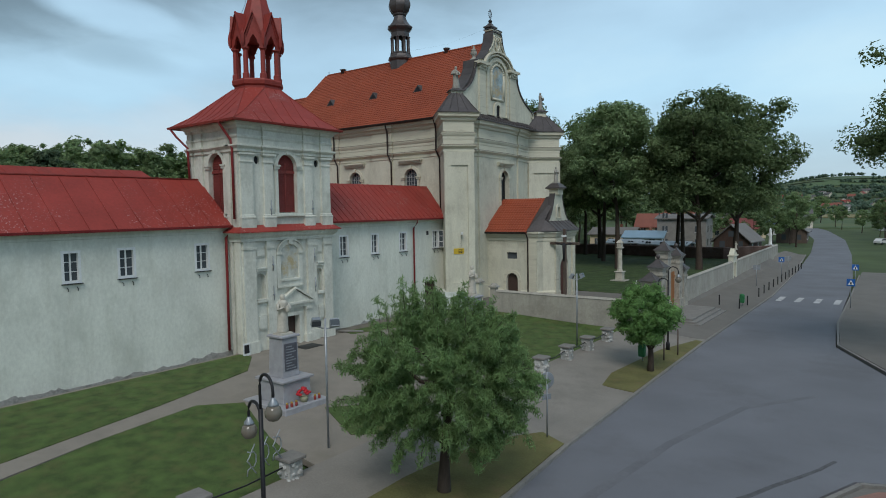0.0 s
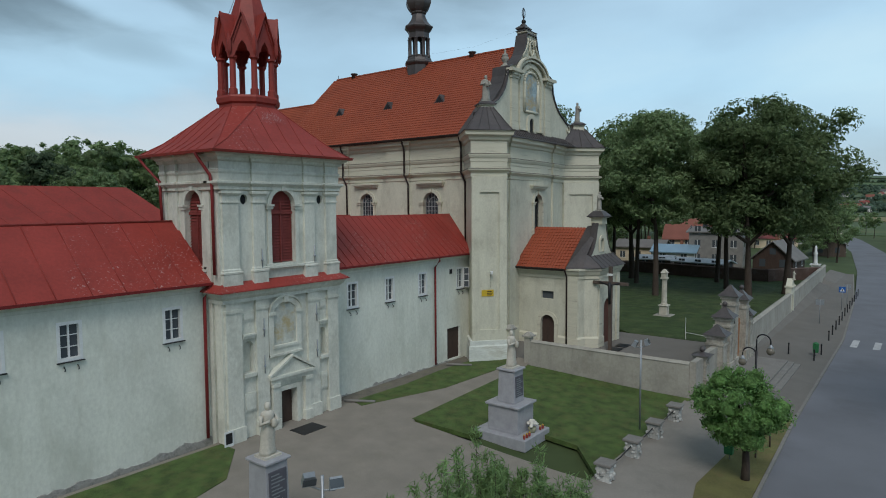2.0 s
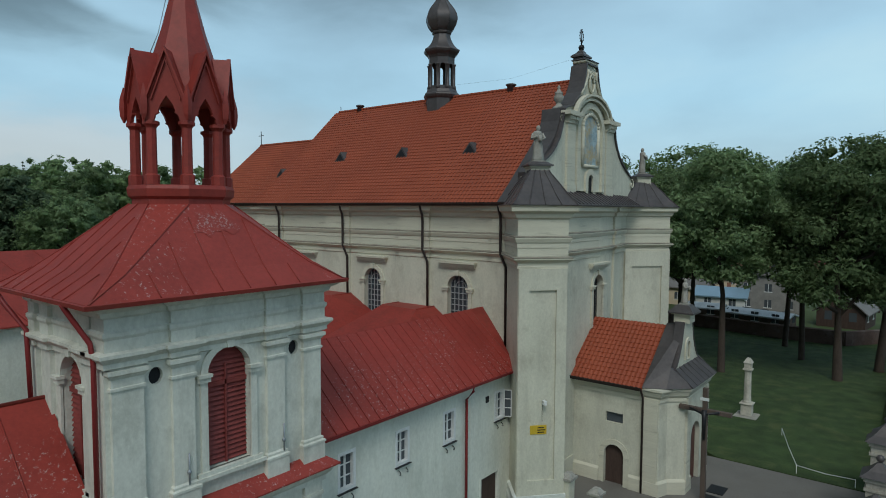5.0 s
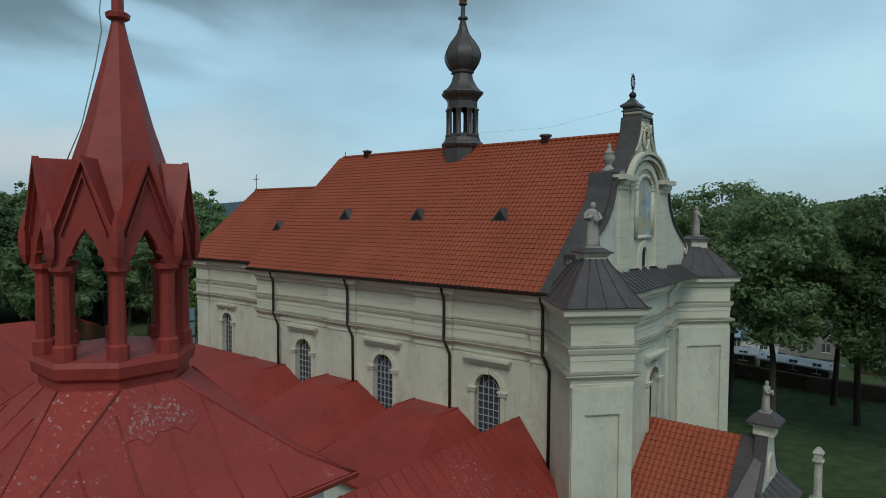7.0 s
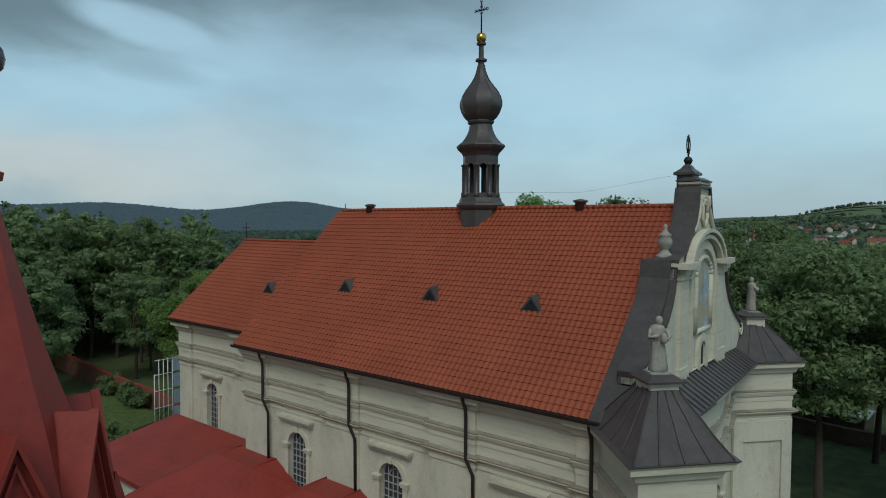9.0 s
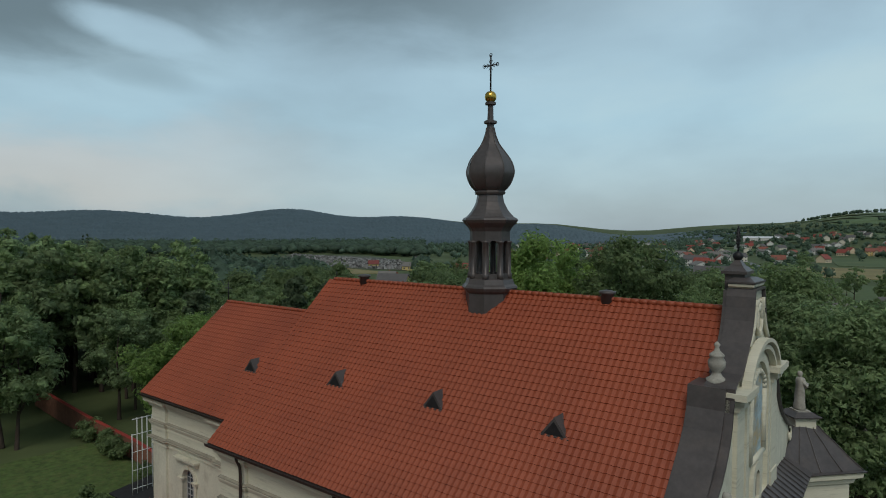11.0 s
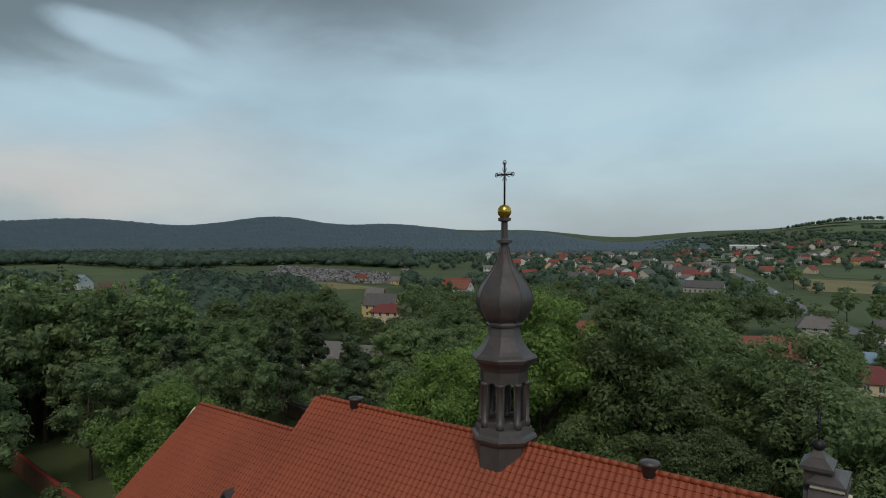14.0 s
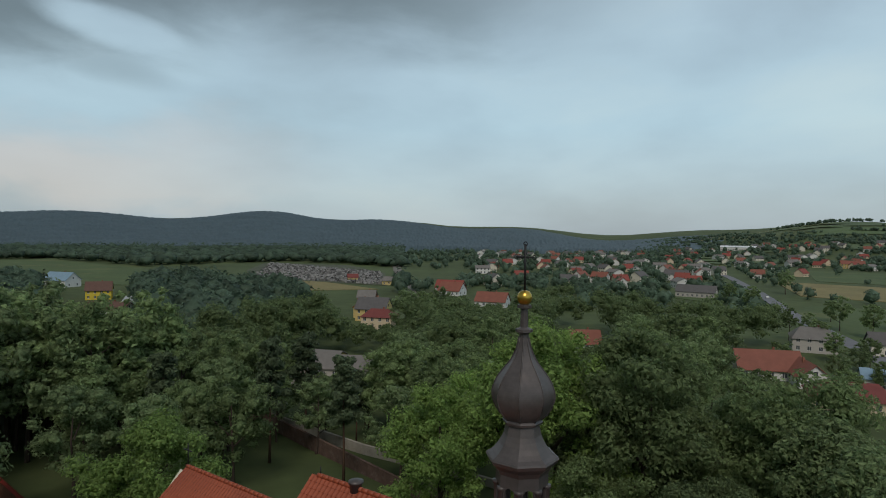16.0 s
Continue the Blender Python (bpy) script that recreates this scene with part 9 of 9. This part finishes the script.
wood_rng = random.Random(9)
spots = []
tries = 0
while len(spots) < 215 and tries < 9000:
    tries += 1
    x, y = wood_rng.uniform(-215, -84), wood_rng.uniform(-70, 235)
    lawn_gap = -128 < x and 76 < y < 116
    if x > -100 and y > 40 or lawn_gap or (-190 < x < -145 and 130 < y < 182) or any((x - a) ** 2 + (y - b) ** 2 < 5.6 ** 2 for a, b in spots):
        continue
    if y < -0.3 * x - 14 or -150 < x < -95 and 62 < y < 75:
        continue
    if -100 < x and 30 < y < 62 or (x > -86 and y < 38):
        continue
    spots.append((x, y))
spots = [p for p in spots if room(*p) > 5]
spots += [(wood_rng.uniform(-196, -156), 46 + 1.5 * i) for i in range(34)]
spots += [(-118, 80), (-128, 90), (-106, 104), (-132, 100), (-121, 112), (-98, 108)]
spots += [(-163 - 9 * (i % 3), 48 + 3.3 * i) for i in range(17)]
SPARE = [p for p in spots if not (-128 < p[0] and p[1] < 66)]
belt = []
for x, y in SPARE:
    if math.hypot(x + 36, y - 34) > 150 and y > 106:
        belt.append((x, y, min(19 * wood_rng.uniform(0.85, 1.1), room(x, y))))
        continue
    sc = wood_rng.uniform(1.0, 1.25) if x > -165 and y < 78 else wood_rng.uniform(0.85, 1.1)
    if x < -150 and y < 106:
        sc = wood_rng.uniform(1.3, 1.6)
    if wood_rng.random() < 0.22 and not (x < -150 and y < 106):
        c = copy_thing(pines[wood_rng.randrange(2)], pose(x, y, ground_z(x, y), 0, 0, wood_rng.uniform(0, 360)))
    else:
        c = copy_thing((near if x > -152 and y < 150 else stand)[wood_rng.randrange(3)], pose(x, y, ground_z(x, y), 0, 0, wood_rng.uniform(0, 360)))
        sc *= 0.95
    sc = min(sc, room(x, y) / 20)
    c.scale = (sc, sc, sc * wood_rng.uniform(0.9, 1.05))
mid = []
tries = 0
while len(mid) < 150 and tries < 9000:
    tries += 1
    x, y = wood_rng.uniform(-200, -20), wood_rng.uniform(118, 300)
    if any((x - a) ** 2 + (y - b) ** 2 < 8 ** 2 for a, b in mid) or x > -30 and y < 300 or x > -34 + -0.25 * (y - 150) and y > 150 and x > -75:
        continue
    if (-190 < x < -145 and 130 < y < 182) or (-64 < x < -18 and 118 < y < 164) or (x > -50 and 205 < y < 285) or (-235 < x < -195 and 215 < y < 270) or (-140 < x < -125 and 240 < y < 270):
        continue
    if room(x, y) < 5:
        continue
    mid.append((x, y))
for x, y in mid:
    if math.hypot(x + 36, y - 34) > 185:
        belt.append((x, y, min(19 * wood_rng.uniform(0.75, 1.1), room(x, y))))
        continue
    sc = min(wood_rng.uniform(0.78, 1.08), room(x, y) / 20)
    c = copy_thing((near if y < 190 and x > -130 else stand)[wood_rng.choice((0, 1, 1, 2))], pose(x, y, ground_z(x, y), 0, 0, wood_rng.uniform(0, 360)))
    c.scale = (sc, sc, sc)

# gardens and the roadside beyond the churchyard
for k, x, y, sc in ((1, -8, 228, 0.4), (0, 2, 240, 0.45), (1, -14, 256, 0.45), (1, -4, 270, 0.5), (2, -22, 284, 0.5), (1, 8, 286, 0.5), (0, -26, 306, 0.5), (1, -12, 318, 0.55), (1, -40, 232, 0.5), (0, -46, 252, 0.55), (1, -54, 275, 0.55), (1, -60, 296, 0.6), (0, -66, 318, 0.6),
                    (1, -46, 338, 0.8), (0, -58, 352, 0.85), (1, -38, 372, 0.8), (2, -72, 312, 0.7), (1, -64, 385, 0.6), (0, -103, 530, 0.95), (1, -117, 424, 0.75), (0, -109, 352, 0.7), (1, -101, 402, 0.8), (1, -44, 262, 0.6), (0, -50, 236, 0.55), (1, -2, 262, 0.5), (0, 2, 300, 0.6),
                    (0, -68, 158, 0.6), (1, -46, 205, 0.6), (1, -30, 208, 0.4)):
    c = copy_thing(stand[k], pose(x, y, ground_z(x, y), 0, 0, 40 * k + x))
    c.scale = (sc, sc, sc * 0.95)

for k, x, y, sc in ((0, -21.8, 166, 0.66), (1, -24.5, 153, 0.5), (0, -26.5, 143, 0.42), (1, -6.0, 206, 0.62), (0, -3.5, 188, 0.48), (0, -30.0, 225, 0.6), (1, -25.0, 180, 0.55)):
    c = copy_thing(near[k], pose(x, y, ground_z(x, y), 0, 0, 55 * k + y))
    c.scale = (sc, sc, sc)

# clipped round tree and willow by the street, big tree across it
LEAF_FRESH = leaf_material("leaf_fresh", (0.225, 0.400, 0.130))


def clipped_tree(x, y):
    rng, nr = random.Random(51), np.random.default_rng(51)
    t = thing("tree", "small clipped round-crowned street tree in the verge", "tree", pose(x, y, ground_z(x, y) + 0.1))
    s = Shape().tube([(0, 0, -0.2), (0.03, 0, 0.7), (0, 0.04, 1.5)], 0.22, 9, 0.15)
    cen, rad = [], []
    for k in range(9):
        a = k * 0.7
        e = Vector((math.cos(a) * 1.5, math.sin(a) * 1.5, 2.6 + 1.6 * rng.random()))
        s.tube([(0, 0, 1.3), e * 0.5 + Vector((0, 0, 0.9)), e], 0.08, 6, 0.02)
    for k in range(130):
        d = Vector((rng.gauss(0, 1), rng.gauss(0, 1), rng.gauss(0, 1))).normalized() * rng.uniform(0.6, 1.0)
        cen.append((d.x * 2.0 - 0.3, d.y * 2.0 - 0.2, 3.6 + d.z * 1.75))
        rad.append(rng.uniform(0.3, 0.62))
    part("trunk", s, BARK, t)
    part("crown", leaves(LEAF_FRESH, cen, rad, 15000, 0.1, nr, squash=0.9, body=0.7), LEAF_FRESH, t)


clipped_tree(-12.75, 38.1)
make_tree("large dark tree across the street", 25, 6.6, 9.5, 0.4, LEAF_MID, 53, 34000, 0.16, 120, m=pose(3.0, 46.7, -0.8), body=0.4)


def willow(x, y):
    rng, nr = random.Random(52), np.random.default_rng(52)
    t = thing("willow_tree", "bushy pale green willow with long narrow leaves by the street", "tree", pose(x, y, ground_z(x, y) + 0.1))
    wood, tips = grow(6.4, 2.9, 1.5, 0.24, rng, 9, 5)
    shoots, cen, rad = Shape(), [], []
    for p in tips:
        cen.append(tuple(p))
        rad.append(rng.uniform(0.3, 0.6))
    for i in range(460):
        a, u = rng.uniform(0, 6.283), rng.uniform(-0.8, 0.98)
        q = math.sqrt(1 - u * u) * rng.uniform(0.55, 0.95)
        lobe = 3.1 + 0.35 * math.sin(3 * a + 1) + 0.3 * math.sin(5 * a + 4 * u)
        p0 = Vector((math.cos(a) * q * lobe, math.sin(a) * q * lobe, 4.0 + u * rng.uniform(0.6, 0.95) * 0.9 * lobe))
        out = Vector((math.cos(a) * (q + 0.15), math.sin(a) * (q + 0.15), 0.25 + 0.75 * u))
        n = rng.uniform(0.55, 1.0)
        p1 = p0 + out * n * 0.6
        p2 = p1 + out * n * 0.25 + Vector((0, 0, -n * rng.uniform(0.1, 0.6)))
        if u > 0.55 and rng.random() < 0.32:
            p2 = p1 + Vector((out.x * 0.2, out.y * 0.2, rng.uniform(0.35, 1.25)))
        shoots.tube([p0, p1, p2], 0.014, 3, 0.006)
        for k in range(7):
            cen.append(tuple(p0.lerp(p1, k / 4) if k < 4 else p1.lerp(p2, (k - 3) / 3)))
            rad.append(0.17)
    part("trunk", wood, BARK, t)
    tagged(part("shoot", shoots, BARK, t), kind="stuff")
    part("crown", leaves(LEAF_WILLOW, cen, rad, 105000, 0.040, nr, flat=0.2, droop=1.3, aspect=6.0, squash=0.9, shell=0.2), LEAF_WILLOW, t)


willow(-13.3, 17.6)
for k, (x, y) in enumerate(((-113, 66.4), (-118, 67.0), (-124, 67.6), (-101, 64.8), (-97.5, 57.5))):
    sn = np.random.default_rng(90 + k)
    t = thing("shrub", "dense green shrub against the garden wall", "shrub", pose(x, y, ground_z(x, y)), group="garden shrubs")
    part("stem", Shape().tube([(0, 0, -0.2), (0.1, 0, 0.6), (0, 0.1, 1.6)], 0.06, 5, 0.02), BARK, t)
    part("foliage", leaves(LEAF_MID, sn.normal(size=(14, 3)) * (1.1, 0.5, 0.6) + (0, 0, 1.5), np.full(14, 0.8), 1300, 0.26, sn, body=0.8), LEAF_MID, t)


# far woods: one mesh of many small crowns
far = np.random.default_rng(77)


def far_wood(name, label, mat, n, pick, hgt, per, grain=0.34, wide=0.5, squash=1.0, rough=0.85):
    cen, rad = [], []
    while len(cen) < n:
        x, y = pick()
        h = hgt * far.uniform(0.65, 1.2)
        z = ground_z(x, y)
        cen.append((x, y, z + h * 0.55))
        rad.append(h * wide)
    me = leaves(mat, cen, rad, n * per, hgt * grain, far, squash=squash, shell=0.6, aspect=1.5, body=0.9, rough=rough)
    me.name = name
    return tagged(new(name, me), label, "woods", kind="stuff")


def polar(a0, a1, d0, d1):
    a, d = math.radians(far.uniform(a0, a1)), math.sqrt(far.uniform(d0 * d0, d1 * d1))
    return -36 - d * math.sin(a), 34 + d * math.cos(a)


def not_in_fields(x, y):
    return not ((-920 < x < -450 and 215 < y < 385) or (-680 < x < -330 and 355 < y < 570) or (-95 < x and 290 < y < 480) or (-500 < x < -320 and 280 < y < 390) or abs(x + 36 + (y - 260) * 0.31) < 12 or (-300 < x < -195 and 210 < y < 400))


def pick_left(d0, d1):
    while True:
        x, y = polar(40, 84, d0, d1)
        if not_in_fields(x, y) and not hides(x, y):
            return x, y


def pick_right():
    while True:
        x, y = polar(-4, 42, 330, 1500)
        dense = math.hypot(x + 36, y - 34) < 520
        if not_in_fields(x, y) and not hides(x, y) and (far.random() < (1.0 if dense else 0.4)) and not (-130 < x and 500 < y < 900 and far.random() < 0.93):
            return x, y


HEDGES = [(far.uniform(-6, 21), far.uniform(950, 2100), far.uniform(-70, 70), far.uniform(80, 320)) for _ in range(46)]


def hedge_spot():
    """A place along one of the hedge lines that part the fields of the far hill."""
    a, d, turn, length = HEDGES[far.integers(len(HEDGES))]
    x, y = -36 - d * math.sin(math.radians(a)), 34 + d * math.cos(math.radians(a))
    u = far.uniform(-0.5, 0.5) * length
    return x + u * math.cos(math.radians(turn)) + far.normal(0, 7), y + u * math.sin(math.radians(turn)) + far.normal(0, 7)


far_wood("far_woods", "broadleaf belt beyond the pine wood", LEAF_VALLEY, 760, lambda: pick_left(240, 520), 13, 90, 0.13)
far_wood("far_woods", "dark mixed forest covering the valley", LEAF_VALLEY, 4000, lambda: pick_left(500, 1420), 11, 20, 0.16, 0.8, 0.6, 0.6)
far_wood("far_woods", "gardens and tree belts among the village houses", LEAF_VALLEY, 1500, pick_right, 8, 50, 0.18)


def canopy(name, label, mat, a0, a1, na, d0, d1, nd, height, jag):
    """The closed roof of a far forest: a sheet over the hills with a jagged top of tree tips."""
    s = Shape()
    v = []
    for k in range(nd + 1):
        for i in range(na + 1):
            a = radians(a0 + (a1 - a0) * (i + far.uniform(-0.3, 0.3)) / na)
            d = d0 + (d1 - d0) * (k + far.uniform(-0.3, 0.3)) / nd
            x, y = -36 - d * math.sin(a), 34 + d * math.cos(a)
            edge = 0.0 if k in (0, nd) or i in (0, na) else min(1.0, i / 90, (na - i) / 90)
            v.append((x, y, ground_z(x, y) - 1 + edge * (height + jag * far.random())))
    w = na + 1
    s.add(v, [(k * w + i, k * w + i + 1, (k + 1) * w + i + 1, (k + 1) * w + i) for k in range(nd) for i in range(na)], True)
    ob = part(name, s, mat)
    return tagged(ob, label, "woods", kind="stuff")


cen, rad = [], []
for x, y, h in belt:
    for k in range(9):
        a, q = far.uniform(0, 6.283), far.uniform(0.05, 0.26) * h
        cen.append((x + math.cos(a) * q, y + math.sin(a) * q, ground_z(x, y) + h * far.uniform(0.42, 0.86)))
        rad.append(h * far.uniform(0.11, 0.19))
belt_me = leaves(LEAF_MID, cen, rad, 620 * len(belt), 0.62, far, squash=0.75, shell=0.62, reach=1.2, body=0.62)
belt_me.name = "far_woods"
tagged(new("far_woods", belt_me), "green broadleaf trees thinning out towards the village", "woods", kind="stuff")
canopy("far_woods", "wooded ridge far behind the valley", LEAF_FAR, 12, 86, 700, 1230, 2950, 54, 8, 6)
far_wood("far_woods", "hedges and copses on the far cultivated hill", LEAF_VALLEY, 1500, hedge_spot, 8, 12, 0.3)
